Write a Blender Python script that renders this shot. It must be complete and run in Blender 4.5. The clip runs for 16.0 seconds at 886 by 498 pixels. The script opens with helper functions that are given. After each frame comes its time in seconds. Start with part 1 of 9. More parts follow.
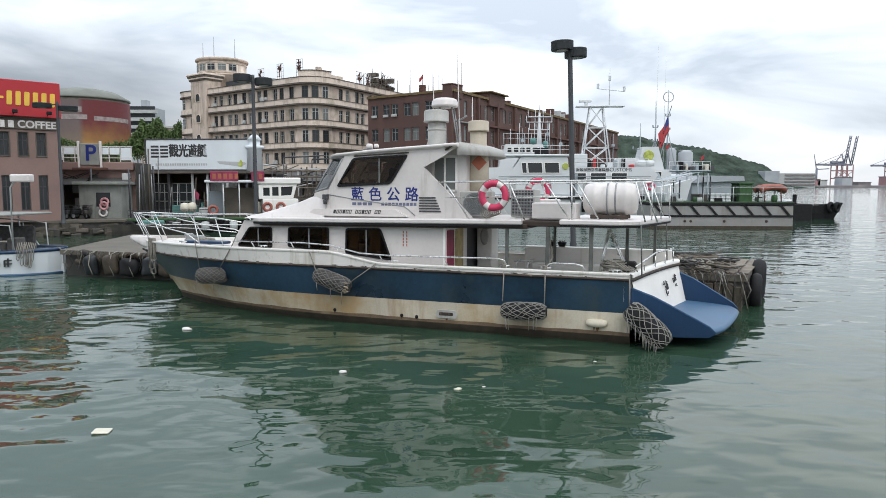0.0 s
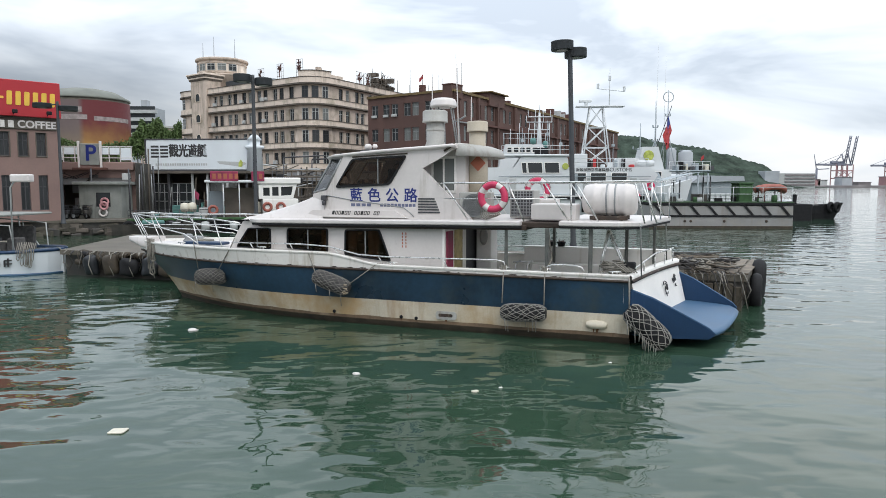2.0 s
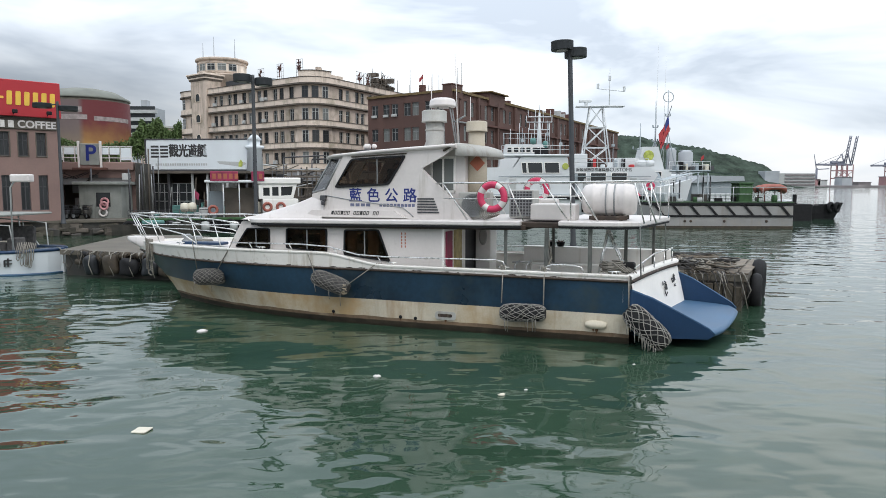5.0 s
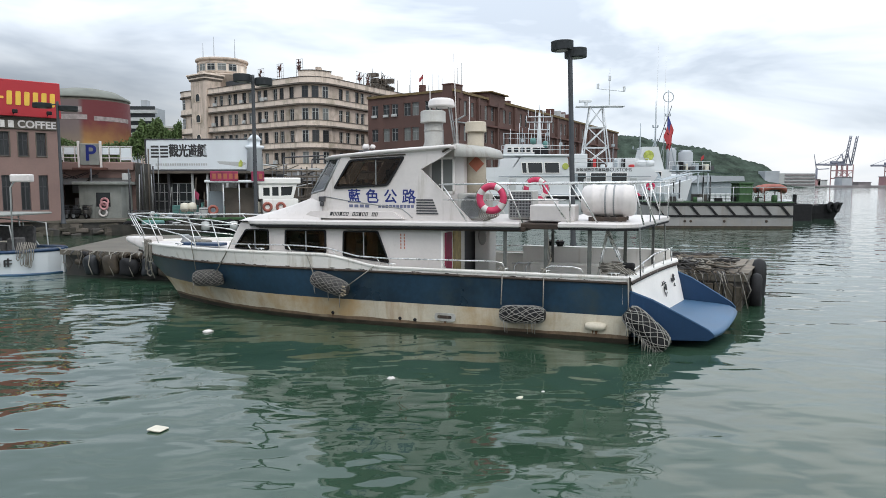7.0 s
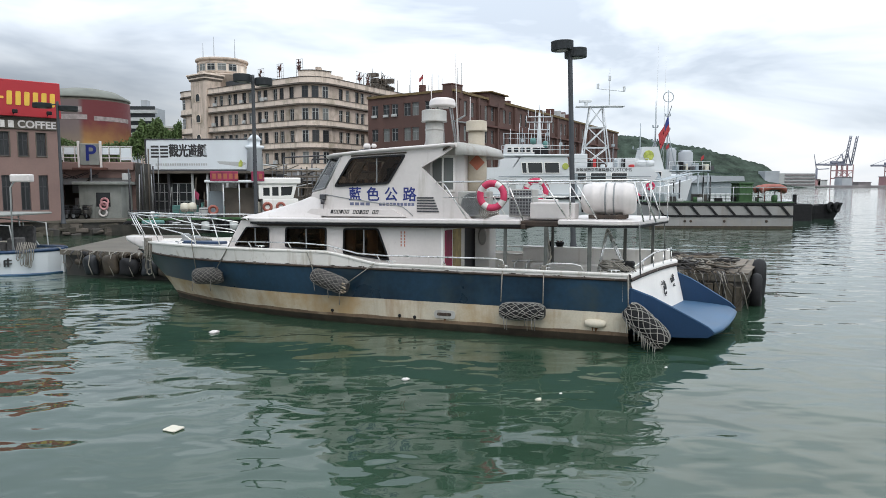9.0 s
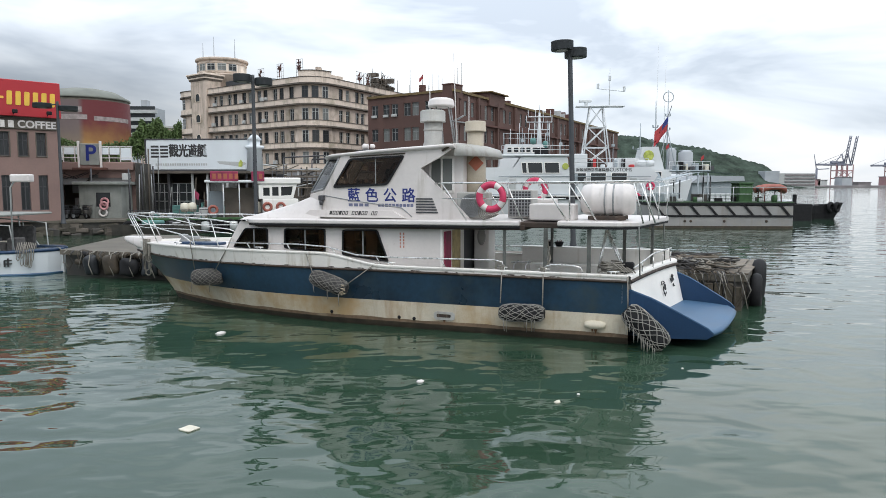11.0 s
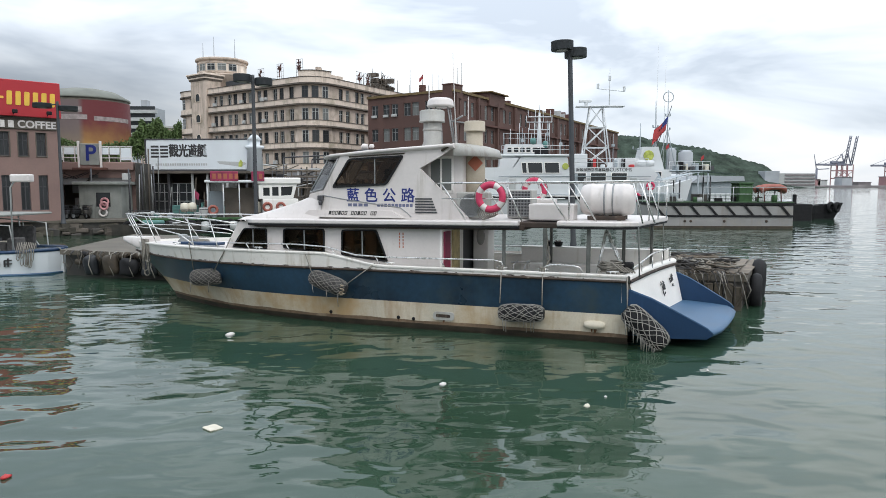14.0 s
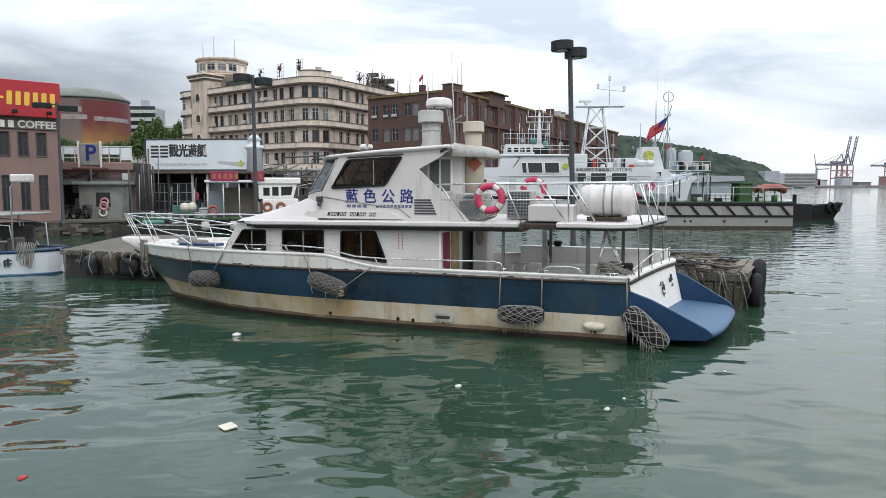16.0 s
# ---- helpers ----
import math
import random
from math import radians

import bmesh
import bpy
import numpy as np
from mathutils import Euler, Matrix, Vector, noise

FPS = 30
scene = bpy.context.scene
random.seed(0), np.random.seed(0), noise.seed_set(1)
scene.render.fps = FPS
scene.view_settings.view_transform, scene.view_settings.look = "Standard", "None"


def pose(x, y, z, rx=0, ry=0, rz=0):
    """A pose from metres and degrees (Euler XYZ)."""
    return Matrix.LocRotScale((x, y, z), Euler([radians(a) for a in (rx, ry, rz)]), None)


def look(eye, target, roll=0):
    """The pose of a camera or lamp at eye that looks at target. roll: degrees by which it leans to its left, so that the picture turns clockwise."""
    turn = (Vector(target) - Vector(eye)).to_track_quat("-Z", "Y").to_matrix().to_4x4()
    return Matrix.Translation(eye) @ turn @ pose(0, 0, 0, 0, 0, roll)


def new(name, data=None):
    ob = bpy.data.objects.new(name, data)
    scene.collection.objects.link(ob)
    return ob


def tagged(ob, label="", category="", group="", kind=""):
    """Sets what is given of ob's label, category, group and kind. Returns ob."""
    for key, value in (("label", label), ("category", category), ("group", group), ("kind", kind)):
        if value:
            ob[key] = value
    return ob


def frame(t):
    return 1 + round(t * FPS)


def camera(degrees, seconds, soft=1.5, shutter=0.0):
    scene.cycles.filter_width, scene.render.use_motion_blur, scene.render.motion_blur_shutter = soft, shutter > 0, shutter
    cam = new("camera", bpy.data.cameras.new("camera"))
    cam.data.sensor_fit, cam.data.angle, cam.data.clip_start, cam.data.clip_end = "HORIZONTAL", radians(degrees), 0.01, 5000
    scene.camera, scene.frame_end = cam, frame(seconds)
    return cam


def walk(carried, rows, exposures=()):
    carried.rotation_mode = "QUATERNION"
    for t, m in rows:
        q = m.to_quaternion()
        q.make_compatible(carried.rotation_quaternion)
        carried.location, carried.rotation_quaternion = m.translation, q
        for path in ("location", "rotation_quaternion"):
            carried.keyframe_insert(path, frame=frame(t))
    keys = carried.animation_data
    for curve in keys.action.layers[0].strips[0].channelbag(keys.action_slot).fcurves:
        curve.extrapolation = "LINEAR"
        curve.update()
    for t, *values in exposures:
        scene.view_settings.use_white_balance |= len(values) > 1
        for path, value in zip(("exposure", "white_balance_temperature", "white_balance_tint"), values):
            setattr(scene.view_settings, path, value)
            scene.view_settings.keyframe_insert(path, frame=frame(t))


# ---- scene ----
cam = camera(66.3, 16.0, 0.85)
EYE = pose(0, 0, 3.7, 84.62, 0, 0)
walk(cam, [(0, EYE), (16.0, EYE)], [(0, -0.22), (16.0, -0.22)])

# ---- world and light: overcast sky with broken cloud ----
world = bpy.data.worlds.new("overcast_sky")
scene.world = world
world.use_nodes = True
wn, wl = world.node_tree.nodes, world.node_tree.links
wn.clear()


def wnode(kind, **props):
    n = wn.new(kind)
    for k, v in props.items():
        n.inputs[k].default_value = v
    return n


w_out = wn.new("ShaderNodeOutputWorld")
w_bg = wn.new("ShaderNodeBackground")
w_co = wn.new("ShaderNodeTexCoord")
w_sky = wn.new("ShaderNodeTexSky")
w_sky.sky_type = "NISHITA"
w_sky.sun_disc = False
w_sky.sun_elevation = radians(49)
w_sky.sun_rotation = radians(164)
w_sky.dust_density = 2.0
w_map = wn.new("ShaderNodeMapping")
w_map.inputs["Scale"].default_value = (1.0, 1.0, 3.4)
w_n1 = wnode("ShaderNodeTexNoise", Scale=2.9, Detail=5.0, Roughness=0.52, Distortion=0.35)
w_ramp = wn.new("ShaderNodeValToRGB")
w_ramp.color_ramp.elements[0].position, w_ramp.color_ramp.elements[0].color = 0.36, (0.52, 0.58, 0.66, 1)
w_ramp.color_ramp.elements[1].position, w_ramp.color_ramp.elements[1].color = 0.60, (0.93, 0.95, 0.97, 1)
w_mid = w_ramp.color_ramp.elements.new(0.47)
w_mid.color = (0.74, 0.80, 0.87, 1)
w_sep = wn.new("ShaderNodeSeparateXYZ")
# the cloud is thicker over the hills to the west than over the open harbour
w_mx = wn.new("ShaderNodeMapRange")
for k, v in (("From Min", -0.75), ("From Max", 0.15), ("To Min", -0.10), ("To Max", -0.01)):
    w_mx.inputs[k].default_value = v
w_add = wn.new("ShaderNodeMath")
w_add.operation = "ADD"
w_mix = wn.new("ShaderNodeMixRGB")
w_mix.blend_type = "ADD"
w_mix.inputs[0].default_value = 0.012
wl.new(w_co.outputs["Generated"], w_map.inputs["Vector"])
wl.new(w_map.outputs[0], w_n1.inputs["Vector"])
wl.new(w_co.outputs["Generated"], w_sep.inputs[0])
wl.new(w_sep.outputs["X"], w_mx.inputs["Value"])
wl.new(w_n1.outputs[0], w_add.inputs[0])
wl.new(w_mx.outputs[0], w_add.inputs[1])
wl.new(w_add.outputs[0], w_ramp.inputs[0])
wl.new(w_ramp.outputs[0], w_mix.inputs[1])
wl.new(w_sky.outputs[0], w_mix.inputs[2])
wl.new(w_mix.outputs[0], w_bg.inputs["Color"])
# the overcast vault is brighter overhead than at the horizon, and a darker bank lies low over the western hills
w_zen = wn.new("ShaderNodeMapRange")
for k, v in (("From Min", 0.0), ("From Max", 0.9), ("To Min", 1.16), ("To Max", 2.7)):
    w_zen.inputs[k].default_value = v
wl.new(w_sep.outputs["Z"], w_zen.inputs["Value"])
w_bx = wn.new("ShaderNodeMapRange")
w_bx.interpolation_type = "SMOOTHSTEP"
for k, v in (("From Min", -0.02), ("From Max", -0.52), ("To Min", 0.0), ("To Max", 1.0)):
    w_bx.inputs[k].default_value = v
wl.new(w_sep.outputs["X"], w_bx.inputs["Value"])
w_bz = wn.new("ShaderNodeMapRange")
w_bz.interpolation_type = "SMOOTHSTEP"
for k, v in (("From Min", 0.24), ("From Max", 0.08), ("To Min", 0.0), ("To Max", 0.55)):
    w_bz.inputs[k].default_value = v
wl.new(w_sep.outputs["Z"], w_bz.inputs["Value"])
w_bank = wn.new("ShaderNodeMath")
w_bank.operation = "MULTIPLY"
wl.new(w_bx.outputs[0], w_bank.inputs[0])
wl.new(w_bz.outputs[0], w_bank.inputs[1])
w_dim = wn.new("ShaderNodeMath")
w_dim.operation = "SUBTRACT"
w_dim.inputs[0].default_value = 1.0
wl.new(w_bank.outputs[0], w_dim.inputs[1])
w_str = wn.new("ShaderNodeMath")
w_str.operation = "MULTIPLY"
wl.new(w_zen.outputs[0], w_str.inputs[0])
wl.new(w_dim.outputs[0], w_str.inputs[1])
wl.new(w_str.outputs[0], w_bg.inputs["Strength"])
wl.new(w_bg.outputs[0], w_out.inputs["Surface"])

sun_data = bpy.data.lights.new("sun", "SUN")
sun_data.energy, sun_data.angle, sun_data.color = 0.8, radians(20), (1.0, 0.96, 0.9)
sun = new("sun", sun_data)
sun.matrix_world = look((14, -50, 60), (0, 0, 0))


# ---- materials ----
def mat(name, col, rough=0.55, metal=0.0, var=0.18, scale=1.5, bump=0.12, bscale=25.0, stain=None, amount=0.0, streak=4.0, seed=0.0, spec=0.5, blotch=None, blotch_size=0.6, blotch_cut=0.55):
    """A painted, weathered surface: two scales of tone, fine relief, and run-down stains of their own colour."""
    m = bpy.data.materials.new(name)
    m.use_nodes = True
    nt = m.node_tree
    b = nt.nodes["Principled BSDF"]
    tc = nt.nodes.new("ShaderNodeTexCoord")
    mp = nt.nodes.new("ShaderNodeMapping")
    mp.inputs["Location"].default_value = (seed, seed * 1.7, seed * 0.6)
    nt.links.new(tc.outputs["Object"], mp.inputs["Vector"])
    n1 = nt.nodes.new("ShaderNodeTexNoise")
    n1.inputs["Scale"].default_value, n1.inputs["Detail"].default_value = scale, 6.0
    n2 = nt.nodes.new("ShaderNodeTexNoise")
    n2.inputs["Scale"].default_value, n2.inputs["Detail"].default_value = bscale, 4.0
    for n in (n1, n2):
        nt.links.new(mp.outputs[0], n.inputs["Vector"])
    mixn = nt.nodes.new("ShaderNodeMath")
    mixn.operation = "MULTIPLY_ADD"
    mixn.inputs[1].default_value = 0.35
    nt.links.new(n2.outputs[0], mixn.inputs[0])
    nt.links.new(n1.outputs[0], mixn.inputs[2])
    ramp = nt.nodes.new("ShaderNodeValToRGB")
    lo, hi = [c * (1 - var) for c in col], [min(1, c * (1 + var)) for c in col]
    ramp.color_ramp.elements[0].position, ramp.color_ramp.elements[0].color = 0.45, (*lo, 1)
    ramp.color_ramp.elements[1].position, ramp.color_ramp.elements[1].color = 0.9, (*hi, 1)
    nt.links.new(mixn.outputs[0], ramp.inputs[0])
    out = ramp.outputs[0]
    if stain:
        ms = nt.nodes.new("ShaderNodeMapping")
        ms.inputs["Scale"].default_value = (streak, streak, streak * 0.13)
        ms.inputs["Location"].default_value = (seed + 3, 1, 2)
        nt.links.new(tc.outputs["Object"], ms.inputs["Vector"])
        n3 = nt.nodes.new("ShaderNodeTexNoise")
        n3.inputs["Scale"].default_value, n3.inputs["Detail"].default_value, n3.inputs["Roughness"].default_value = 1.0, 8.0, 0.65
        nt.links.new(ms.outputs[0], n3.inputs["Vector"])
        r3 = nt.nodes.new("ShaderNodeMapRange")
        r3.inputs["From Min"].default_value, r3.inputs["From Max"].default_value = 0.68 - 0.3 * amount, 0.86 - 0.22 * amount
        nt.links.new(n3.outputs[0], r3.inputs["Value"])
        mul = nt.nodes.new("ShaderNodeMath")
        mul.operation = "MULTIPLY"
        mul.inputs[1].default_value = min(1.0, 0.55 + amount * 0.5)
        nt.links.new(r3.outputs[0], mul.inputs[0])
        mx = nt.nodes.new("ShaderNodeMixRGB")
        mx.inputs[2].default_value = (*stain, 1)
        nt.links.new(mul.outputs[0], mx.inputs[0])
        nt.links.new(out, mx.inputs[1])
        out = mx.outputs[0]
    if blotch:
        n4 = nt.nodes.new("ShaderNodeTexNoise")
        n4.inputs["Scale"].default_value, n4.inputs["Detail"].default_value, n4.inputs["Roughness"].default_value = blotch_size, 9.0, 0.62
        m4 = nt.nodes.new("ShaderNodeMapping")
        m4.inputs["Location"].default_value = (seed * 2 + 5.3, 2.2, 0.4)
        nt.links.new(tc.outputs["Object"], m4.inputs["Vector"])
        nt.links.new(m4.outputs[0], n4.inputs["Vector"])
        r4 = nt.nodes.new("ShaderNodeMapRange")
        r4.inputs["From Min"].default_value, r4.inputs["From Max"].default_value, r4.inputs["To Max"].default_value = blotch_cut, blotch_cut + 0.16, 0.85
        nt.links.new(n4.outputs[0], r4.inputs["Value"])
        x4 = nt.nodes.new("ShaderNodeMixRGB")
        x4.inputs[2].default_value = (*blotch, 1)
        nt.links.new(r4.outputs[0], x4.inputs[0])
        nt.links.new(out, x4.inputs[1])
        out = x4.outputs[0]
    nt.links.new(out, b.inputs["Base Color"])
    rr = nt.nodes.new("ShaderNodeMapRange")
    rr.inputs["To Min"].default_value, rr.inputs["To Max"].default_value = max(0.02, rough - 0.12), min(1, rough + 0.12)
    nt.links.new(n1.outputs[0], rr.inputs["Value"])
    nt.links.new(rr.outputs[0], b.inputs["Roughness"])
    b.inputs["Metallic"].default_value = metal
    b.inputs["Specular IOR Level"].default_value = spec
    if bump:
        bp = nt.nodes.new("ShaderNodeBump")
        bp.inputs["Strength"].default_value, bp.inputs["Distance"].default_value = bump, 0.02
        nt.links.new(mixn.outputs[0], bp.inputs["Height"])
        nt.links.new(bp.outputs[0], b.inputs["Normal"])
    return m


def glass_mat(name, tint, rough=0.04):
    m = bpy.data.materials.new(name)
    m.use_nodes = True
    b = m.node_tree.nodes["Principled BSDF"]
    b.inputs["Base Color"].default_value = (*tint, 1)
    b.inputs["Roughness"].default_value = rough
    b.inputs["Specular IOR Level"].default_value = 0.35
    return m


def pane_mat(name, tint, gloss_ior=1.5):
    """Real see-through tinted glass: dims what lies behind and mirrors what lies before."""
    m = bpy.data.materials.new(name)
    m.use_nodes = True
    nt = m.node_tree
    nt.nodes.clear()
    o = nt.nodes.new("ShaderNodeOutputMaterial")
    t = nt.nodes.new("ShaderNodeBsdfTransparent")
    t.inputs[0].default_value = (*tint, 1)
    g = nt.nodes.new("ShaderNodeBsdfGlossy")
    g.inputs["Roughness"].default_value = 0.05
    f = nt.nodes.new("ShaderNodeFresnel")
    f.inputs[0].default_value = gloss_ior
    mx = nt.nodes.new("ShaderNodeMixShader")
    nt.links.new(f.outputs[0], mx.inputs[0])
    nt.links.new(t.outputs[0], mx.inputs[1])
    nt.links.new(g.outputs[0], mx.inputs[2])
    nt.links.new(mx.outputs[0], o.inputs["Surface"])
    return m


def water_mat():
    m = bpy.data.materials.new("harbour_water")
    m.use_nodes = True
    nt = m.node_tree
    b = nt.nodes["Principled BSDF"]
    tc = nt.nodes.new("ShaderNodeTexCoord")
    b.inputs["Roughness"].default_value = 0.035
    b.inputs["IOR"].default_value = 1.47
    hs = []
    for scale, stretch, detail, turn in ((0.50, 1.45, 1.0, 12), (1.40, 1.5, 1.0, -10), (2.7, 1.5, 1.0, 16), (4.2, 1.6, 2.0, 22)):
        mp = nt.nodes.new("ShaderNodeMapping")
        mp.inputs["Scale"].default_value = (scale / stretch, scale, scale)
        mp.inputs["Rotation"].default_value = (0, 0, radians(turn))
        n = nt.nodes.new("ShaderNodeTexNoise")
        n.inputs["Scale"].default_value, n.inputs["Detail"].default_value, n.inputs["Distortion"].default_value = 1.0, detail, 0.35
        nt.links.new(tc.outputs["Object"], mp.inputs["Vector"])
        nt.links.new(mp.outputs[0], n.inputs["Vector"])
        hs.append(n)
    acc = None
    for n, k in zip(hs, WAVES):
        mu = nt.nodes.new("ShaderNodeMath")
        mu.operation = "MULTIPLY_ADD"
        mu.inputs[1].default_value = k
        nt.links.new(n.outputs[0], mu.inputs[0])
        if acc:
            nt.links.new(acc.outputs[0], mu.inputs[2])
        else:
            mu.inputs[2].default_value = 0.0
        acc = mu
    bp = nt.nodes.new("ShaderNodeBump")
    bp.inputs["Strength"].default_value, bp.inputs["Distance"].default_value = 1.0, 1.0
    nt.links.new(acc.outputs[0], bp.inputs["Height"])
    nt.links.new(bp.outputs[0], b.inputs["Normal"])
    ramp = nt.nodes.new("ShaderNodeValToRGB")
    ramp.color_ramp.elements[0].position, ramp.color_ramp.elements[0].color = 0.3, (0.0202, 0.0452, 0.0272, 1)
    ramp.color_ramp.elements[1].position, ramp.color_ramp.elements[1].color = 0.7, (0.0297, 0.0600, 0.0375, 1)
    nt.links.new(hs[0].outputs[0], ramp.inputs[0])
    nt.links.new(ramp.outputs[0], b.inputs["Base Color"])
    return m


WAVES = (0.100, 0.044, 0.006, 0.0022)
M_WATER = water_mat()
M_WHITE = mat("white_gelcoat", (0.63, 0.59, 0.565), 0.38, var=0.08, scale=0.9, bump=0.03, bscale=14, stain=(0.33, 0.29, 0.23), amount=0.34, streak=3.0, blotch=(0.30, 0.28, 0.24), blotch_size=2.2, blotch_cut=0.64)
# white lightened in colour to stand in for light under the cockpit canopy
M_LITWHITE = mat("lightened_white_paint", (0.80, 0.775, 0.735), 0.35, var=0.06, scale=1.2, bump=0.03, bscale=14, stain=(0.45, 0.38, 0.28), amount=0.25, streak=2.5)
M_FUNNEL = mat("aged_cream_casing", (0.43, 0.375, 0.29), 0.5, var=0.15, scale=2, bump=0.05, stain=(0.22, 0.15, 0.09), amount=0.4, streak=3.0, blotch=(0.3, 0.22, 0.14), blotch_size=1.5, blotch_cut=0.58)
M_BANNER = mat("dull_red_banner", (0.25, 0.022, 0.065), 0.6, var=0.4, scale=2, bump=0.05)
M_CREAM = mat("stained_hull_paint", (0.52, 0.47, 0.37), 0.5, var=0.18, scale=0.6, bump=0.06, stain=(0.24, 0.125, 0.045), amount=0.6, streak=1.4, blotch=(0.36, 0.235, 0.10), blotch_size=0.45, blotch_cut=0.43)
M_NET = mat("pale_net_cord", (0.185, 0.175, 0.155), 0.9, var=0.3, scale=12, bump=0.3)
M_OCHRE = mat("yellowed_notice", (0.42, 0.33, 0.15), 0.6, var=0.3, scale=5, bump=0.05)
M_RUST = mat("dark_rust_run", (0.13, 0.062, 0.028), 0.8, var=0.4, scale=9, bump=0.2)
M_NETPALE = mat("bleached_net_cord", (0.26, 0.25, 0.225), 0.9, var=0.3, scale=12, bump=0.3)
M_GRIME = mat("brown_waterline_grime", (0.15, 0.10, 0.06), 0.65, var=0.3, scale=2, bump=0.2, bscale=30, stain=(0.08, 0.05, 0.025), amount=0.6, streak=5, blotch=(0.30, 0.25, 0.17), blotch_size=1.6, blotch_cut=0.57)
M_NAVY = mat("faded_navy_paint", (0.0105, 0.033, 0.060), 0.32, var=0.5, scale=0.7, bump=0.03, bscale=9, stain=(0.030, 0.055, 0.068), amount=0.45, streak=1.2, blotch=(0.036, 0.050, 0.050), blotch_size=0.8, blotch_cut=0.54)
M_BLUE = mat("blue_deck_paint", (0.048, 0.112, 0.20), 0.5, var=0.15, scale=1.2, bump=0.08, bscale=40, stain=(0.05, 0.13, 0.25), amount=0.3)
M_SCOOP = mat("royal_blue_paint", (0.010, 0.036, 0.088), 0.35, var=0.2, scale=0.8, bump=0.03, stain=(0.03, 0.08, 0.15), amount=0.3)
M_WEED = mat("weedy_waterline", (0.045, 0.034, 0.022), 0.75, var=0.5, scale=3, bump=0.5, bscale=30)
M_RUB = mat("worn_strake_and_deck_shade", (0.040, 0.026, 0.018), 0.7, var=0.5, scale=4, bump=0.3, stain=(0.25, 0.2, 0.15), amount=0.3, streak=5, blotch=(0.34, 0.30, 0.24), blotch_size=3.5, blotch_cut=0.62)
M_STEEL = mat("stainless_tube", (0.62, 0.62, 0.60), 0.28, 0.85, var=0.15, scale=6, bump=0.02, stain=(0.25, 0.16, 0.1), amount=0.15)
M_GLASS = pane_mat("brown_cabin_glass", (0.56, 0.47, 0.38))
M_TINT = pane_mat("grey_windscreen_glass", (0.52, 0.55, 0.58))
M_SEAT = mat("brown_seat_cloth", (0.16, 0.105, 0.07), 0.8, var=0.3, scale=6, bump=0.2)
M_CURTAIN = mat("pale_brown_curtain", (0.36, 0.30, 0.22), 0.9, var=0.2, scale=8, bump=0.2)
M_BLACK = mat("black_rubber", (0.014, 0.014, 0.015), 0.75, var=0.4, scale=5, bump=0.3, spec=0.25)
M_ROPE = mat("grey_rope", (0.22, 0.205, 0.175), 0.9, var=0.3, scale=20, bump=0.6, bscale=120)
M_DARKNET = mat("weathered_dark_tyre_roll", (0.055, 0.052, 0.050), 0.85, var=0.5, scale=8, bump=0.5, bscale=40)
M_LETTER = mat("navy_lettering", (0.012, 0.025, 0.16), 0.4, var=0.1, bump=0)
M_INK = mat("black_lettering", (0.03, 0.03, 0.03), 0.5, var=0.2, bump=0)
M_RED = mat("red_paint", (0.42, 0.03, 0.03), 0.5, var=0.15, scale=2, bump=0.05)
M_PINK = mat("faded_red_ring_cover", (0.54, 0.04, 0.105), 0.6, var=0.12, scale=6, bump=0.1)
M_DIAMOND = mat("faded_red_diamond", (0.36, 0.11, 0.06), 0.6, var=0.2, bump=0.05)
M_PVC = mat("yellowed_plastic", (0.58, 0.54, 0.44), 0.45, var=0.1, scale=3, bump=0.04, stain=(0.4, 0.33, 0.22), amount=0.3)
M_GREY = mat("grey_metal", (0.26, 0.27, 0.27), 0.5, 0.2, var=0.2, scale=4, bump=0.08)
M_DGREY = mat("dark_grey_metal", (0.06, 0.06, 0.065), 0.55, 0.2, var=0.3, scale=4, bump=0.1)
M_POST = mat("dark_post_paint", (0.045, 0.05, 0.055), 0.55, 0.1, var=0.2, scale=3, bump=0.08)
M_CONC = mat("weathered_concrete", (0.108, 0.096, 0.076), 0.85, var=0.3, scale=0.8, bump=0.4, bscale=12, stain=(0.09, 0.08, 0.07), amount=0.5, streak=1.0)
M_WETC = mat("wet_dark_concrete", (0.050, 0.045, 0.038), 0.6, var=0.5, scale=1.2, bump=0.5, bscale=10, stain=(0.03, 0.03, 0.028), amount=0.6, streak=2.0)
M_PLANK = mat("weathered_planks", (0.165, 0.138, 0.108), 0.85, var=0.4, scale=2.5, bump=0.5, bscale=22, stain=(0.05, 0.045, 0.035), amount=0.45, streak=3.0)
M_STUCCO = mat("cream_stucco", (0.56, 0.462, 0.385), 0.85, var=0.12, scale=0.35, bump=0.25, bscale=6, stain=(0.17, 0.14, 0.105), amount=0.58, streak=1.1, blotch=(0.27, 0.23, 0.17), blotch_size=0.35, blotch_cut=0.52)
M_BAND = mat("pale_cream_stucco", (0.68, 0.577, 0.485), 0.85, var=0.1, scale=0.4, bump=0.2, bscale=6, stain=(0.20, 0.165, 0.12), amount=0.52, streak=1.0, blotch=(0.33, 0.285, 0.21), blotch_size=0.5, blotch_cut=0.54)
M_LEDGE = mat("dark_ledge_brown", (0.10, 0.085, 0.07), 0.9, var=0.4, scale=0.6, bump=0.3)
M_BRICK = mat("red_brown_tile", (0.094, 0.050, 0.040), 0.8, var=0.2, scale=0.4, bump=0.2, bscale=8, stain=(0.08, 0.035, 0.028), amount=0.4, streak=0.8)
M_BRICK2 = mat("dark_brown_tile", (0.095, 0.042, 0.032), 0.8, var=0.25, scale=0.5, bump=0.2)
M_YROOF = mat("mossy_ochre_coping", (0.15, 0.105, 0.045), 0.9, var=0.3, scale=0.8, bump=0.2)
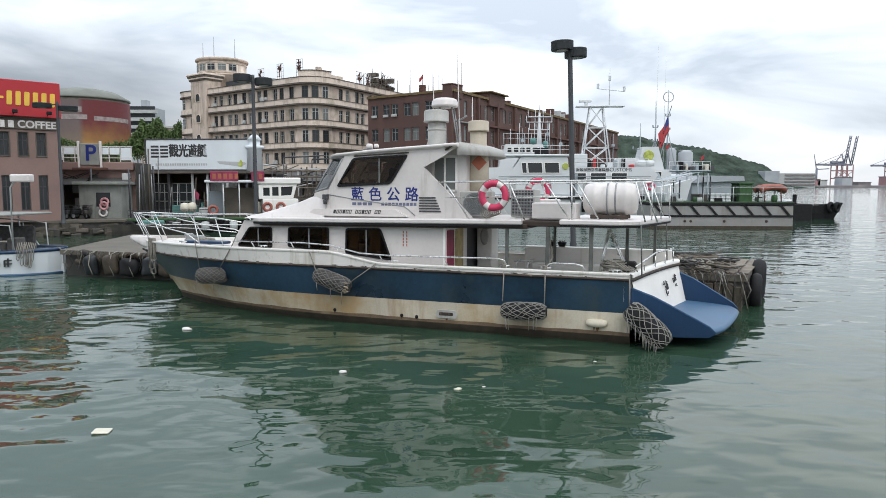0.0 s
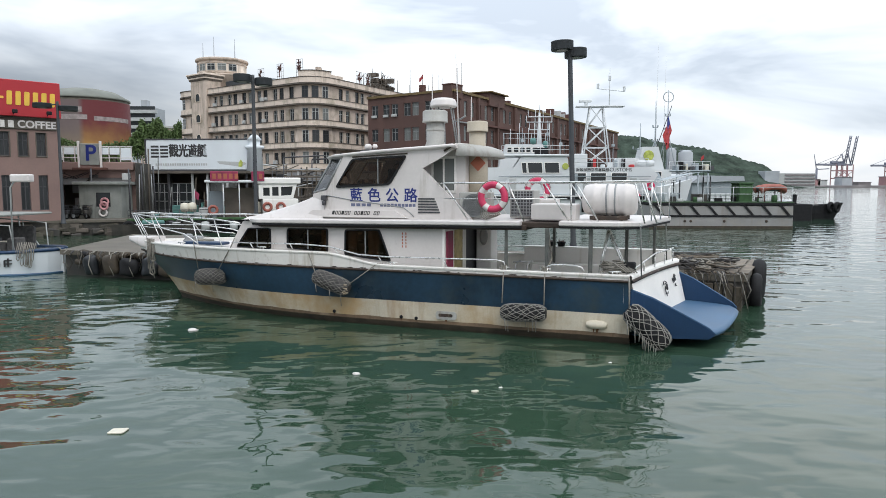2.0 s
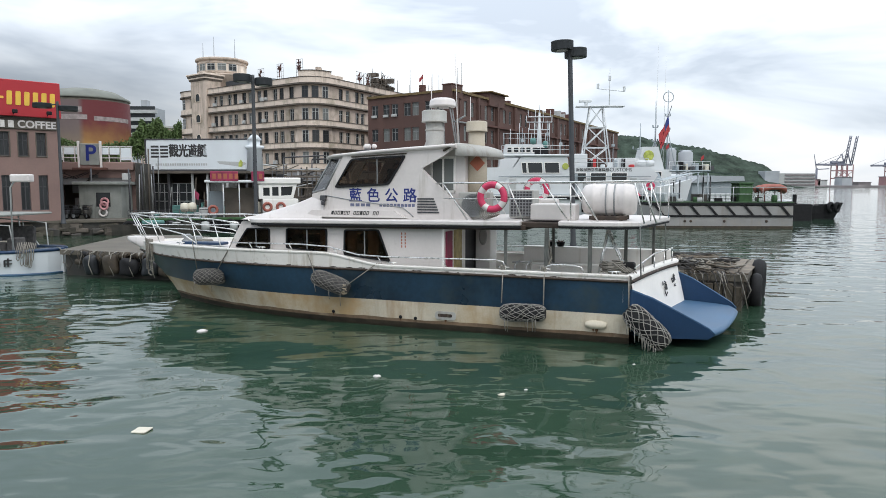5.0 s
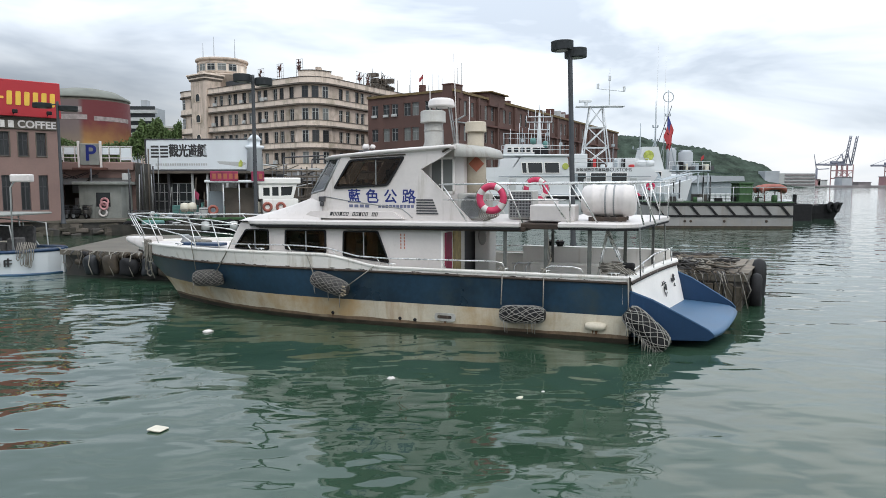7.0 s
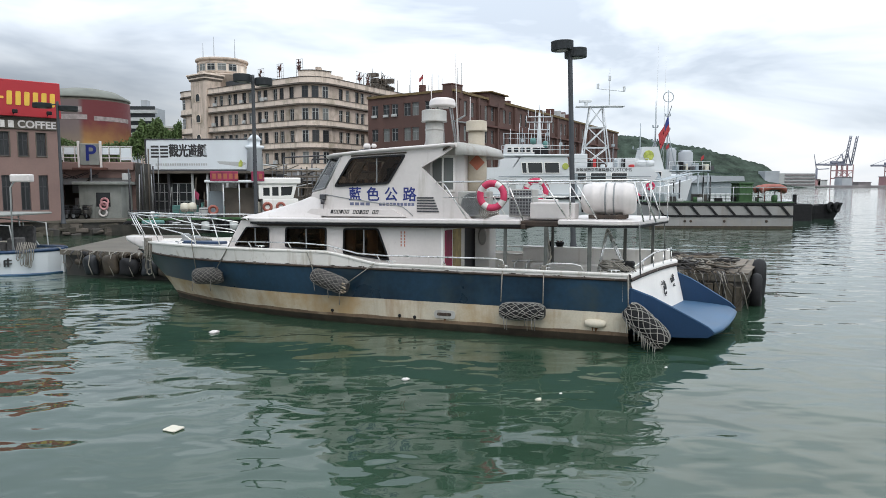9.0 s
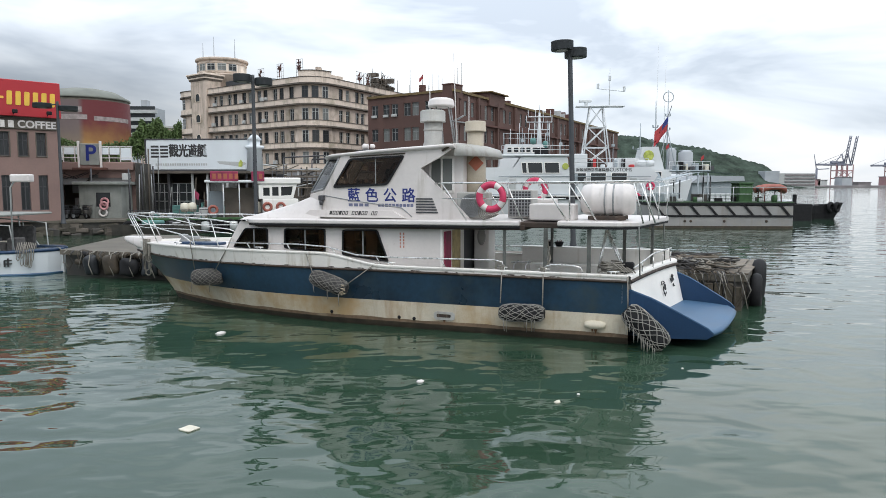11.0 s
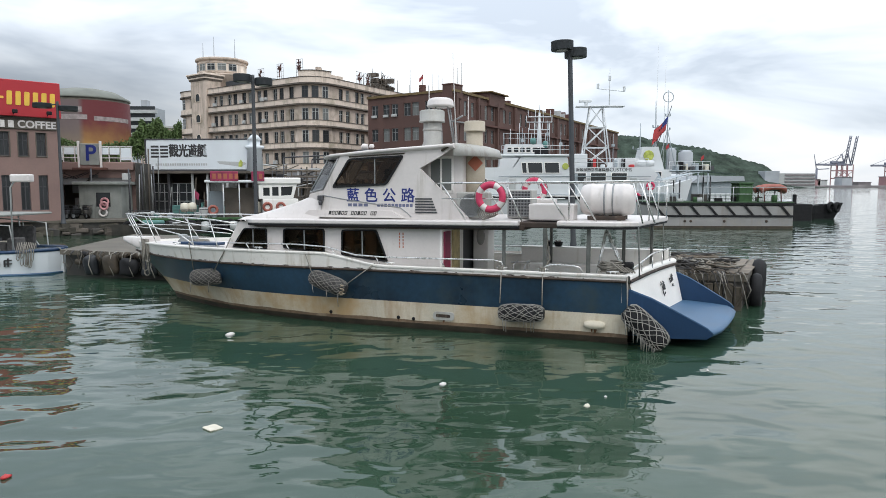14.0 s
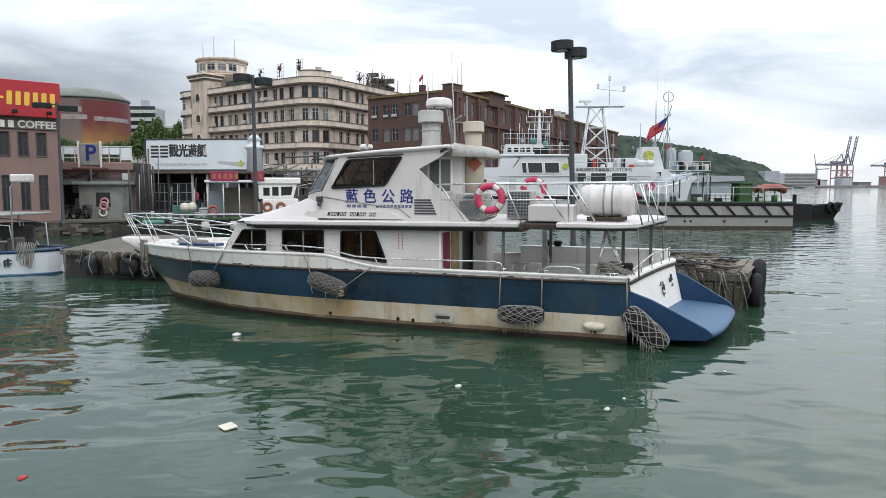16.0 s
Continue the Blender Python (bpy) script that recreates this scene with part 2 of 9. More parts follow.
M_PINKWALL = mat("dull_pink_tile", (0.225, 0.145, 0.125), 0.75, var=0.12, scale=0.5, bump=0.15, bscale=9, stain=(0.16, 0.10, 0.085), amount=0.3, streak=0.9)
M_SIGNRED = mat("red_sign_vinyl", (0.40, 0.018, 0.026), 0.5, var=0.08, scale=0.4, bump=0.02)
M_YELLOW = mat("yellow_letter", (0.75, 0.46, 0.06), 0.5, var=0.1, bump=0.0)
M_SIGNWHITE = mat("white_sign_sheet", (0.64, 0.68, 0.70), 0.5, var=0.06, scale=0.5, bump=0.02, stain=(0.5, 0.52, 0.5), amount=0.25)
M_PALE = mat("pale_grey_paint", (0.42, 0.43, 0.42), 0.6, var=0.12, scale=0.7, bump=0.06, stain=(0.3, 0.27, 0.22), amount=0.3)
M_SHIP = mat("ship_white", (0.61, 0.63, 0.635), 0.5, var=0.06, scale=0.3, bump=0.02, stain=(0.45, 0.42, 0.38), amount=0.22, streak=0.8)
M_SHIPGREY = mat("ship_grey", (0.30, 0.34, 0.36), 0.55, var=0.12, scale=0.4, bump=0.03)
M_WIN = glass_mat("dark_window", (0.03, 0.034, 0.036), 0.12)
M_WINL = glass_mat("dusty_window", (0.16, 0.17, 0.16), 0.25)
M_CARGREEN = mat("green_canvas", (0.035, 0.085, 0.03), 0.8, var=0.3, scale=3, bump=0.2)
M_ORANGE = mat("orange_inflatable", (0.29, 0.085, 0.06), 0.55, var=0.15, scale=2, bump=0.05)
M_TEAL = mat("teal_cover", (0.085, 0.21, 0.19), 0.6, var=0.2, bump=0.1)
M_HILL = mat("hill_woods", (0.042, 0.058, 0.045), 0.95, var=0.55, scale=0.06, bump=0.0, bscale=0.35, spec=0.05)
M_LEAF = mat("shrub_leaves", (0.075, 0.12, 0.035), 0.7, var=0.5, scale=3, bump=0.2)
# distance haze is mixed into the two crane colours
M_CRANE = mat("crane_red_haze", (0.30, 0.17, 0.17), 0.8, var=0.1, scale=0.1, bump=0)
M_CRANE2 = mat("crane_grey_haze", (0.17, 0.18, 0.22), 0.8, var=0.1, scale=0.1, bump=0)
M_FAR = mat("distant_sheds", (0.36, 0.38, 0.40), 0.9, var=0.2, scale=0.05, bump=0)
M_FARBROWN = mat("distant_quay", (0.22, 0.20, 0.20), 0.9, var=0.3, scale=0.05, bump=0)
M_BADGE = mat("yellow_green_badge", (0.36, 0.40, 0.08), 0.6, var=0.4, scale=3, bump=0.0)
M_KIOSK = mat("grey_green_panel", (0.215, 0.225, 0.205), 0.6, var=0.2, scale=1.2, bump=0.1, stain=(0.09, 0.09, 0.08), amount=0.5, streak=2)
M_BARGE = mat("dull_white_steel", (0.26, 0.255, 0.245), 0.6, var=0.15, scale=0.6, bump=0.08, stain=(0.17, 0.13, 0.10), amount=0.5, streak=1.2, blotch=(0.27, 0.25, 0.22), blotch_size=0.7, blotch_cut=0.55)
M_FLAG = mat("red_flag_cloth", (0.37, 0.042, 0.045), 0.8, var=0.15, scale=3, bump=0.1)


# ---- building blocks ----
def ident(v):
    return v


def box(bm, x0, x1, y0, y1, z0, z1, m=None):
    vs = [bm.verts.new(Vector((x, y, z)) if m is None else m @ Vector((x, y, z))) for z in (z0, z1) for y in (y0, y1) for x in (x0, x1)]
    for f in ((0, 2, 3, 1), (4, 5, 7, 6), (0, 1, 5, 4), (2, 6, 7, 3), (0, 4, 6, 2), (1, 3, 7, 5)):
        bm.faces.new([vs[i] for i in f])
    return vs


def rbox(bm, x0, x1, y0, y1, z0, z1, r=0.03, seg=2, m=None):
    b2 = bmesh.new()
    box(b2, x0, x1, y0, y1, z0, z1)
    bmesh.ops.bevel(b2, geom=b2.edges[:], offset=r, segments=seg, affect="EDGES", profile=0.5)
    join(bm, b2, m)


def join(bm, other, m=None):
    mp = {v: bm.verts.new(m @ v.co if m else v.co) for v in other.verts}
    for f in other.faces:
        nf = bm.faces.new([mp[v] for v in f.verts])
        nf.smooth = f.smooth
    other.free()


def tube(bm, pts, r, seg=8, r1=None, caps=True):
    """A round bar along a polyline, tapering from r to r1."""
    pts = [Vector(p) for p in pts]
    rings = []
    up = Vector((0, 0, 1))
    for i, p in enumerate(pts):
        d = (pts[min(i + 1, len(pts) - 1)] - pts[max(i - 1, 0)]).normalized()
        a = d.cross(up)
        a = d.cross(Vector((1, 0, 0))) if a.length < 0.05 else a
        a.normalize()
        b = d.cross(a)
        rr = r if r1 is None else r + (r1 - r) * i / (len(pts) - 1)
        rings.append([bm.verts.new(p + (a * math.cos(t) + b * math.sin(t)) * rr) for t in (2 * math.pi * k / seg for k in range(seg))])
    for q, s in zip(rings, rings[1:]):
        for k in range(seg):
            f = bm.faces.new((q[k], q[(k + 1) % seg], s[(k + 1) % seg], s[k]))
            f.smooth = True
    if caps:
        bm.faces.new(rings[0][::-1])
        bm.faces.new(rings[-1])


def lathe(bm, profile, seg=24, m=None):
    """Turns (radius, height) pairs round z."""
    rings = []
    for r, z in profile:
        ring = []
        for k in range(seg):
            v = Vector((r * math.cos(2 * math.pi * k / seg), r * math.sin(2 * math.pi * k / seg), z))
            ring.append(bm.verts.new(m @ v if m else v))
        rings.append(ring)
    for q, s in zip(rings, rings[1:]):
        for k in range(seg):
            f = bm.faces.new((q[k], q[(k + 1) % seg], s[(k + 1) % seg], s[k]))
            f.smooth = True
    bm.faces.new(rings[0][::-1])
    bm.faces.new(rings[-1])


def plate(bm, outer, holes=(), thick=0.05, m=None):
    """A flat panel in local x, z with holes, thick along +y from 0."""
    b2 = bmesh.new()
    edges = []
    for loop in (outer, *holes):
        vs = [b2.verts.new((x, 0, z)) for x, z in loop]
        edges += [b2.edges.new((vs[i], vs[(i + 1) % len(vs)])) for i in range(len(vs))]
    bmesh.ops.triangle_fill(b2, use_beauty=True, use_dissolve=False, edges=edges)
    got = bmesh.ops.extrude_face_region(b2, geom=b2.faces[:])
    bmesh.ops.translate(b2, vec=(0, thick, 0), verts=[g for g in got["geom"] if isinstance(g, bmesh.types.BMVert)])
    bmesh.ops.recalc_face_normals(b2, faces=b2.faces[:])
    join(bm, b2, m)


def rounded(pts, r, n=4):
    """A polygon with its corners rounded."""
    out = []
    for i, p in enumerate(pts):
        p, a, b = Vector(p), Vector(pts[i - 1]), Vector(pts[(i + 1) % len(pts)])
        u, v = (a - p), (b - p)
        k = min(r, u.length * 0.45, v.length * 0.45)
        s, e = p + u.normalized() * k, p + v.normalized() * k
        for j in range(n + 1):
            t = j / n
            q = s * (1 - t) ** 2 + p * 2 * t * (1 - t) + e * t * t
            out.append((q.x, q.y))
    return out


def grid_faces(bm, rows, smooth=True, close=False):
    vs = [[bm.verts.new(p) for p in row] for row in rows]
    for q, s in zip(vs, vs[1:]):
        n = len(q)
        for k in range(n if close else n - 1):
            try:
                f = bm.faces.new((q[k], q[(k + 1) % n], s[(k + 1) % n], s[k]))
                f.smooth = smooth
            except ValueError:
                pass
    return vs


def mesh_of(bm, name, material):
    me = bpy.data.meshes.new(name)
    bmesh.ops.remove_doubles(bm, verts=bm.verts[:], dist=0.0004)
    bm.to_mesh(me)
    bm.free()
    me.materials.append(material)
    return me


def part(name, bm, material, parent, label=""):
    ob = new(name, mesh_of(bm, name, material))
    ob.parent = parent
    return tagged(ob, label)


def thing(name, m, label, category, group="", kind=""):
    ob = new(name)
    ob.empty_display_size = 0.3
    ob.matrix_world = m
    return tagged(ob, label, category, group, kind)


def solo(name, bm, material, label, category, group="", kind="", m=None):
    ob = new(name, mesh_of(bm, name, material))
    if m is not None:
        ob.matrix_world = m
    return tagged(ob, label, category, group, kind)


def letters(body, size, m, material, parent, name, label="", depth=0.006, bold=0.0):
    """Raised lettering in the built-in font, reading along local x, upright along local z, facing local -y."""
    cu = bpy.data.curves.new(name, "FONT")
    cu.body, cu.size, cu.extrude, cu.offset = body, size, depth, bold
    cu.align_x, cu.align_y = "CENTER", "CENTER"
    tmp = bpy.data.objects.new(name, cu)
    scene.collection.objects.link(tmp)
    bpy.context.view_layer.update()
    me = bpy.data.meshes.new_from_object(tmp.evaluated_get(bpy.context.evaluated_depsgraph_get()))
    bpy.data.objects.remove(tmp)
    me.transform(m @ pose(0, 0, 0, 90, 0, 0))
    me.materials.clear()
    me.materials.append(material)
    ob = new(name, me)
    ob.parent = parent
    return tagged(ob, label)


def ring_mesh(R, r, seg=32, sub=10, arcs=None):
    """Part of a torus in the x, z plane."""
    bm = bmesh.new()
    a0, a1 = arcs or (0, 2 * math.pi)
    n = max(3, round(seg * (a1 - a0) / (2 * math.pi)))
    rows = []
    for i in range(n + 1):
        a = a0 + (a1 - a0) * i / n
        rows.append([Vector(((R + r * math.cos(b)) * math.cos(a), r * math.sin(b), (R + r * math.cos(b)) * math.sin(a))) for b in (2 * math.pi * k / sub for k in range(sub))])
    grid_faces(bm, rows, close=True)
    return bm


# ---- water ----
bm = bmesh.new()
rows = [[Vector((x, y, 0)) for x in (-3500, -600, -60, 60, 600, 3500)] for y in (-400, -20, 60, 600, 4500)]
grid_faces(bm, rows, smooth=False)
water = solo("water", bm, M_WATER, "rippled green-grey harbour water", "water", kind="structure")


# ---- the yacht: x forward, y to port, z up from the waterline ----
YACHT_AT = pose(5.03, 17.45, 0, 0, 0, 160)
RIDERS = []


def rider(ob, m):
    """A loose thing carried by the yacht, at the pose m in the yacht's space."""
    ob.matrix_world = YACHT_AT @ m
    RIDERS.append((ob, m))
    return ob


def clamp(v, a=0.0, b=1.0):
    return max(a, min(b, v))


def smooth(v, a, b):
    t = clamp((v - a) / (b - a))
    return t * t * (3 - 2 * t)


def skew(x, y):
    return x - 0.23 * (2.1 - y) * clamp(1 - x / 3.0)


def half_beam(x, z):
    t = clamp(z / 1.5, -0.3, 1.3)
    full, x0, xs, pw = 2.05 + 0.05 * t, 6.5 + 2.0 * t, stem_x(z), 2.1 + 0.4 * t
    if z < 0:
        full *= 1 + 0.5 * z
    return full if x < x0 else max(0.0, full * (1 - ((x - x0) / (xs - x0)) ** pw))


def stem_x(z):
    t = clamp(z / 1.5, -0.3, 1.02)
    return 14.6 + 0.9 * t + 0.7 * t * t


def sheer(x):
    return 1.48 + (0.003 * (x - 12) ** 2 if x > 12 else 0)


def rail_top(x):
    return 1.62 + 0.28 * smooth(x, 6.1, 8.1) - 0.04 * smooth(x, 12.5, 16.2)


def hull_strip(z0, z1, nz=5, nx=56, off=0.0, start=0.0):
    """A band of hull skin between two heights, both sides; z0 and z1 are functions of x."""
    bm = bmesh.new()
    for side in (1, -1):
        rows = []
        for i in range(nx + 1):
            u = i / nx
            u = 1 - (1 - u) ** 1.5
            row = []
            for j in range(nz + 1):
                xg = start + u * (16.3 - start)
                z = z0(xg) + (z1(xg) - z0(xg)) * j / nz
                x = start + u * (stem_x(z) - start)
                y = side * (half_beam(x, z) + off)
                row.append(Vector((skew(x, y), y, z)))
            rows.append(row if side > 0 else row[::-1])
        grid_faces(bm, rows)
    return bm


M_LINEGREY = mat("faded_slate_lettering", (0.13, 0.14, 0.22), 0.5, var=0.2, bump=0)
M_DPOST = mat("dull_grey_post", (0.12, 0.125, 0.115), 0.5, 0.3, var=0.3, scale=4, bump=0.08)
M_VENT = mat("grimy_pale_vent", (0.37, 0.365, 0.34), 0.5, var=0.15, scale=1.5, bump=0.05, stain=(0.2, 0.17, 0.12), amount=0.5, streak=4.0, blotch=(0.22, 0.2, 0.16), blotch_size=2.5, blotch_cut=0.6)
M_BULWARK = mat("scuffed_bulwark_white", (0.69, 0.665, 0.62), 0.36, var=0.08, scale=0.9, bump=0.03, bscale=14, stain=(0.33, 0.27, 0.19), amount=0.42, streak=4.0, blotch=(0.36, 0.31, 0.24), blotch_size=2.6, blotch_cut=0.62)


def yacht_hull(y):
    k = lambda v: (lambda x: v)
    part("hull_bottom", hull_strip(k(-0.5), k(0.16), 3), M_WEED, y, "dark weedy waterline")
    part("hull_boot_band", hull_strip(lambda x: 0.24 + 0.010 * math.sin(x * 1.9) + 0.008 * math.sin(x * 5.3), lambda x: 0.70, 4), M_CREAM, y, "rust-stained cream lower hull")
    part("waterline_grime", hull_strip(k(0.16), lambda x: 0.24 + 0.010 * math.sin(x * 1.9) + 0.008 * math.sin(x * 5.3), 2), M_GRIME, y, "brown grime along the waterline")
    part("hull_topside", hull_strip(lambda x: 0.70, sheer, 6), M_NAVY, y, "faded navy blue topside paint")
    # bulwark: outer skin, cap and inner skin
    bm = hull_strip(lambda x: sheer(x) + 0.03, rail_top, 2, off=0.0)
    for side in (1, -1):
        rows = []
        for i in range(65):
            x = 16.25 * (1 - (1 - i / 64) ** 1.5)
            b = half_beam(x, rail_top(x))
            zt = rail_top(x)
            lip = min(0.13, b)
            pts = ((b + 0.015, zt - 0.05), (b + 0.03, zt - 0.01), (b + 0.015, zt + 0.015), (b - lip, zt + 0.015), (b - lip, zt - 0.12), (b - lip, zt - 0.62 if x < 6 else zt - 0.14))
            rows.append([Vector((skew(x, side * p), side * p, z)) for p, z in (pts if side > 0 else pts[::-1])])
        grid_faces(bm, rows)
    part("bulwark", bm, M_BULWARK, y, "scuffed white moulded bulwark")
    bm = bmesh.new()
    for side in (1, -1):
        rows = []
        for i in range(61):
            x = 16.2 * (1 - (1 - i / 60) ** 1.5)
            b, z = half_beam(x, sheer(x)), sheer(x)
            pts = ((b - 0.01, z - 0.035), (b + 0.035, z - 0.022), (b + 0.045, z), (b + 0.035, z + 0.022), (b - 0.01, z + 0.035))
            rows.append([Vector((skew(x, side * p), side * p, q)) for p, q in (pts if side > 0 else pts[::-1])])
        grid_faces(bm, rows)
    part("rubbing_strake", bm, M_RUB, y, "dark worn rubbing strake")
    # foredeck and aft deck
    bm = bmesh.new()
    rows = []
    for i in range(26):
        x = 6.0 + 10.2 * i / 25
        b = max(0.0, half_beam(x, rail_top(x)) - 0.1)
        rows.append([Vector((x, b * v, rail_top(x) - 0.12 + 0.1 * (1 - v * v))) for v in (1, 0.6, 0.2, -0.2, -0.6, -1)])
    grid_faces(bm, rows)
    part("foredeck", bm, M_WHITE, y)
    bm = bmesh.new()
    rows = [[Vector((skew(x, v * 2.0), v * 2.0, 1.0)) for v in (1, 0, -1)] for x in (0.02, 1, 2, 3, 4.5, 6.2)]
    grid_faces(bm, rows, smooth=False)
    part("aft_deck", bm, M_LITWHITE, y)
    # transom, raked aft towards its foot
    bm = bmesh.new()
    rows = []
    for i in range(9):
        v = 2.06 - 4.12 * i / 8
        crown = 0.02 * (1 - (v / 2.06) ** 2)
        rows.append([Vector((skew(0, v) - 0.02 - 0.26 * t, v * (1 - 0.10 * t), 1.47 + crown - (1.12 + crown) * t)) for t in (0, 0.25, 0.5, 0.75, 1)])
    grid_faces(bm, rows)
    for f in bm.faces:
        f.normal_flip()
    part("transom", bm, M_LITWHITE, y, "white transom panel")
    bm = bmesh.new()
    rows = []
    for i in range(17):
        v = 2.10 - 4.2 * i / 16
        x, crown = skew(0, v), 0.04 * (1 - (v / 2.1) ** 2)
        rows.append([Vector((x + a, v, 1.48 + crown + c)) for a, c in ((0.14, -0.5), (0.14, 0.14), (0.02, 0.16), (-0.05, 0.12), (-0.04, 0.0), (0.0, -0.03))])
    grid_faces(bm, rows)
    part("stern_coaming", bm, M_LITWHITE, y)
    bm = bmesh.new()
    rows = []
    for i in range(17):
        v = 2.12 - 4.24 * i / 16
        x, crown = skew(0, v), 0.04 * (1 - (v / 2.12) ** 2)
        rows.append([Vector((x + a, v, 1.50 + crown + c)) for a, c in ((-0.02, 0.03), (-0.075, 0.02), (-0.075, -0.05), (-0.02, -0.06))])
    grid_faces(bm, rows)
    part("stern_strake", bm, M_RUB, y)
    for name, zc, yy, w in (("hull_name_bar", 1.03, -0.35, 0.30), ("hull_name_bar", 1.10, -1.22, 0.28)):
        # two brush-written marks, too worn to read
        bm = bmesh.new()
        rnd = random.Random(7 + int(yy * 10))
        for k in range(13):
            dy, dz, a = rnd.uniform(-w / 2, w / 2), rnd.uniform(-0.17, 0.17), rnd.choice((-70, -20, 5, 60, 85))
            x = skew(0, yy + dy) - 0.055 - 0.26 * (1.5 - zc - dz) / 1.1
            box(bm, -0.01, 0.01, -0.010, 0.010, -rnd.uniform(0.03, 0.09), rnd.uniform(0.03, 0.09), Matrix.Translation((x, yy + dy, zc + dz)) @ pose(0, 0, 0, a, 13, -13))
        part(name, bm, M_INK, y)
    # swim scoop: two tapering cheeks and a floor, shorter to starboard
    SCOOP = {1: 1.0, -1: 0.86}
    for side in (1, -1):
        bm = bmesh.new()
        y0 = 2.05 * side
        outer = [(0.0, 1.28), (-0.5, 1.10), (-1.0, 0.85), (-1.5, 0.59), (-1.72, 0.47), (-1.86, 0.33), (-1.72, 0.23), (-0.9, 0.20), (-0.3, 0.21), (0.0, 0.45)]
        inn = 0.06
        rows = []
        for d in (0.0, -inn * side):
            rows.append([Vector((x * SCOOP[side] - 0.23 * (2.1 - y0), (y0 + d) * (1 - 0.06 * clamp(-x / 1.8)), z)) for x, z in outer])
        vs = grid_faces(bm, rows, smooth=False, close=True)
        for r in vs:
            bm.faces.new(r)
        bmesh.ops.recalc_face_normals(bm, faces=bm.faces[:])
        part("scoop_cheek", bm, M_SCOOP, y, "blue swim platform cheek")
    bm = bmesh.new()
    rows = []
    for x, z in ((0.2, 0.50), (-0.6, 0.48), (-1.3, 0.44), (-1.66, 0.41), (-1.78, 0.36), (-1.74, 0.26), (-1.0, 0.22), (0.2, 0.20)):
        rows.append([Vector((x * (0.93 + 0.07 * v / 1.98) - 0.23 * (2.1 - v) - 0.24 * clamp(-x / 1.8) * (1 - (v / 1.98) ** 4), v * (1 - 0.06 * clamp(-x / 1.8)), z)) for v in (1.98, 1.7, 1.3, 0.6, 0, -0.6, -1.3, -1.7, -1.98)])
    grid_faces(bm, rows)
    part("swim_platform", bm, M_BLUE, y, "light blue swim platform floor")
    for side in (1, -1):
        bm = bmesh.new()
        y0 = 2.02 * side
        tube(bm, [(x * SCOOP[side] - 0.23 * (2.1 - y0), y0 * (1 - 0.06 * clamp(-x / 1.8)), z + 0.01) for x, z in ((0.0, 1.28), (-0.5, 1.10), (-1.0, 0.85), (-1.5, 0.59), (-1.72, 0.47), (-1.86, 0.34))], 0.022, 6)
        part("scoop_rim", bm, M_BLUE, y)
    # small fittings low on the hull
    for x, z in ((7.73, 0.30), (5.75, 0.28), (5.33, 0.27)):
        bm = bmesh.new()
        lathe(bm, [(0.045, 0), (0.045, 0.02), (0.02, 0.02)], 12, Matrix.Translation((x, half_beam(x, z) - 0.002, z)) @ pose(0, 0, 0, -90, 0, 0))
        part("drain_hole", bm, M_BLACK, y)
    bm = bmesh.new()
    rows = []
    for i in range(9):
        c, q = math.cos(math.pi * i / 8), math.sin(math.pi * i / 8)
        rows.append([Vector((0.74 + 0.25 * c * k, 2.02 + 0.17 * d, 0.43 + 0.10 * (0.35 + 0.65 * q) * z)) for k, d, z in ((1.04, 0, -1.0), (1.0, 0.6 + 0.4 * q, -0.85), (0.96, 0.7 + 0.3 * q, 0.3), (1.0, 0.3 * q + 0.3, 0.95), (1.04, 0, 1.0))])
    grid_faces(bm, rows)
    bmesh.ops.recalc_face_normals(bm, faces=bm.faces[:])
    part("exhaust_cowl", bm, M_CREAM, y, "cream moulded exhaust cowl")
    bm = bmesh.new()
    plate(bm, rounded([(4.22, 0.29), (4.78, 0.29), (4.78, 0.50), (4.22, 0.50)], 0.09, 5), (), 0.05, pose(0, 2.045, 0))
    ig = part("intake_grille", bm, M_VENT, y, "pale moulded intake cover")
    bm = bmesh.new()
    plate(bm, rounded([(4.32, 0.36), (4.70, 0.36), (4.70, 0.44), (4.32, 0.44)], 0.035, 4), (), 0.012, pose(0, 2.09, 0))
    part("slot", bm, M_RUB, ig)
    # rust runs below the fittings
    for x, w, z0, z1 in ((0.72, 0.05, 0.19, 0.36), (0.80, 0.03, 0.22, 0.36), (4.5, 0.04, 0.2, 0.3), (5.75, 0.025, 0.17, 0.26), (7.73, 0.025, 0.17, 0.28)):
        bm = bmesh.new()
        plate(bm, [(x - w, z1), (x + w, z1), (x + w * 0.7, (z0 + z1) / 2), (x + w * 0.2, z0), (x - w * 0.5, (z0 + z1) / 2)], (), 0.004, pose(0, half_beam(x, 0.3) + 0.001, 0))
        part("rust_run", bm, M_RUST, y)
    # chips and smears along the rubbing strake
    rnd = random.Random(52)
    for k in range(46):
        x = rnd.uniform(0.6, 15.2)
        w, h = rnd.uniform(0.02, 0.10), rnd.uniform(0.005, 0.014)
        z = sheer(x) + 0.042 + rnd.uniform(0, 0.008)
        rows = []
        for j in range(4):
            xx = x - w + 2 * w * j / 3
            b = half_beam(xx, z) + 0.004
            f = (0.3, 1.0, 0.8, 0.2)[j]
            rows.append([Vector((skew(xx, b), b, z + h * f)), Vector((skew(xx, b), b, z - h * f))])
        bm = bmesh.new()
        grid_faces(bm, rows)
        for f in bm.faces:
            f.normal_flip()
        part("paint_chip", bm, M_RUB, y)


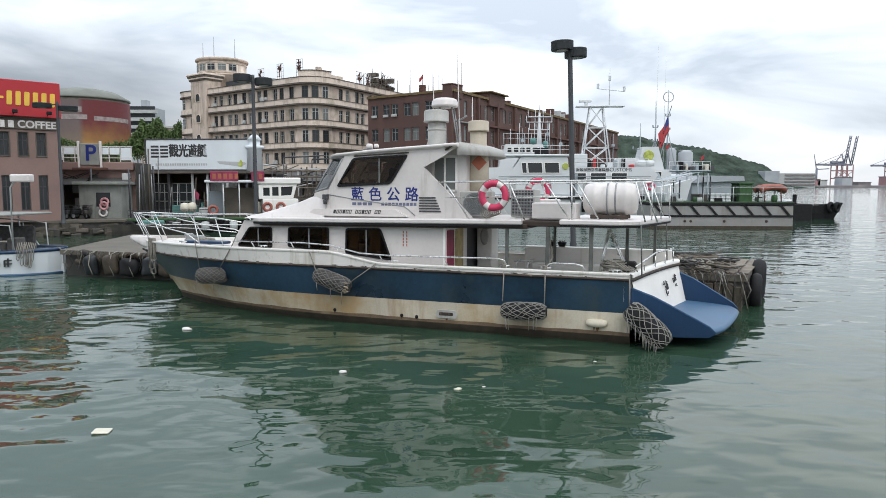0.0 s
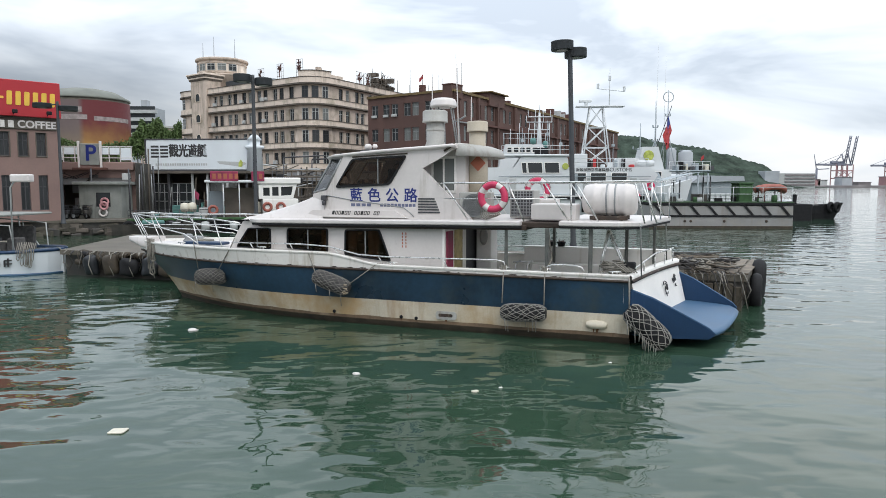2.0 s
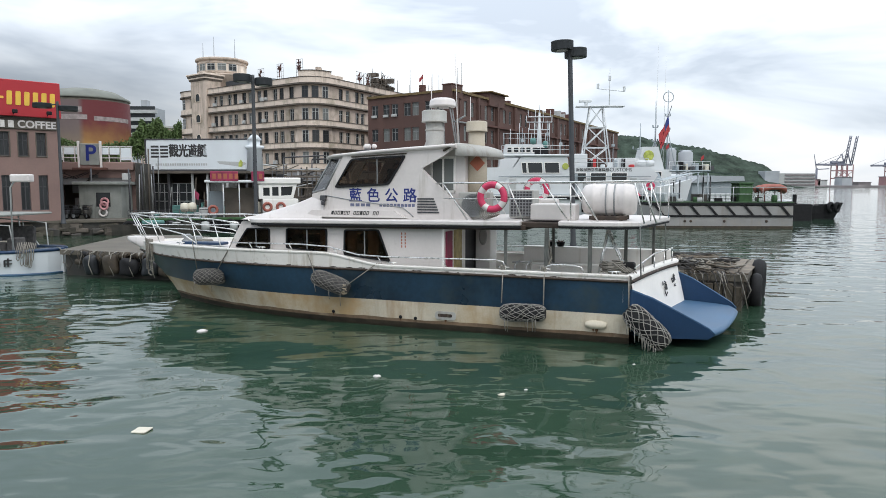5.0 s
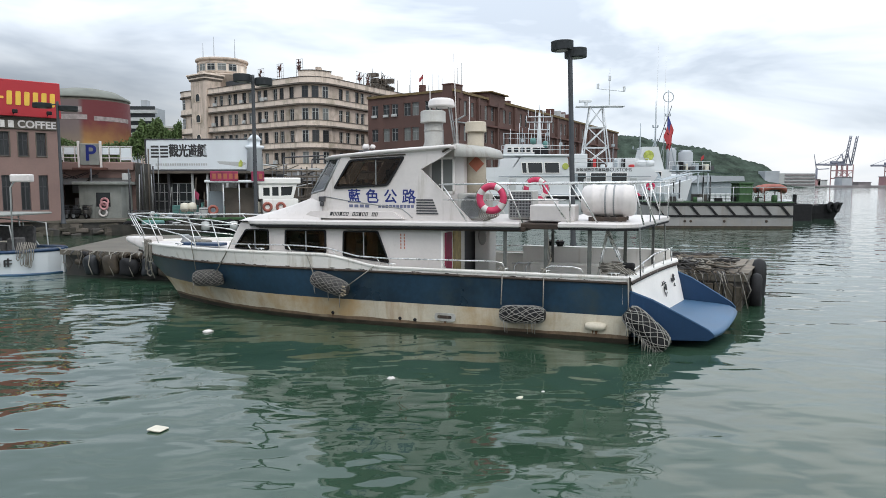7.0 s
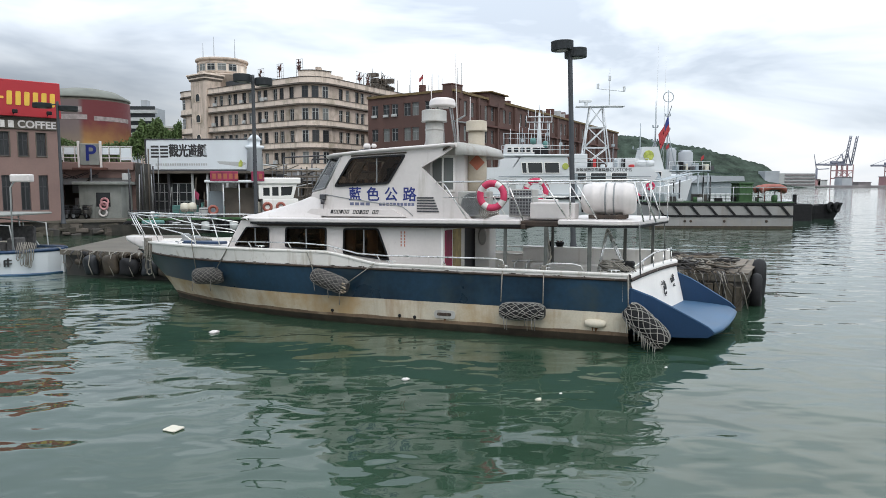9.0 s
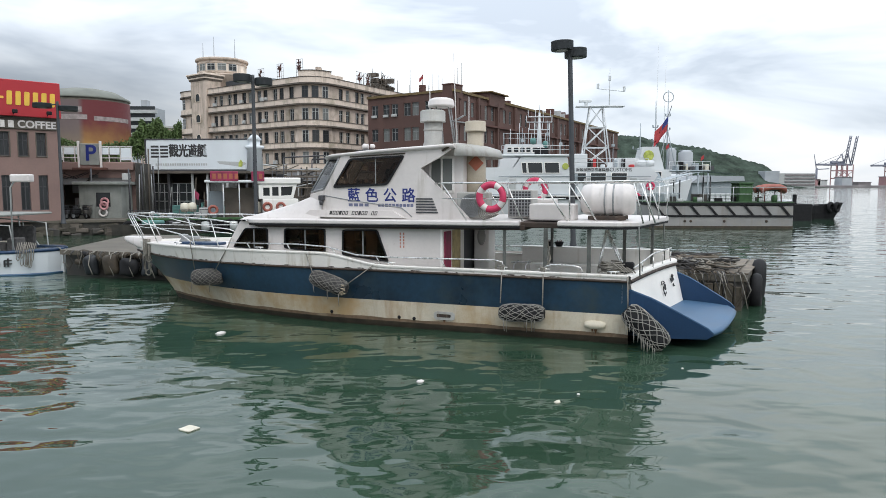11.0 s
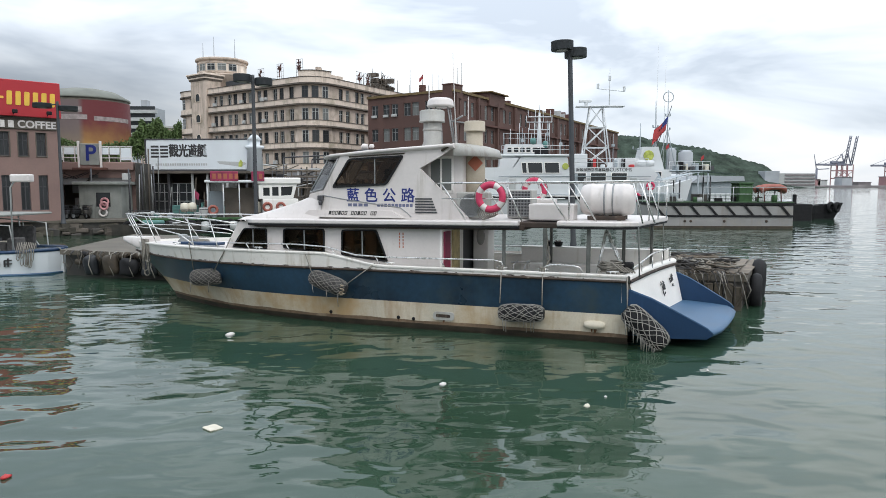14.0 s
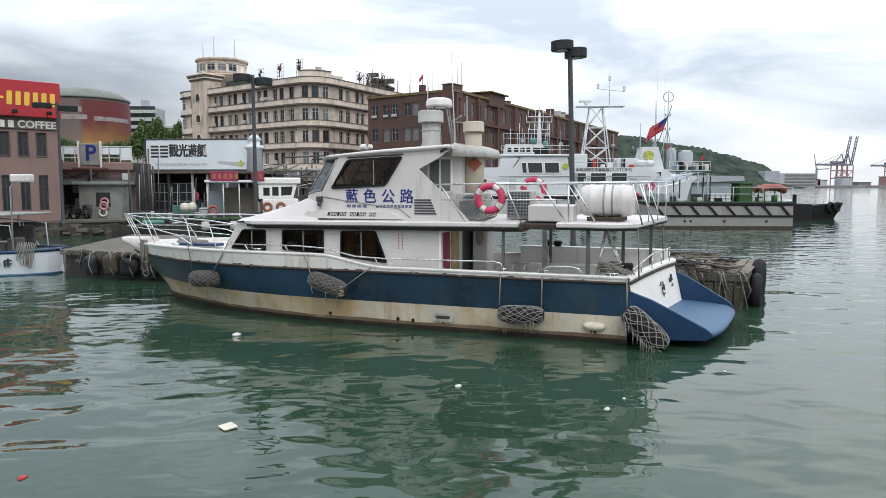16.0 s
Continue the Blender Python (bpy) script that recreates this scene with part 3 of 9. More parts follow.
def yacht_house(y):
    W = 1.7
    wins = [rounded([(11.08, 1.93), (10.66, 2.47), (9.93, 2.47), (9.93, 1.90)], 0.07),
            rounded([(9.38, 1.95), (9.36, 2.48), (8.09, 2.50), (8.10, 1.86)], 0.08),
            rounded([(7.56, 1.82), (7.54, 2.49), (6.53, 2.51), (6.20, 1.68)], 0.08)]
    outline = [(11.45, 1.72), (10.86, 2.66), (4.74, 2.66), (4.74, 1.0), (6.2, 1.0), (6.3, 1.55)]
    for side in (1, -1):
        bm = bmesh.new()
        plate(bm, outline, wins, 0.06, pose(0, W - 0.06 if side > 0 else -W, 0))
        part("house_side", bm, M_WHITE, y)
        for w in wins:
            cx, cz = sum(p[0] for p in w) / len(w), sum(p[1] for p in w) / len(w)
            fr = bmesh.new()
            out = [(cx + (px - cx) * 1.01 + (0.012 if px > cx else -0.012), cz + (pz - cz) * 1.01 + (0.012 if pz > cz else -0.012)) for px, pz in w]
            plate(fr, out, [[(cx + (px - cx) * 0.96, cz + (pz - cz) * 0.93) for px, pz in w]], 0.03, pose(0, side * (W + 0.004) - (0.03 if side < 0 else 0), 0))
            f = part("window", fr, M_BLACK, y, "black rubber-framed cabin window")
            gl = bmesh.new()
            plate(gl, w, (), 0.012, pose(0, side * (W - 0.035) - 0.006, 0))
            part("pane", gl, M_GLASS, f)
            mu = bmesh.new()
            box(mu, cx - 0.015, cx + 0.015, side * (W - 0.02) - 0.012, side * (W - 0.02) + 0.012, min(p[1] for p in w) + 0.03, max(p[1] for p in w) - 0.02)
            part("mullion", mu, M_GREY, f)
    # front and aft bulkheads
    bm = bmesh.new()
    grid_faces(bm, [[Vector((11.45, v, 1.72)), Vector((10.86, v, 2.66))] for v in (W, 0.6, -0.6, -W)], smooth=False)
    part("house_front", bm, M_WHITE, y)
    bm = bmesh.new()
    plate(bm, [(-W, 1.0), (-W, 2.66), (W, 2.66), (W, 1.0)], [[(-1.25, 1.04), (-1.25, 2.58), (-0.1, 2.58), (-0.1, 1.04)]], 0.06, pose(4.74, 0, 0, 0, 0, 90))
    part("aft_bulkhead", bm, M_LITWHITE, y)
    # solid dark sheet across the opening, in place of the shade inside
    bm = bmesh.new()
    box(bm, 4.72, 4.80, -1.28, -0.07, 1.0, 2.6)
    d = part("doorway", bm, M_DGREY, y, "dark sheet painting the shade in the cabin doorway")
    bm = bmesh.new()
    box(bm, 4.64, 4.70, 1.12, 1.58, 1.2, 2.5)
    part("red_curtain", bm, M_BANNER, y, "red cloth hanging in the cockpit")
    bm = bmesh.new()
    box(bm, 4.65, 4.69, 0.30, 0.92, 1.25, 2.5)
    part("yellow_panel", bm, M_OCHRE, y, "yellowed notice panel")
    bm = bmesh.new()
    rbox(bm, 4.20, 4.66, -1.72, -1.0, 1.0, 2.64, 0.04)
    part("starboard_locker", bm, M_LITWHITE, y)
    bm = bmesh.new()
    lathe(bm, [(0.16, 0), (0.17, 0.02), (0.12, 0.04)], 20, Matrix.Translation((4.42, -0.995, 2.2)) @ pose(0, 0, 0, -90, 0, 0) @ Matrix.Diagonal((0.75, 1.5, 1, 1)))
    part("oval_port", bm, M_VENT, y)
    # what shows through the cabin windows
    bm = bmesh.new()
    box(bm, 5.0, 11.2, -1.62, 1.62, 1.30, 1.34)
    part("cabin_floor", bm, M_SEAT, y)
    bm = bmesh.new()
    box(bm, 4.8, 10.9, -1.62, 1.62, 2.59, 2.61)
    part("cabin_headlining", bm, M_CURTAIN, y)
    for x in (5.6, 6.7, 7.9, 8.9, 10.1):
        for v in (-0.95, 0.75):
            bm = bmesh.new()
            rbox(bm, x, x + 0.14, v - 0.5, v + 0.5, 1.4, 2.12, 0.05, 2)
            rbox(bm, x - 0.45, x + 0.02, v - 0.5, v + 0.5, 1.35, 1.6, 0.05, 2)
            part("cabin_seat", bm, M_SEAT, y, "brown cabin seat")
    for x in (9.75, 8.2, 7.4, 6.75):
        for v in (1.58, -1.58):
            bm = bmesh.new()
            rows = [[Vector((x + a * 0.05, v + 0.03 * math.sin(a * 2.6), z)) for z in (1.62, 2.56)] for a in range(-3, 4)]
            grid_faces(bm, rows)
            part("cabin_curtain", bm, M_CURTAIN, y)
    # notices beside the cockpit
    for x in (5.86, 5.76):
        bm = bmesh.new()
        for i in range(5):
            box(bm, x - 0.015, x + 0.015, W, W + 0.006, 2.40 - i * 0.085, 2.46 - i * 0.085)
        part("notice_bar", bm, M_DIAMOND, y, "faded red notice, unreadable")


def slab(outline, z0, z1, lip=0.03):
    bm = bmesh.new()
    rows = []
    for s, z in ((0.0, z0), (1.0, z0 + lip), (1.0, z1 - lip), (0.0, z1)):
        n = len(outline)
        cx, cy = sum(p[0] for p in outline) / n, sum(p[1] for p in outline) / n
        rows.append([Vector((x - (lip if s == 0 else 0) * (1 if x > cx else -1) * 0.6, yy - (lip if s == 0 else 0) * (1 if yy > cy else -1), z)) for x, yy in outline])
    vs = grid_faces(bm, rows, smooth=False, close=True)
    bm.faces.new(vs[0][::-1])
    bm.faces.new(vs[-1])
    bmesh.ops.recalc_face_normals(bm, faces=bm.faces[:])
    return bm


def fall(bm):
    """Lets a deck moulding fall a little towards the bow."""
    for v in bm.verts:
        v.co.z -= 0.010 * max(0.0, v.co.x - 3.5)
    return bm


def yacht_flybridge(y):
    main = [(10.55, 1.75), (10.2, 1.98), (2.62, 1.98), (2.62, -1.98), (10.2, -1.98), (10.55, -1.75), (10.9, -1.0), (10.98, 0), (10.9, 1.0)]
    part("flybridge_deck", fall(slab(main, 2.70, 2.83)), M_WHITE, y, "white flybridge deck moulding")
    # the underside's dark brown paints in the shade below the deck edge
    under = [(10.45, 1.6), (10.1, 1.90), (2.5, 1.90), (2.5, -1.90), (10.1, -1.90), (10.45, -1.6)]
    part("deck_underside", fall(slab(under, 2.60, 2.715, 0.01)), M_RUB, y, "stained deck underside, shade put into its dark colour")
    # black strip added to deepen the shade under the overhang
    edge = [(10.53, 1.73), (10.18, 1.965), (2.60, 1.965), (2.60, -1.965), (10.18, -1.965), (10.53, -1.73), (10.88, -1.0), (10.95, 0), (10.88, 1.0)]
    part("deck_edge_shade", fall(slab(edge, 2.645, 2.705, 0.006)), M_BLACK, y, "black strip painting the shade under the deck edge")
    mid = [(2.75, 1.80), (1.55, 1.80), (1.55, -1.80), (2.75, -1.80)]
    part("deck_joint", slab(mid, 2.66, 2.80, 0.02), M_RUB, y)
    aft = [(1.68, 2.0), (0.3, 2.0), (-0.16, 1.7), (-0.76, -1.6), (-0.4, -2.0), (1.68, -2.0)]
    part("aft_canopy", slab(aft, 2.72, 2.85), M_WHITE, y, "white cockpit canopy")
    part("canopy_underside", slab([(1.6, 1.85), (0.3, 1.85), (-0.12, 1.6), (-0.68, -1.5), (-0.36, -1.85), (1.6, -1.85)], 2.66, 2.735, 0.01), M_LITWHITE, y)
    rim = [(1.67, 1.985), (0.3, 1.985), (-0.15, 1.69), (-0.745, -1.59), (-0.39, -1.985), (1.67, -1.985)]
    part("canopy_edge_rubber", slab(rim, 2.67, 2.725, 0.006), M_BLACK, y, "dark rubber strip under the canopy edge")
    # sloping trunk ahead of the wheelhouse
    bm = bmesh.new()
    rows = []
    for x, z, w in ((10.85, 2.80, 1.62), (10.6, 2.88, 1.66), (9.9, 3.05, 1.62), (9.2, 3.24, 1.56), (8.62, 3.46, 1.47), (8.3, 3.5, 1.44)):
        base = [(-w - 0.18, 2.80), (-w - 0.08, min(z, 2.98)), (-w, z - 0.05), (-w + 0.12, z), (0, z + 0.06), (w - 0.12, z), (w, z - 0.05), (w + 0.08, min(z, 2.98)), (w + 0.18, 2.80)]
        rows.append([Vector((x, v, q)) for v, q in base])
    grid_faces(bm, rows)
    part("trunk", fall(bm), M_WHITE, y, "white sloping coach roof")
    # wheelhouse sides with their windows
    W = 1.47
    win = rounded([(7.93, 3.64), (7.42, 4.40), (5.83, 4.47), (6.33, 3.72)], 0.10)
    outline = [(8.78, 2.80), (8.66, 3.46), (8.22, 3.56), (7.70, 4.48), (6.2, 4.60), (4.68, 4.68), (4.54, 4.62), (4.80, 4.44), (5.37, 4.14), (3.98, 2.80)]
    for side in (1, -1):
        bm = bmesh.new()
        plate(bm, outline, [win], 0.07, pose(0, W - 0.07 if side > 0 else -W, 0))
        part("wheelhouse_side", bm, M_WHITE, y, "white swept wheelhouse side")
        fr = bmesh.new()
        cx, cz = 6.87, 4.09
        plate(fr, [(cx + (a - cx) * 1.03, cz + (b - cz) * 1.05) for a, b in win], [[(cx + (a - cx) * 0.955, cz + (b - cz) * 0.91) for a, b in win]], 0.035, pose(0, side * (W + 0.004) - (0.035 if side < 0 else 0), 0))
        f = part("window", fr, M_BLACK, y, "black-framed wheelhouse window")
        gl = bmesh.new()
        plate(gl, win, (), 0.012, pose(0, side * (W - 0.04), 0))
        g = part("pane", gl, M_GLASS, f)
        mu = bmesh.new()
        box(mu, 6.66, 6.685, side * (W - 0.015) - 0.01, side * (W - 0.015) + 0.01, 3.74, 4.46)
        part("mullion", mu, M_GREY, f)
        # quarter light
        bm = bmesh.new()
        q = [Vector((8.84, side * 1.12, 3.50)), Vector((8.24, side * W, 3.60)), Vector((7.76, side * W, 4.42)), Vector((8.24, side * 1.12, 4.42))]
        bm.faces.new([bm.verts.new(p) for p in q])
        bmesh.ops.solidify(bm, geom=bm.faces[:], thickness=0.015)
        part("quarter_light", bm, M_TINT, y, "grey wheelhouse quarter light")
        bm = bmesh.new()
        for a, b in ((0, 1), (1, 2), (0, 3)):
            tube(bm, [q[a], q[b]], 0.028, 6)
        part("quarter_frame", bm, M_WHITE if side < 0 else M_GREY, y)
    bm = bmesh.new()
    grid_faces(bm, [[Vector((8.84, v, 3.50)), Vector((8.24, v, 4.42))] for v in (1.12, 0, -1.12)], smooth=False)
    bmesh.ops.solidify(bm, geom=bm.faces[:], thickness=0.015)
    part("windscreen", bm, M_TINT, y, "grey raked windscreen")
    bm = bmesh.new()
    rbox(bm, 7.6, 8.2, -1.1, 1.1, 2.85, 3.75, 0.06, 2)
    part("helm_console", bm, M_DGREY, y)
    for v in (-0.7, 0.6):
        bm = bmesh.new()
        rbox(bm, 6.5, 6.66, v - 0.3, v + 0.3, 3.2, 4.15, 0.06, 2)
        rbox(bm, 6.6, 7.1, v - 0.3, v + 0.3, 3.1, 3.35, 0.06, 2)
        part("helm_seat", bm, M_BLACK, y, "black helm seat")
    # roof, drawn down at the rim
    bm = bmesh.new()
    rows = []
    for x, z, w, e in ((8.28, 4.44, 1.30, 0.02), (8.22, 4.50, 1.42, 0.05), (8.0, 4.56, 1.50, 0.09), (7.0, 4.64, 1.54, 0.10), (6.0, 4.70, 1.56, 0.10), (5.0, 4.75, 1.57, 0.10), (4.6, 4.78, 1.57, 0.10), (4.43, 4.77, 1.56, 0.09)):
        rows.append([Vector((x, v, q)) for v, q in ((w - 0.1, z - e - 0.03), (w, z - e), (w + 0.02, z - e * 0.5), (w - 0.06, z - 0.02), (w * 0.5, z + 0.04), (0, z + 0.06), (-w * 0.5, z + 0.04), (-w + 0.06, z - 0.02), (-w - 0.02, z - e * 0.5), (-w, z - e), (-w + 0.1, z - e - 0.03))])
    vs = grid_faces(bm, rows, close=True)
    bm.faces.new(vs[0][::-1])
    bm.faces.new(vs[-1])
    part("wheelhouse_roof", bm, M_WHITE, y, "white rounded wheelhouse roof")
    # canopy sweeping aft of the roof
    bm = bmesh.new()
    rows = []
    for i in range(13):
        a = math.pi * i / 12
        v, dx = 1.42 * math.cos(a), 0.78 * math.sin(a)
        rows.append([Vector((4.47 - d * dx, v * s, q)) for d, s, q in ((0, 1, 4.78), (0.6, 0.98, 4.76), (1.0, 1.0, 4.66), (1.12, 1.0, 4.46), (1.08, 0.97, 4.44), (0.95, 0.95, 4.62), (0, 0.95, 4.69))])
    grid_faces(bm, rows)
    part("roof_canopy", bm, M_VENT, y, "white rounded aft canopy")
    # raised strip added for the mossy black stain above the window
    bm = bmesh.new()
    tube(bm, [(7.42, W + 0.01, 4.46), (6.6, W + 0.02, 4.50), (5.8, W + 0.01, 4.53)], 0.02, 6)
    part("window_stain_strip", bm, M_WEED, y, "dark mossy strip over the wheelhouse window")
    bm = bmesh.new()
    tube(bm, [(4.76, W + 0.04, 4.58), (4.58, W + 0.04, 4.68), (4.49, W - 0.02, 4.79)], 0.03, 6)
    part("roof_crack", bm, M_WEED, y)
    # upper cabin under the canopy
    bm = bmesh.new()
    plate(bm, [(6.2, 2.83), (6.2, 4.66), (4.40, 4.66), (4.40, 2.83)], [[(5.25, 3.55), (5.25, 4.42), (4.65, 4.42), (4.65, 3.55)]], 0.05, pose(0, 0.95, 0))
    box(bm, 4.35, 4.40, -1.0, 1.0, 2.83, 4.66)
    part("upper_cabin", bm, M_WHITE, y)
    bm = bmesh.new()
    box(bm, 4.6, 5.3, 0.955, 0.975, 3.5, 4.47)
    wi = part("window", bm, M_WINL, y, "dusty sliding cabin window")
    bm = bmesh.new()
    for x0, x1, z0, z1 in ((4.6, 5.3, 4.40, 4.47), (4.6, 5.3, 3.5, 3.56), (4.6, 4.65, 3.5, 4.47), (5.25, 5.3, 3.5, 4.47), (4.93, 4.97, 3.5, 4.47)):
        box(bm, x0, x1, 0.98, 1.03, z0, z1)
    part("window_frame", bm, M_LITWHITE, wi)
    # funnel and mushroom vents
    bm = bmesh.new()
    lathe(bm, [(0.29, 2.83), (0.285, 4.3), (0.255, 4.66), (0.225, 4.74), (0.222, 5.19)], 28, pose(4.19, 0.45, 0))
    part("funnel", bm, M_FUNNEL, y, "cream funnel casing")
    bm = bmesh.new()
    lathe(bm, [(0.22, 5.12), (0.285, 5.125), (0.295, 5.14), (0.285, 5.15), (0.28, 5.37), (0.27, 5.39), (0.24, 5.40), (0.05, 5.405)], 28, pose(4.19, 0.45, 0))
    part("funnel_cap", bm, M_FUNNEL, y, "yellowed funnel cap")
    bm = bmesh.new()
    box(bm, -0.15, 0.15, 0, 0.02, -0.15, 0.15, Matrix.Translation((4.08, 0.735, 4.28)) @ pose(0, 0, 0, 0, 45, 0))
    part("red_diamond", bm, M_DIAMOND, y, "faded red diamond plate")
    bm = bmesh.new()
    lathe(bm, [(0.31, 4.66), (0.29, 4.78), (0.25, 4.9), (0.25, 5.52)], 28, pose(5.45, 0.3, 0))
    lathe(bm, [(0.25, 5.18), (0.27, 5.2), (0.27, 5.23), (0.25, 5.24)], 28, pose(5.45, 0.3, 0))
    part("vent_stem", bm, M_VENT, y)
    bm = bmesh.new()
    lathe(bm, [(0.24, 5.47), (0.345, 5.475), (0.355, 5.475), (0.355, 5.50), (0.345, 5.505), (0.345, 5.76), (0.335, 5.78), (0.30, 5.795), (0.05, 5.80)], 32, pose(5.46, 0.3, -0.05))
    part("vent_cap", bm, M_VENT, y, "off-white mushroom vent cap")
    bm = bmesh.new()
    lathe(bm, [(0.30, 5.87), (0.365, 5.88), (0.375, 5.93), (0.372, 5.935), (0.365, 6.02), (0.33, 6.09), (0.25, 6.12), (0.05, 6.135)], 32, pose(5.36, -0.1, 0.0))
    part("radar_dome", bm, M_WHITE, y, "white radar dome")
    bm = bmesh.new()
    for dx, dy in ((0.25, 0.1), (-0.25, 0.1), (-0.2, -0.2), (0.2, -0.2)):
        tube(bm, [(5.2 + dx, -0.2 + dy, 4.72), (5.3 + dx * 0.7, -0.12 + dy, 5.9)], 0.022, 6)
    tube(bm, [(5.1, -0.2, 5.5), (4.5, -0.1, 5.40)], 0.022, 6)
    tube(bm, [(4.9, -0.2, 4.75), (4.95, -0.15, 5.55)], 0.03, 6)
    tube(bm, [(4.95, -0.15, 5.5), (4.7, -0.1, 5.62)], 0.025, 6)
    part("radar_mast", bm, M_GREY, y)
    for x, v, z0, z1, lean in ((4.76, 0.3, 4.75, 7.25, 0.10), (5.66, 0.0, 5.7, 6.72, 0.0), (4.7, -0.6, 4.75, 6.2, 0)):
        bm = bmesh.new()
        tube(bm, [(x, v, z0), (x + lean, v, z1)], 0.018, 6, 0.008)
        part("whip_aerial", bm, M_WHITE, y)
    # searchlight and horn on the roof
    bm = bmesh.new()
    lathe(bm, [(0.04, 0), (0.08, 0.02), (0.09, 0.15), (0.04, 0.20)], 18, Matrix.Translation((7.45, 0.25, 4.80)) @ pose(0, 0, 0, 0, 90, 0))
    lathe(bm, [(0.03, 4.62), (0.03, 4.75)], 10, pose(7.5, 0.25, 0))
    lathe(bm, [(0.02, 0), (0.06, 0.03), (0.065, 0.12), (0.02, 0.15)], 16, Matrix.Translation((7.18, 0.4, 4.80)) @ pose(0, 0, 0, 0, 90, 0))
    part("searchlight", bm, M_WHITE, y, "white roof searchlight")
    bm = bmesh.new()
    rbox(bm, 7.15, 7.65, 0.15, 0.5, 4.64, 4.71, 0.02)
    part("lamp_bracket", bm, M_DGREY, y)
    # side lamp, louvres, trim line
    bm = bmesh.new()
    rbox(bm, 8.20, 8.36, W, W + 0.12, 3.28, 3.42, 0.02)
    lathe(bm, [(0.05, 0), (0.06, 0.1), (0.02, 0.14)], 14, pose(8.28, W + 0.08, 3.15))
    part("navigation_lamp", bm, M_DGREY, y, "black navigation side lamp")
    for i in range(6):
        bm = bmesh.new()
        z = 3.34 - i * 0.071
        box(bm, 4.98 - 0.03 * i + 0.06, 5.50, W - 0.004, W + 0.02, z - 0.018, z + 0.018)
        part("louvre_slot", bm, M_DGREY, y)
    bm = bmesh.new()
    tube(bm, [(8.25, W + 0.005, 3.42), (7.5, W + 0.005, 3.30), (6.1, W + 0.005, 3.13), (5.92, W + 0.005, 3.10), (5.75, W + 0.005, 2.98), (5.62, W + 0.005, 2.86)], 0.014, 6)
    part("trim_line", bm, M_GREY, y)
    for i, ch in enumerate("藍色公路"):
        letters(ch, 0.40, pose(7.32 - i * 0.535, W + 0.004, 3.405, 0, 0, 180), M_LETTER, y, "lettering", "navy painted characters", 0.003, 0.006)
    bm = bmesh.new()
    for i in range(4):
        box(bm, 7.36 - i * 0.16, 7.48 - i * 0.16, W, W + 0.005, 3.125, 3.205)
    part("small_line_bar", bm, M_LINEGREY, y, "grey painted line, unreadable")
    bm = bmesh.new()
    for i in range(10):
        box(bm, 5.58 + i * 0.105, 5.66 + i * 0.105, W, W + 0.005, 3.125, 3.205)
    part("line_bar", bm, M_LINEGREY, y, "grey painted line, unreadable")
    bm = bmesh.new()
    plate(bm, [(8.9, 2.83), (8.62, 3.02), (6.15, 3.02), (5.8, 2.83)], (), 0.13, pose(0, 1.45, 0))
    part("side_moulding", bm, M_WHITE, y)
    for i in range(15):
        if i not in (6, 12):
            x = 8.02 - i * 0.097
            bm = bmesh.new()
            plate(bm, [(x, 2.90), (x - 0.03, 3.0), (x - 0.10, 3.0), (x - 0.07, 2.90)], [[(x - 0.022, 2.915), (x - 0.04, 2.985), (x - 0.08, 2.985), (x - 0.062, 2.915)]] if i % 3 else (), 0.008, pose(0, 1.582, 0))
            part("maker_mark", bm, M_INK, y)
    # starboard cockpit coaming, seen from inside
    bm = bmesh.new()
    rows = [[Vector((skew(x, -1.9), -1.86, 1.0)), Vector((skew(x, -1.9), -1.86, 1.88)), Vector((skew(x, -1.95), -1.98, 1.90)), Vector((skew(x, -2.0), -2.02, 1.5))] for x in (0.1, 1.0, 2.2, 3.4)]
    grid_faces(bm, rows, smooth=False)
    part("cockpit_coaming", bm, M_LITWHITE, y, "white inner side of the cockpit")


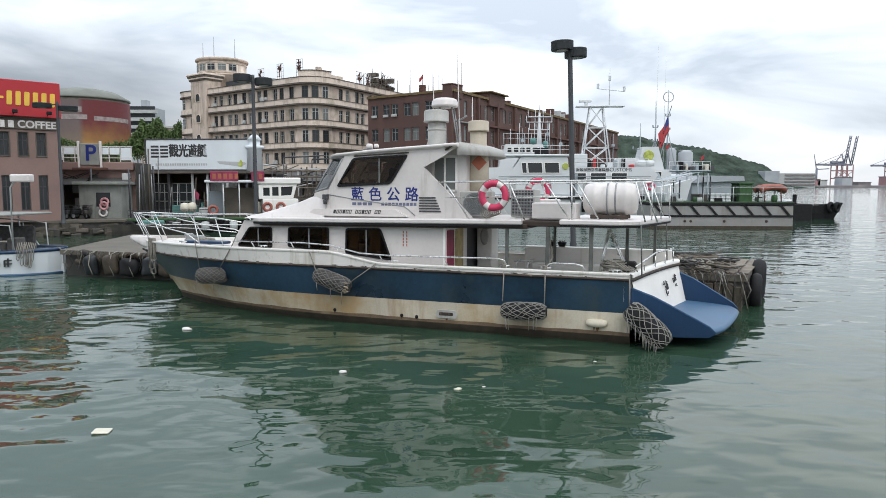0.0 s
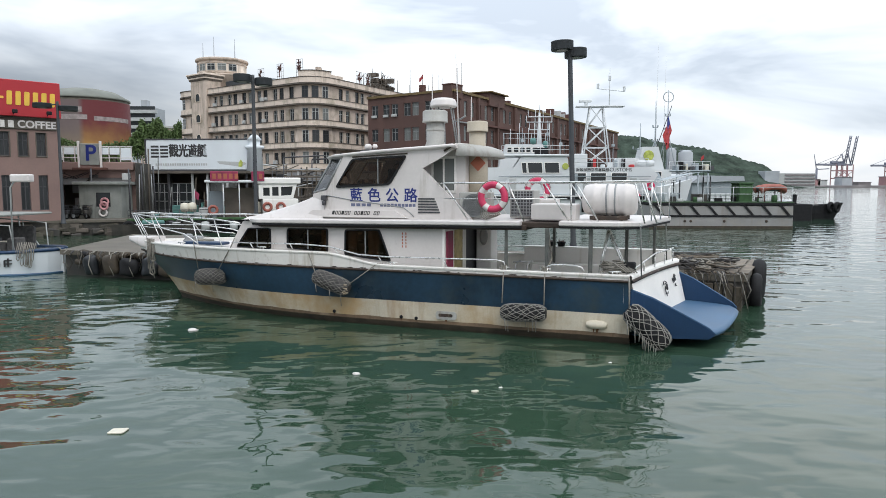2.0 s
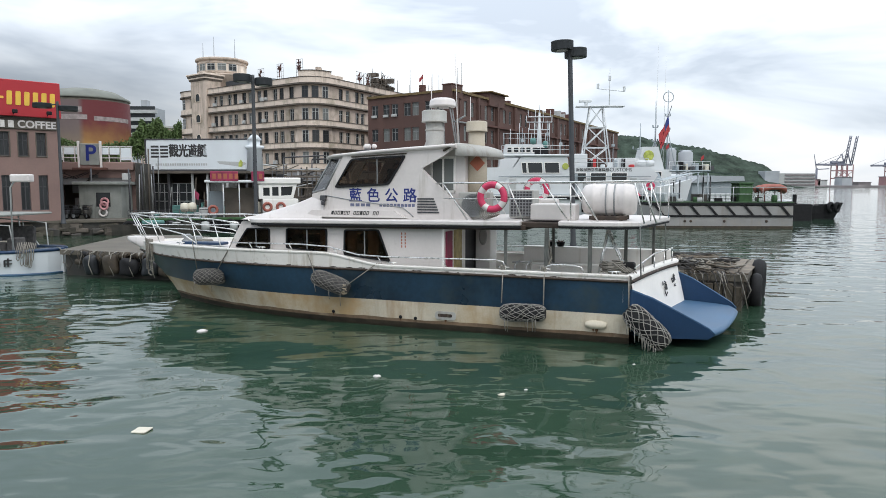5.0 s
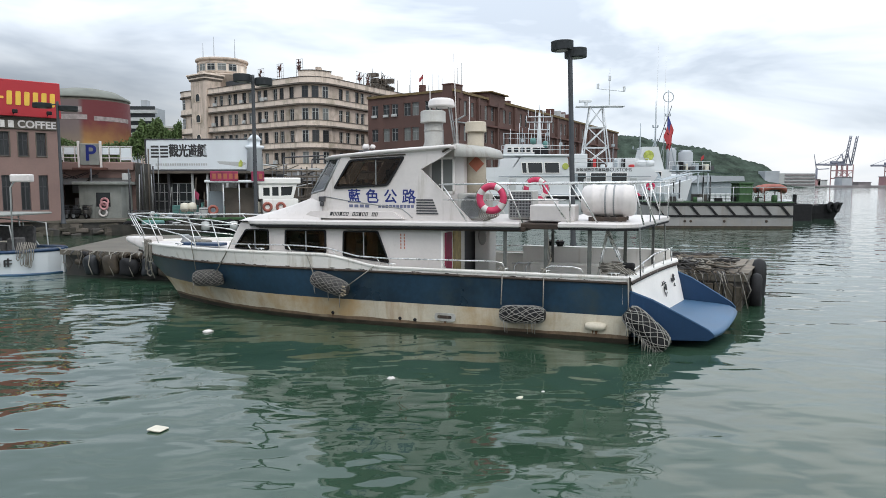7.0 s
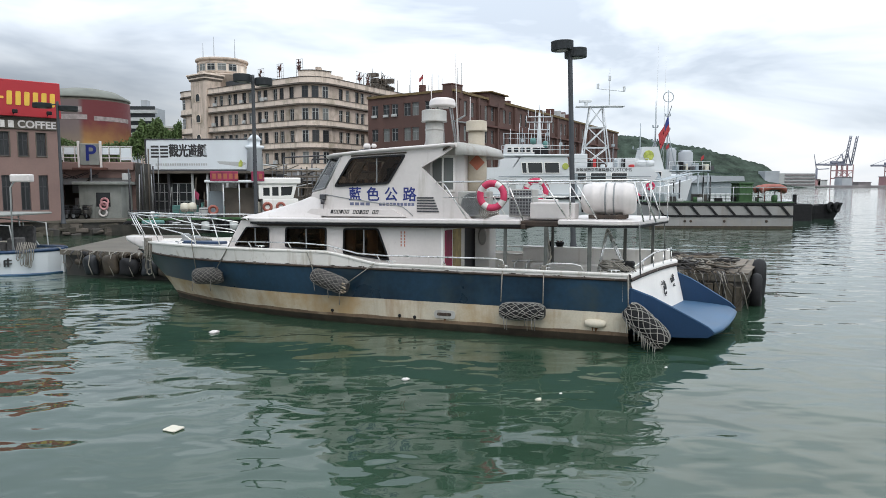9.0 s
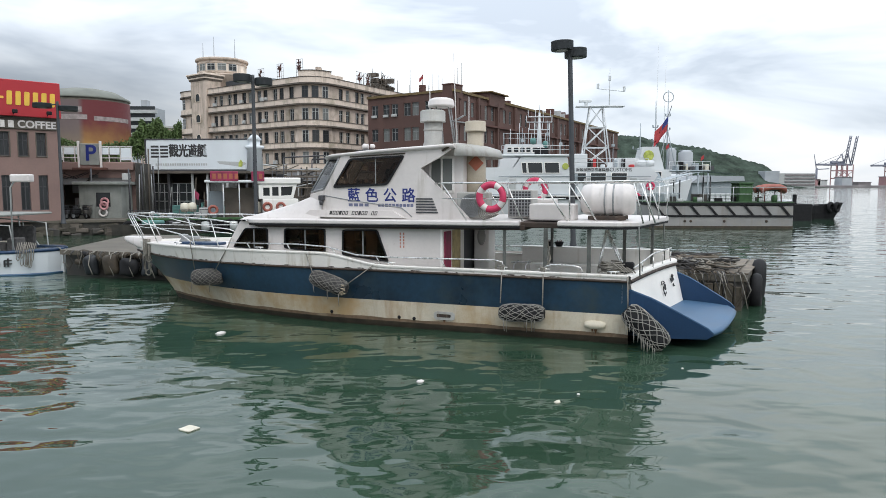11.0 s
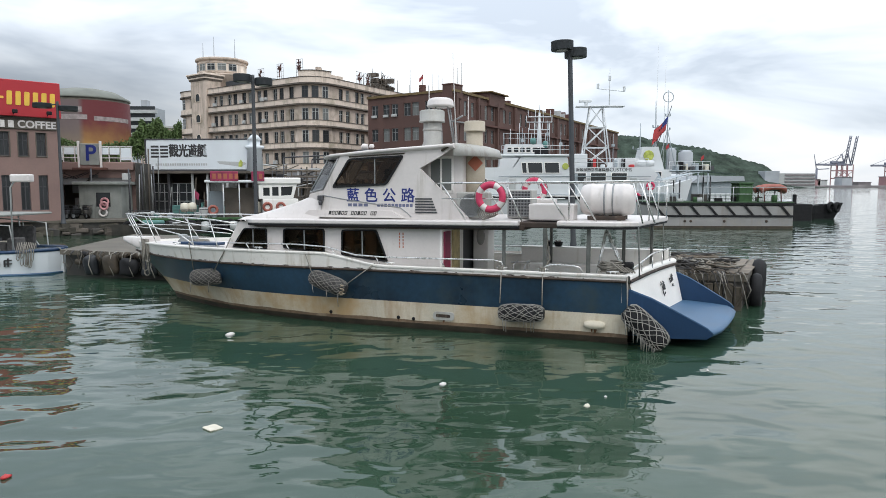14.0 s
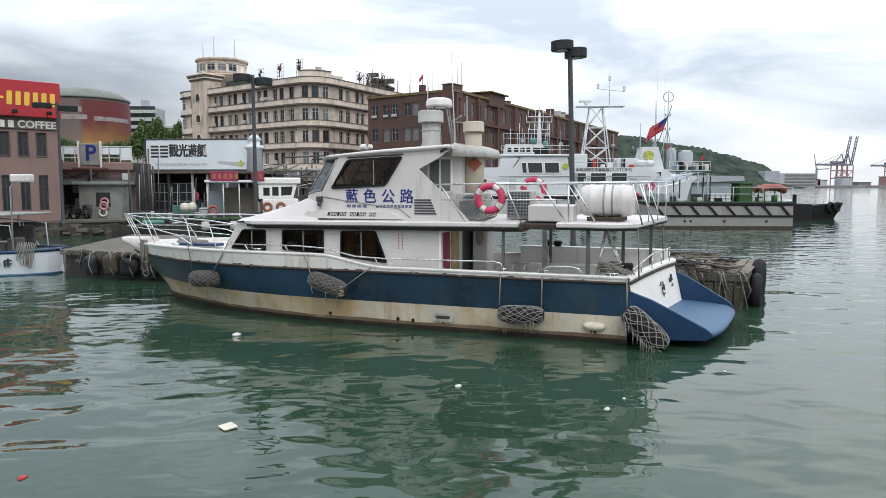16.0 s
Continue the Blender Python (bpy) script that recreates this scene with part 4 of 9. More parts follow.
def yacht_fittings(y):
    # flybridge rails, port and starboard
    for side in (1, -1):
        v = 1.93 * side
        bm = bmesh.new()
        tube(bm, [(4.95, 1.5 * side, 3.74), (4.6, v, 3.75), (3.0, v, 3.76), (1.4, v, 3.77), (0.2, v, 3.79), (-0.25, v * 0.9, 3.79)], 0.022, 8)
        tube(bm, [(4.6, v, 3.36), (1.5, v, 3.38)], 0.016, 6)
        part("guard_rail", bm, M_STEEL, y, "stainless flybridge guard rail")
        for xt, xb in ((4.62, 3.98), (2.95, 2.55), (2.05, 1.45), (1.42, 1.40), (1.30, 0.75), (-0.05, -0.28), (-0.2, -0.55)):
            bm = bmesh.new()
            tube(bm, [(xt, v, 3.75), (xb, v * 0.985, 2.82)], 0.02, 6)
            part("stanchion", bm, M_STEEL, y)
    bm = bmesh.new()
    tube(bm, [(-0.2, 1.7, 3.79), (-0.85, -1.5, 3.79)], 0.02, 6)
    for v in (0.9, 0.0, -0.9):
        x = -0.35 - 0.2 * (1.0 - v)
        tube(bm, [(x, v, 3.79), (x, v, 2.83)], 0.016, 6)
    part("stern_rail", bm, M_STEEL, y)
    # cockpit posts
    for x, v, r in ((3.02, 1.78, 0.05), (2.02, 1.78, 0.06), (1.0, 1.78, 0.06), (2.6, -1.75, 0.05), (1.0, -1.75, 0.06), (0.42, -1.75, 0.05)):
        bm = bmesh.new()
        xs = skew(x, v)
        rbox(bm, xs - r * 0.8, xs + r * 0.8, v - r * 0.6, v + r * 0.6, 1.0, 2.66, 0.012, 2)
        part("post", bm, M_DPOST, y, "dark grey cockpit post")
    for x, v in ((-0.28, 1.75), (-0.74, -1.50)):
        bm = bmesh.new()
        tube(bm, [(x + 0.05, v, 1.55), (x + 0.1, v, 2.75)], 0.018, 6)
        part("thin_post", bm, M_DPOST, y)
    # hand rails along the gunwale
    loops = [[(11.1, 2.06), (8.8, 2.09), (7.9, 2.05), (7.0, 1.86), (6.2, 1.83), (3.2, 1.86), (3.02, 1.82), (2.98, 1.64)],
             [(2.02, 1.64), (1.92, 1.76), (1.8, 1.80), (1.3, 1.80), (1.12, 1.76), (1.05, 1.64)]]
    for lp in loops:
        for side in (1, -1):
            bm = bmesh.new()
            tube(bm, [(x, side * (min(2.0, half_beam(x, 1.6) - 0.06)), z) for x, z in lp], 0.02, 8)
            part("hand_rail", bm, M_STEEL, y, "stainless gunwale hand rail")
    for x in (10.3, 9.0, 7.6, 6.3, 4.5):
        for side in (1, -1):
            bm = bmesh.new()
            zr = np.interp(x, [3.2, 6.2, 7.0, 7.9, 8.8, 11.1], [1.86, 1.83, 1.86, 2.05, 2.09, 2.06])
            b = min(2.0, half_beam(x, 1.6) - 0.06)
            tube(bm, [(x + 0.12, side * b, zr), (x, side * b, rail_top(x))], 0.016, 6)
            part("rail_foot", bm, M_STEEL, y)
    bm = bmesh.new()
    tube(bm, [(-0.1, 1.85, 1.78), (-0.45, 0.3, 1.98), (-0.85, -1.5, 1.98)], 0.02, 8)
    for v in (1.2, 0.3, -0.6, -1.4):
        x = -0.1 - 0.23 * (1.85 - v)
        tube(bm, [(x, v, 1.62), (x, v, 1.9)], 0.016, 6)
    part("transom_rail", bm, M_STEEL, y)
    # bow pulpit
    for side in (1, -1):
        bm = bmesh.new()
        top = [(16.62, 0.0, 2.74), (16.1, 0.42 * side, 2.75), (15.0, 0.85 * side, 2.70), (13.0, 1.3 * side, 2.72), (11.9, 1.55 * side, 2.69), (11.0, 1.65 * side, 2.6)]
        mid = [(16.5, 0.0, 2.36), (16.0, 0.36 * side, 2.36), (15.0, 0.80 * side, 2.34), (13.0, 1.28 * side, 2.36), (11.2, 1.62 * side, 2.3)]
        tube(bm, top, 0.021, 8)
        tube(bm, mid, 0.014, 6)
        part("pulpit_rail", bm, M_STEEL, y, "stainless bow pulpit rail")
        for a, b in ((0.2, 0.0), (1.0, 0.35), (2.0, 1.35), (3.0, 2.3), (3.9, 3.1)):
            i, f = int(a), a - int(a)
            p = Vector(top[i]).lerp(Vector(top[min(i + 1, 5)]), f)
            bx = p.x - 0.55
            bm = bmesh.new()
            bb = max(0.05, half_beam(bx, 1.9) - 0.1)
            tube(bm, [p, (bx, bb * side, rail_top(bx))], 0.017, 6)
            part("pulpit_stanchion", bm, M_STEEL, y)
        bm = bmesh.new()
        tube(bm, [(15.9, 0.5 * side, 2.74), (15.2, 0.75 * side, 2.5), (14.3, 1.0 * side, 2.32), (13.4, 1.2 * side, 2.2), (12.8, 1.35 * side, 1.95)], 0.02, 6)
        part("pulpit_brace", bm, M_STEEL, y)
    # anchor roller, windlass, blue mat, coiled line on the foredeck
    bm = bmesh.new()
    rows = []
    for x, w, zb in ((15.55, 0.36, 1.62), (15.9, 0.33, 1.64), (16.2, 0.28, 1.74), (16.50, 0.23, 1.83), (16.58, 0.19, 1.86), (16.60, 0.14, 1.89)):
        rows.append([Vector((x, v * w, z)) for v, z in ((1.0, zb), (1.06, zb + 0.04), (1.06, 1.955), (0.9, 1.98), (-0.9, 1.98), (-1.06, 1.955), (-1.06, zb + 0.04), (-1.0, zb))])
    vs = grid_faces(bm, rows, close=True)
    bm.faces.new(vs[-1])
    bm.faces.new(vs[0])
    bmesh.ops.recalc_face_normals(bm, faces=bm.faces[:])
    part("bow_platform", bm, M_WHITE, y, "white bow anchor platform")
    bm = bmesh.new()
    rbox(bm, 13.8, 14.1, -0.2, 0.1, 1.9, 2.04, 0.04)
    lathe(bm, [(0.14, 0), (0.16, 0.05), (0.09, 0.12), (0.16, 0.22), (0.1, 0.26)], 18, pose(13.9, 0.45, 1.88))
    part("windlass", bm, M_GREY, y, "grey anchor windlass")
    bm = bmesh.new()
    for k in range(26):
        a, r = k * 0.9, 0.28 + 0.07 * math.sin(k * 1.7)
        if k % 2 == 0:
            tube(bm, [(12.9 + r * math.cos(a + s * 1.2), 0.9 + r * 0.7 * math.sin(a + s * 1.2), 1.97 + 0.002 * k) for s in range(5)], 0.02, 5)
    part("coiled_line", bm, M_ROPE, y)
    bm = bmesh.new()
    rbox(bm, 11.9, 13.3, 0.95, 1.35, 1.9, 1.99, 0.03)
    part("blue_cover", bm, M_SCOOP, y, "folded blue cover on the foredeck")
    # air conditioners, locker and seats on the flybridge
    for x0, x1, v0, v1, z1 in ((3.55, 4.4, 1.0, 1.38, 3.52), (2.50, 3.14, 0.3, 1.0, 3.58)):
        bm = bmesh.new()
        rbox(bm, x0, x1, v0, v1, 2.86, z1, 0.03)
        ac = part("air_conditioner", bm, M_VENT, y, "grey-white air conditioner unit")
        bm = bmesh.new()
        if x0 > 3:
            fan = bmesh.new()
            lathe(fan, [(0.28, 0), (0.28, 0.008), (0.02, 0.008)], 28, Matrix.Translation((4.0, v1 + 0.002, 3.18)) @ pose(0, 0, 0, -90, 0, 0))
            part("fan_recess", fan, M_DGREY, ac)
            for q in (0.06, 0.10, 0.14, 0.18, 0.22, 0.26, 0.29):
                lathe(bm, [(q - 0.007, 0.015), (q - 0.007, 0.03), (q + 0.007, 0.03), (q + 0.007, 0.015)], 28, Matrix.Translation((4.0, v1 + 0.002, 3.18)) @ pose(0, 0, 0, -90, 0, 0))
            for q in range(6):
                tube(bm, [(4.0, v1 + 0.03, 3.18), (4.0 + 0.29 * math.cos(q * 1.047), v1 + 0.03, 3.18 + 0.29 * math.sin(q * 1.047))], 0.008, 4)
        else:
            coil = bmesh.new()
            box(coil, x0 + 0.03, x1 - 0.03, v1, v1 + 0.008, 2.9, z1 - 0.04)
            part("coil", coil, M_DGREY, ac)
            for i in range(8):
                box(bm, x0 + 0.03, x1 - 0.03, v1, v1 + 0.02, 2.92 + i * 0.08, 2.945 + i * 0.08)
                box(bm, x0 + 0.03 + i * 0.08, x0 + 0.045 + i * 0.08, v1 + 0.006, v1 + 0.03, 2.9, z1 - 0.04)
        part("fan_grille", bm, M_GREY, ac)
    bm = bmesh.new()
    rbox(bm, 1.35, 2.45, 0.9, 1.6, 2.84, 3.24, 0.03)
    part("flybridge_locker", bm, M_WHITE, y, "white flybridge locker")
    bm = bmesh.new()
    rbox(bm, 2.3, 3.2, -1.6, -0.9, 2.84, 3.3, 0.03)
    part("far_locker", bm, M_WHITE, y)
    bm = bmesh.new()
    for k in range(5):
        tube(bm, [(3.35 + 0.16 * math.cos(a) + 0.05 * k, 1.75, 3.02 + (0.10 + 0.02 * k) * math.sin(a)) for a in (j * 0.7 for j in range(10))], 0.014, 5)
    part("hanging_line", bm, M_ROPE, y)
    # liferaft cradle
    bm = bmesh.new()
    for x in (0.3, 0.85):
        rbox(bm, x - 0.05, x + 0.05, 0.7, 1.35, 2.85, 2.97, 0.015)
    rbox(bm, 0.15, 1.05, 1.28, 1.36, 2.86, 2.96, 0.015)
    rbox(bm, 0.15, 1.05, 0.68, 0.76, 2.86, 2.96, 0.015)
    part("raft_cradle", bm, M_RUB, y, "rusty raft cradle")
    # cockpit: starboard bench, table frame, coil
    bm = bmesh.new()
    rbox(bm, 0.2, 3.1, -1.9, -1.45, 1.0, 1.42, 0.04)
    part("cockpit_bench", bm, M_LITWHITE, y)
    bm = bmesh.new()
    for x in (2.85, 2.55):
        tube(bm, [(x, 1.5, 1.0), (x, 1.5, 1.7), (x - 0.05, 1.2, 1.78)], 0.02, 6)
    tube(bm, [(2.95, 1.35, 1.75), (2.45, 1.35, 1.78)], 0.02, 6)
    part("grab_frame", bm, M_GREY, y)
    bm = bmesh.new()
    rnd = random.Random(31)
    for k in range(16):
        a, q = k * 0.8, rnd.uniform(0.14, 0.34)
        tube(bm, [(0.42 + q * math.cos(a + s * 0.9) + 0.05 * rnd.uniform(-1, 1), 1.55 + 0.7 * q * math.sin(a + s * 0.9), 1.62 + 0.016 * k + 0.03 * rnd.uniform(-1, 1)) for s in range(7)], rnd.uniform(0.016, 0.026), 5)
    for k in range(5):
        tube(bm, [(0.7 - 0.15 * k, 1.5, 1.75), (0.4 - 0.12 * k, 1.75, 1.86 - 0.04 * k), (0.1 - 0.06 * k, 1.95, 1.68)], 0.018, 5)
    part("mooring_coil", bm, M_ROPE, y, "tangled mooring line on the aft gunwale")
    bm = bmesh.new()
    tube(bm, [(2.0, 1.6, 2.55), (1.98, 1.6, 2.3), (1.9, 1.62, 1.9), (1.98, 1.95, 1.66)], 0.025, 6)
    tube(bm, [(1.98, 1.98, 1.67), (2.05, 2.03, 1.63)], 0.04, 6)
    part("boat_hook_line", bm, M_ROPE, y)
    # cleats on the bulwark and mooring lines to the pier
    for x in (13.2, 10.0, 6.0, 3.0, 1.98, 0.35):
        for side in (1, -1):
            b = half_beam(x, rail_top(x)) - 0.06
            bm = bmesh.new()
            tube(bm, [(x - 0.14, side * b, rail_top(x) + 0.075), (x + 0.14, side * b, rail_top(x) + 0.075)], 0.018, 6)
            tube(bm, [(x - 0.05, side * b, rail_top(x)), (x - 0.05, side * b, rail_top(x) + 0.07)], 0.016, 6)
            tube(bm, [(x + 0.05, side * b, rail_top(x)), (x + 0.05, side * b, rail_top(x) + 0.07)], 0.016, 6)
            part("cleat", bm, M_STEEL, y, "steel mooring cleat")
    for x in (3.02, 2.0):
        bm = bmesh.new()
        for j in range(4):
            tube(bm, [(x + 0.07 * math.cos(a), 2.03 + 0.06 * math.sin(a), 1.64 + 0.028 * j + 0.02 * math.sin(2 * a)) for a in (k * 0.8 for k in range(9))], 0.016, 5)
        part("cleat_hitch", bm, M_ROPE, y)
    # looped line at the bow
    bm = bmesh.new()
    for dx, zl in ((0.0, 0.85), (0.12, 1.0), (-0.1, 1.3)):
        b = half_beam(15.0 + dx, 1.7) + 0.03
        tube(bm, [(15.0 + dx, b, 1.98), (15.02 + dx, b, 1.5), (15.0 + dx, b - 0.05, zl), (15.1 + dx, b - 0.05, zl - 0.06), (15.2 + dx, b - 0.05, zl), (15.18 + dx, b - 0.02, 1.5), (15.2 + dx, b - 0.05, 1.98)], 0.025, 6)
    part("bow_line", bm, M_ROPE, y)


def net_fender(length, r, seed, tilt=0.0, strands=14, knot=False, cord=None, gauge=0.0078):
    """A dark roll in a diamond rope net; its axis is x."""
    rnd = random.Random(seed)
    th = thing("net_fender", Matrix(), "dark roll fender wrapped in a pale rope net", "fender", "fenders on the yacht")
    bm = bmesh.new()
    rows = []
    for i in range(13):
        s = -1 + 2 * i / 12
        rr = r * (0.55 + 0.45 * math.sqrt(max(0, 1 - abs(s) ** 3.5)))
        rows.append([Vector((s * length / 2, rr * math.cos(a) * (1 + 0.06 * rnd.uniform(-1, 1)), rr * math.sin(a))) for a in (2 * math.pi * k / 16 for k in range(16))])
    vs = grid_faces(bm, rows, close=True)
    bm.faces.new(vs[0][::-1])
    bm.faces.new(vs[-1])
    part("roll", bm, M_BLACK if cord else M_DARKNET, th)
    bm = bmesh.new()
    for k in range(12):
        for d in (1, -1):
            pts = []
            for i in range(15):
                s = -1 + 2 * i / 14
                a = 2 * math.pi * k / 12 + d * s * 1.6 + (0.16 if cord else 0.09) * math.sin(5 * s + 2.3 * k + seed)
                rr = r * (0.55 + 0.45 * math.sqrt(max(0, 1 - abs(s) ** 3.5))) + 0.012
                pts.append((s * length / 2, rr * math.cos(a), rr * math.sin(a)))
            tube(bm, pts, gauge, 4, caps=False)
    tagged(part("net", bm, cord or M_NET, th), kind="stuff")
    bm = bmesh.new()
    for k in range(strands):
        x, a = rnd.uniform(-0.48, 0.48) * length, rnd.uniform(-0.6, 0.9)
        p = Vector((x, r * math.cos(a) * 0.9, -r * 0.6))
        hang = pose(0, 0, 0, 0, -tilt, 0).to_3x3() @ Vector((rnd.uniform(-0.03, 0.03), 0, -0.4 * r - rnd.uniform(0.05, 0.26)))
        tube(bm, [p, p + hang * 0.5 + Vector((0, 0.02, 0)), p + hang], 0.010, 4)
    tagged(part("loose_strand", bm, cord or M_NET, th), kind="stuff")
    if knot:
        # a frayed knot of pale rope at the lower end
        bm = bmesh.new()
        for k in range(16):
            p = Vector((-0.46 * length + rnd.uniform(-0.05, 0.06), r * rnd.uniform(0.2, 0.95), rnd.uniform(-0.7, 0.5) * r))
            q = Vector((rnd.uniform(-0.09, 0.07), rnd.uniform(0.0, 0.06), rnd.uniform(-0.12, 0.08)))
            tube(bm, [p, p + q * 0.6 + Vector((0.02, 0.03, 0)), p + q], 0.017, 5)
        tagged(part("frayed_knot", bm, M_CURTAIN, th, "frayed pale rope knot"), kind="stuff")
    return th


def life_ring(m, R=0.30, label="faded red and white lifebuoy on the guard rail"):
    th = thing("life_ring", Matrix(), label, "lifebuoy", "lifebuoys")
    for i in range(4):
        a = math.pi / 2 * i + 0.35
        part("white_band", ring_mesh(R, 0.085, 32, 10, (a, a + 0.45)), M_WHITE, th)
        part("red_cover", ring_mesh(R, 0.087, 32, 10, (a + 0.45, a + math.pi / 2)), M_PINK, th)
    bm = bmesh.new()
    for i in range(4):
        a = math.pi / 2 * i + 0.66
        pts = [((R + 0.085 + 0.025 * math.sin(math.pi * k / 6)) * math.cos(a + k * 0.26), 0.02, (R + 0.085 + 0.025 * math.sin(math.pi * k / 6)) * math.sin(a + k * 0.26)) for k in range(7)]
        tube(bm, pts, 0.010, 5)
    part("grab_line", bm, M_ROPE, th)
    return rider(th, m)


def rope_pair(name, pts, label):
    bm = bmesh.new()
    tube(bm, pts, 0.015, 6)
    return part(name, bm, M_ROPE, yacht, label)


yacht = thing("yacht", YACHT_AT, "white and navy blue motor yacht with rust-stained hull", "boat")
yacht_hull(yacht)
yacht_house(yacht)
yacht_flybridge(yacht)
yacht_fittings(yacht)
rider(net_fender(0.92, 0.23, 1, 0.0, 2), pose(11.95, half_beam(11.95, 0.95) + 0.22, 1.02, 8, 3, 16))
rider(net_fender(1.08, 0.215, 2, -17, 3, True), pose(7.65, 2.33, 1.13, 0, -17, 0))
rider(net_fender(1.10, 0.205, 3, 0.0, 7, False, M_NETPALE, 0.0085), pose(2.45, 2.30, 0.64, 0, 2, 0))
rider(net_fender(1.16, 0.26, 4, -42, 14, False, M_NETPALE, 0.0095), pose(-0.42, 2.34, 0.50, 0, -42, 0))
for pts in ([(12.5, half_beam(12.5, 2.1) - 0.03, 2.22), (12.5, half_beam(12.5, 2.0) + 0.04, 2.0), (12.5, half_beam(12.5, 1.2) + 0.15, 1.2)], [(10.95, 1.98, 2.2), (11.05, 2.03, 1.95), (11.6, 1.95, 1.2)],
            [(8.5, 2.08, 1.9), (8.15, 2.3, 1.36)], [(6.4, 2.1, 1.66), (7.1, 2.34, 1.12)], [(3.0, 2.1, 1.64), (2.98, 2.3, 0.85)],
            [(1.98, 2.1, 1.64), (1.95, 2.3, 0.85)], [(0.02, 2.12, 1.6), (-0.02, 2.34, 0.85)]):
    rope_pair("fender_line", pts, "")
life_ring(pose(3.30, 2.04, 3.41, 0, 0, 0))
life_ring(pose(3.05, -1.98, 3.55, 0, 0, 0))

raft = thing("liferaft_canister", Matrix(), "white ribbed liferaft canister strapped in a cradle", "liferaft")
bm = bmesh.new()
prof = [(0.05, -0.66), (0.26, -0.645), (0.34, -0.60), (0.375, -0.52), (0.38, -0.42), (0.395, -0.40), (0.395, -0.34), (0.38, -0.32), (0.38, -0.04), (0.395, -0.02), (0.395, 0.02), (0.38, 0.04), (0.38, 0.32), (0.395, 0.34), (0.395, 0.40), (0.38, 0.42), (0.375, 0.52), (0.34, 0.60), (0.26, 0.645), (0.05, 0.66)]
lathe(bm, prof, 40, pose(0, 0, 0, 0, 90, 0))
part("shell", bm, M_WHITE, raft)
for x in (-0.14, 0.06):
    part("strap", (lambda b: (lathe(b, [(0.38, x - 0.02), (0.39, x - 0.018), (0.39, x + 0.018), (0.38, x + 0.02)], 40, pose(0, 0, 0, 0, 90, 0)), b)[1])(bmesh.new()), M_GREY, raft)
rider(raft, pose(0.60, 1.02, 3.345))

ladder = thing("boarding_ladder", Matrix(), "aluminium folding ladder standing in the cockpit", "ladder")
for dy in (-0.16, 0.16):
    for a, b in (((0.85, dy, 2.6), (1.15, dy, 1.0)), ((0.85, dy, 2.6), (0.3, dy, 1.35))):
        bm = bmesh.new()
        tube(bm, [a, b], 0.025, 6)
        part("rail", bm, M_STEEL, ladder)
for i in range(7):
    t = (i + 0.6) / 7.3
    bm = bmesh.new()
    p = Vector((0.85, 0, 2.6)).lerp(Vector((0.3, 0, 1.35)), t)
    box(bm, p.x - 0.045, p.x + 0.045, -0.16, 0.16, p.z - 0.018, p.z + 0.018)
    p = Vector((0.85, 0, 2.6)).lerp(Vector((1.15, 0, 1.0)), t)
    box(bm, p.x - 0.02, p.x + 0.02, -0.16, 0.16, p.z - 0.012, p.z + 0.012)
    part("tread", bm, M_STEEL, ladder)
bm = bmesh.new()
rbox(bm, 0.18, 0.52, -0.2, 0.2, 1.55, 1.80, 0.05, 2)
part("folded_seat", bm, M_BLACK, ladder, "black folded seat")
rider(ladder, pose(-0.22, 0.9, 0))
for x in (2.62, 2.30):
    pot = thing("flower_pot", Matrix(), "small dark planter on the cockpit coaming", "planter", "planters on the coaming")
    bm = bmesh.new()
    lathe(bm, [(0.09, 0), (0.13, 0.10), (0.14, 0.13), (0.10, 0.13)], 14)
    part("bowl", bm, M_BLACK, pot)
    bm = bmesh.new()
    for k in range(14):
        a = k * 0.9
        tube(bm, [(0, 0, 0.1), (0.10 * math.cos(a), 0.10 * math.sin(a), 0.16 + 0.02 * (k % 3))], 0.012, 4, 0.003)
    part("plant", bm, M_BRICK2, pot)
    rider(pot, pose(x, -1.92, 1.90))


# ---- pier, quay and lamps ----
FLOATERS = []
M_SHEET = mat("wet_black_sheeting", (0.016, 0.018, 0.021), 0.35, var=0.4, scale=4, bump=0.5, bscale=9)
M_STONE = mat("mossy_quay_stone", (0.065, 0.058, 0.045), 0.9, var=0.4, scale=1.5, bump=0.5, bscale=10, stain=(0.05, 0.055, 0.03), amount=0.5)


def prism(bm, poly, z0, z1):
    lo, hi = [bm.verts.new((x, y, z0)) for x, y in poly], [bm.verts.new((x, y, z1)) for x, y in poly]
    n = len(poly)
    for i in range(n):
        bm.faces.new((lo[i], lo[(i + 1) % n], hi[(i + 1) % n], hi[i]))
    bm.faces.new(lo[::-1])
    bm.faces.new(hi)
    bmesh.ops.recalc_face_normals(bm, faces=bm.faces[:])


def tyre(parent, m, R=0.33, r=0.12):
    bm = ring_mesh(R, r, 20, 8)
    bm.transform(m)
    return part("tyre", bm, M_BLACK, parent)


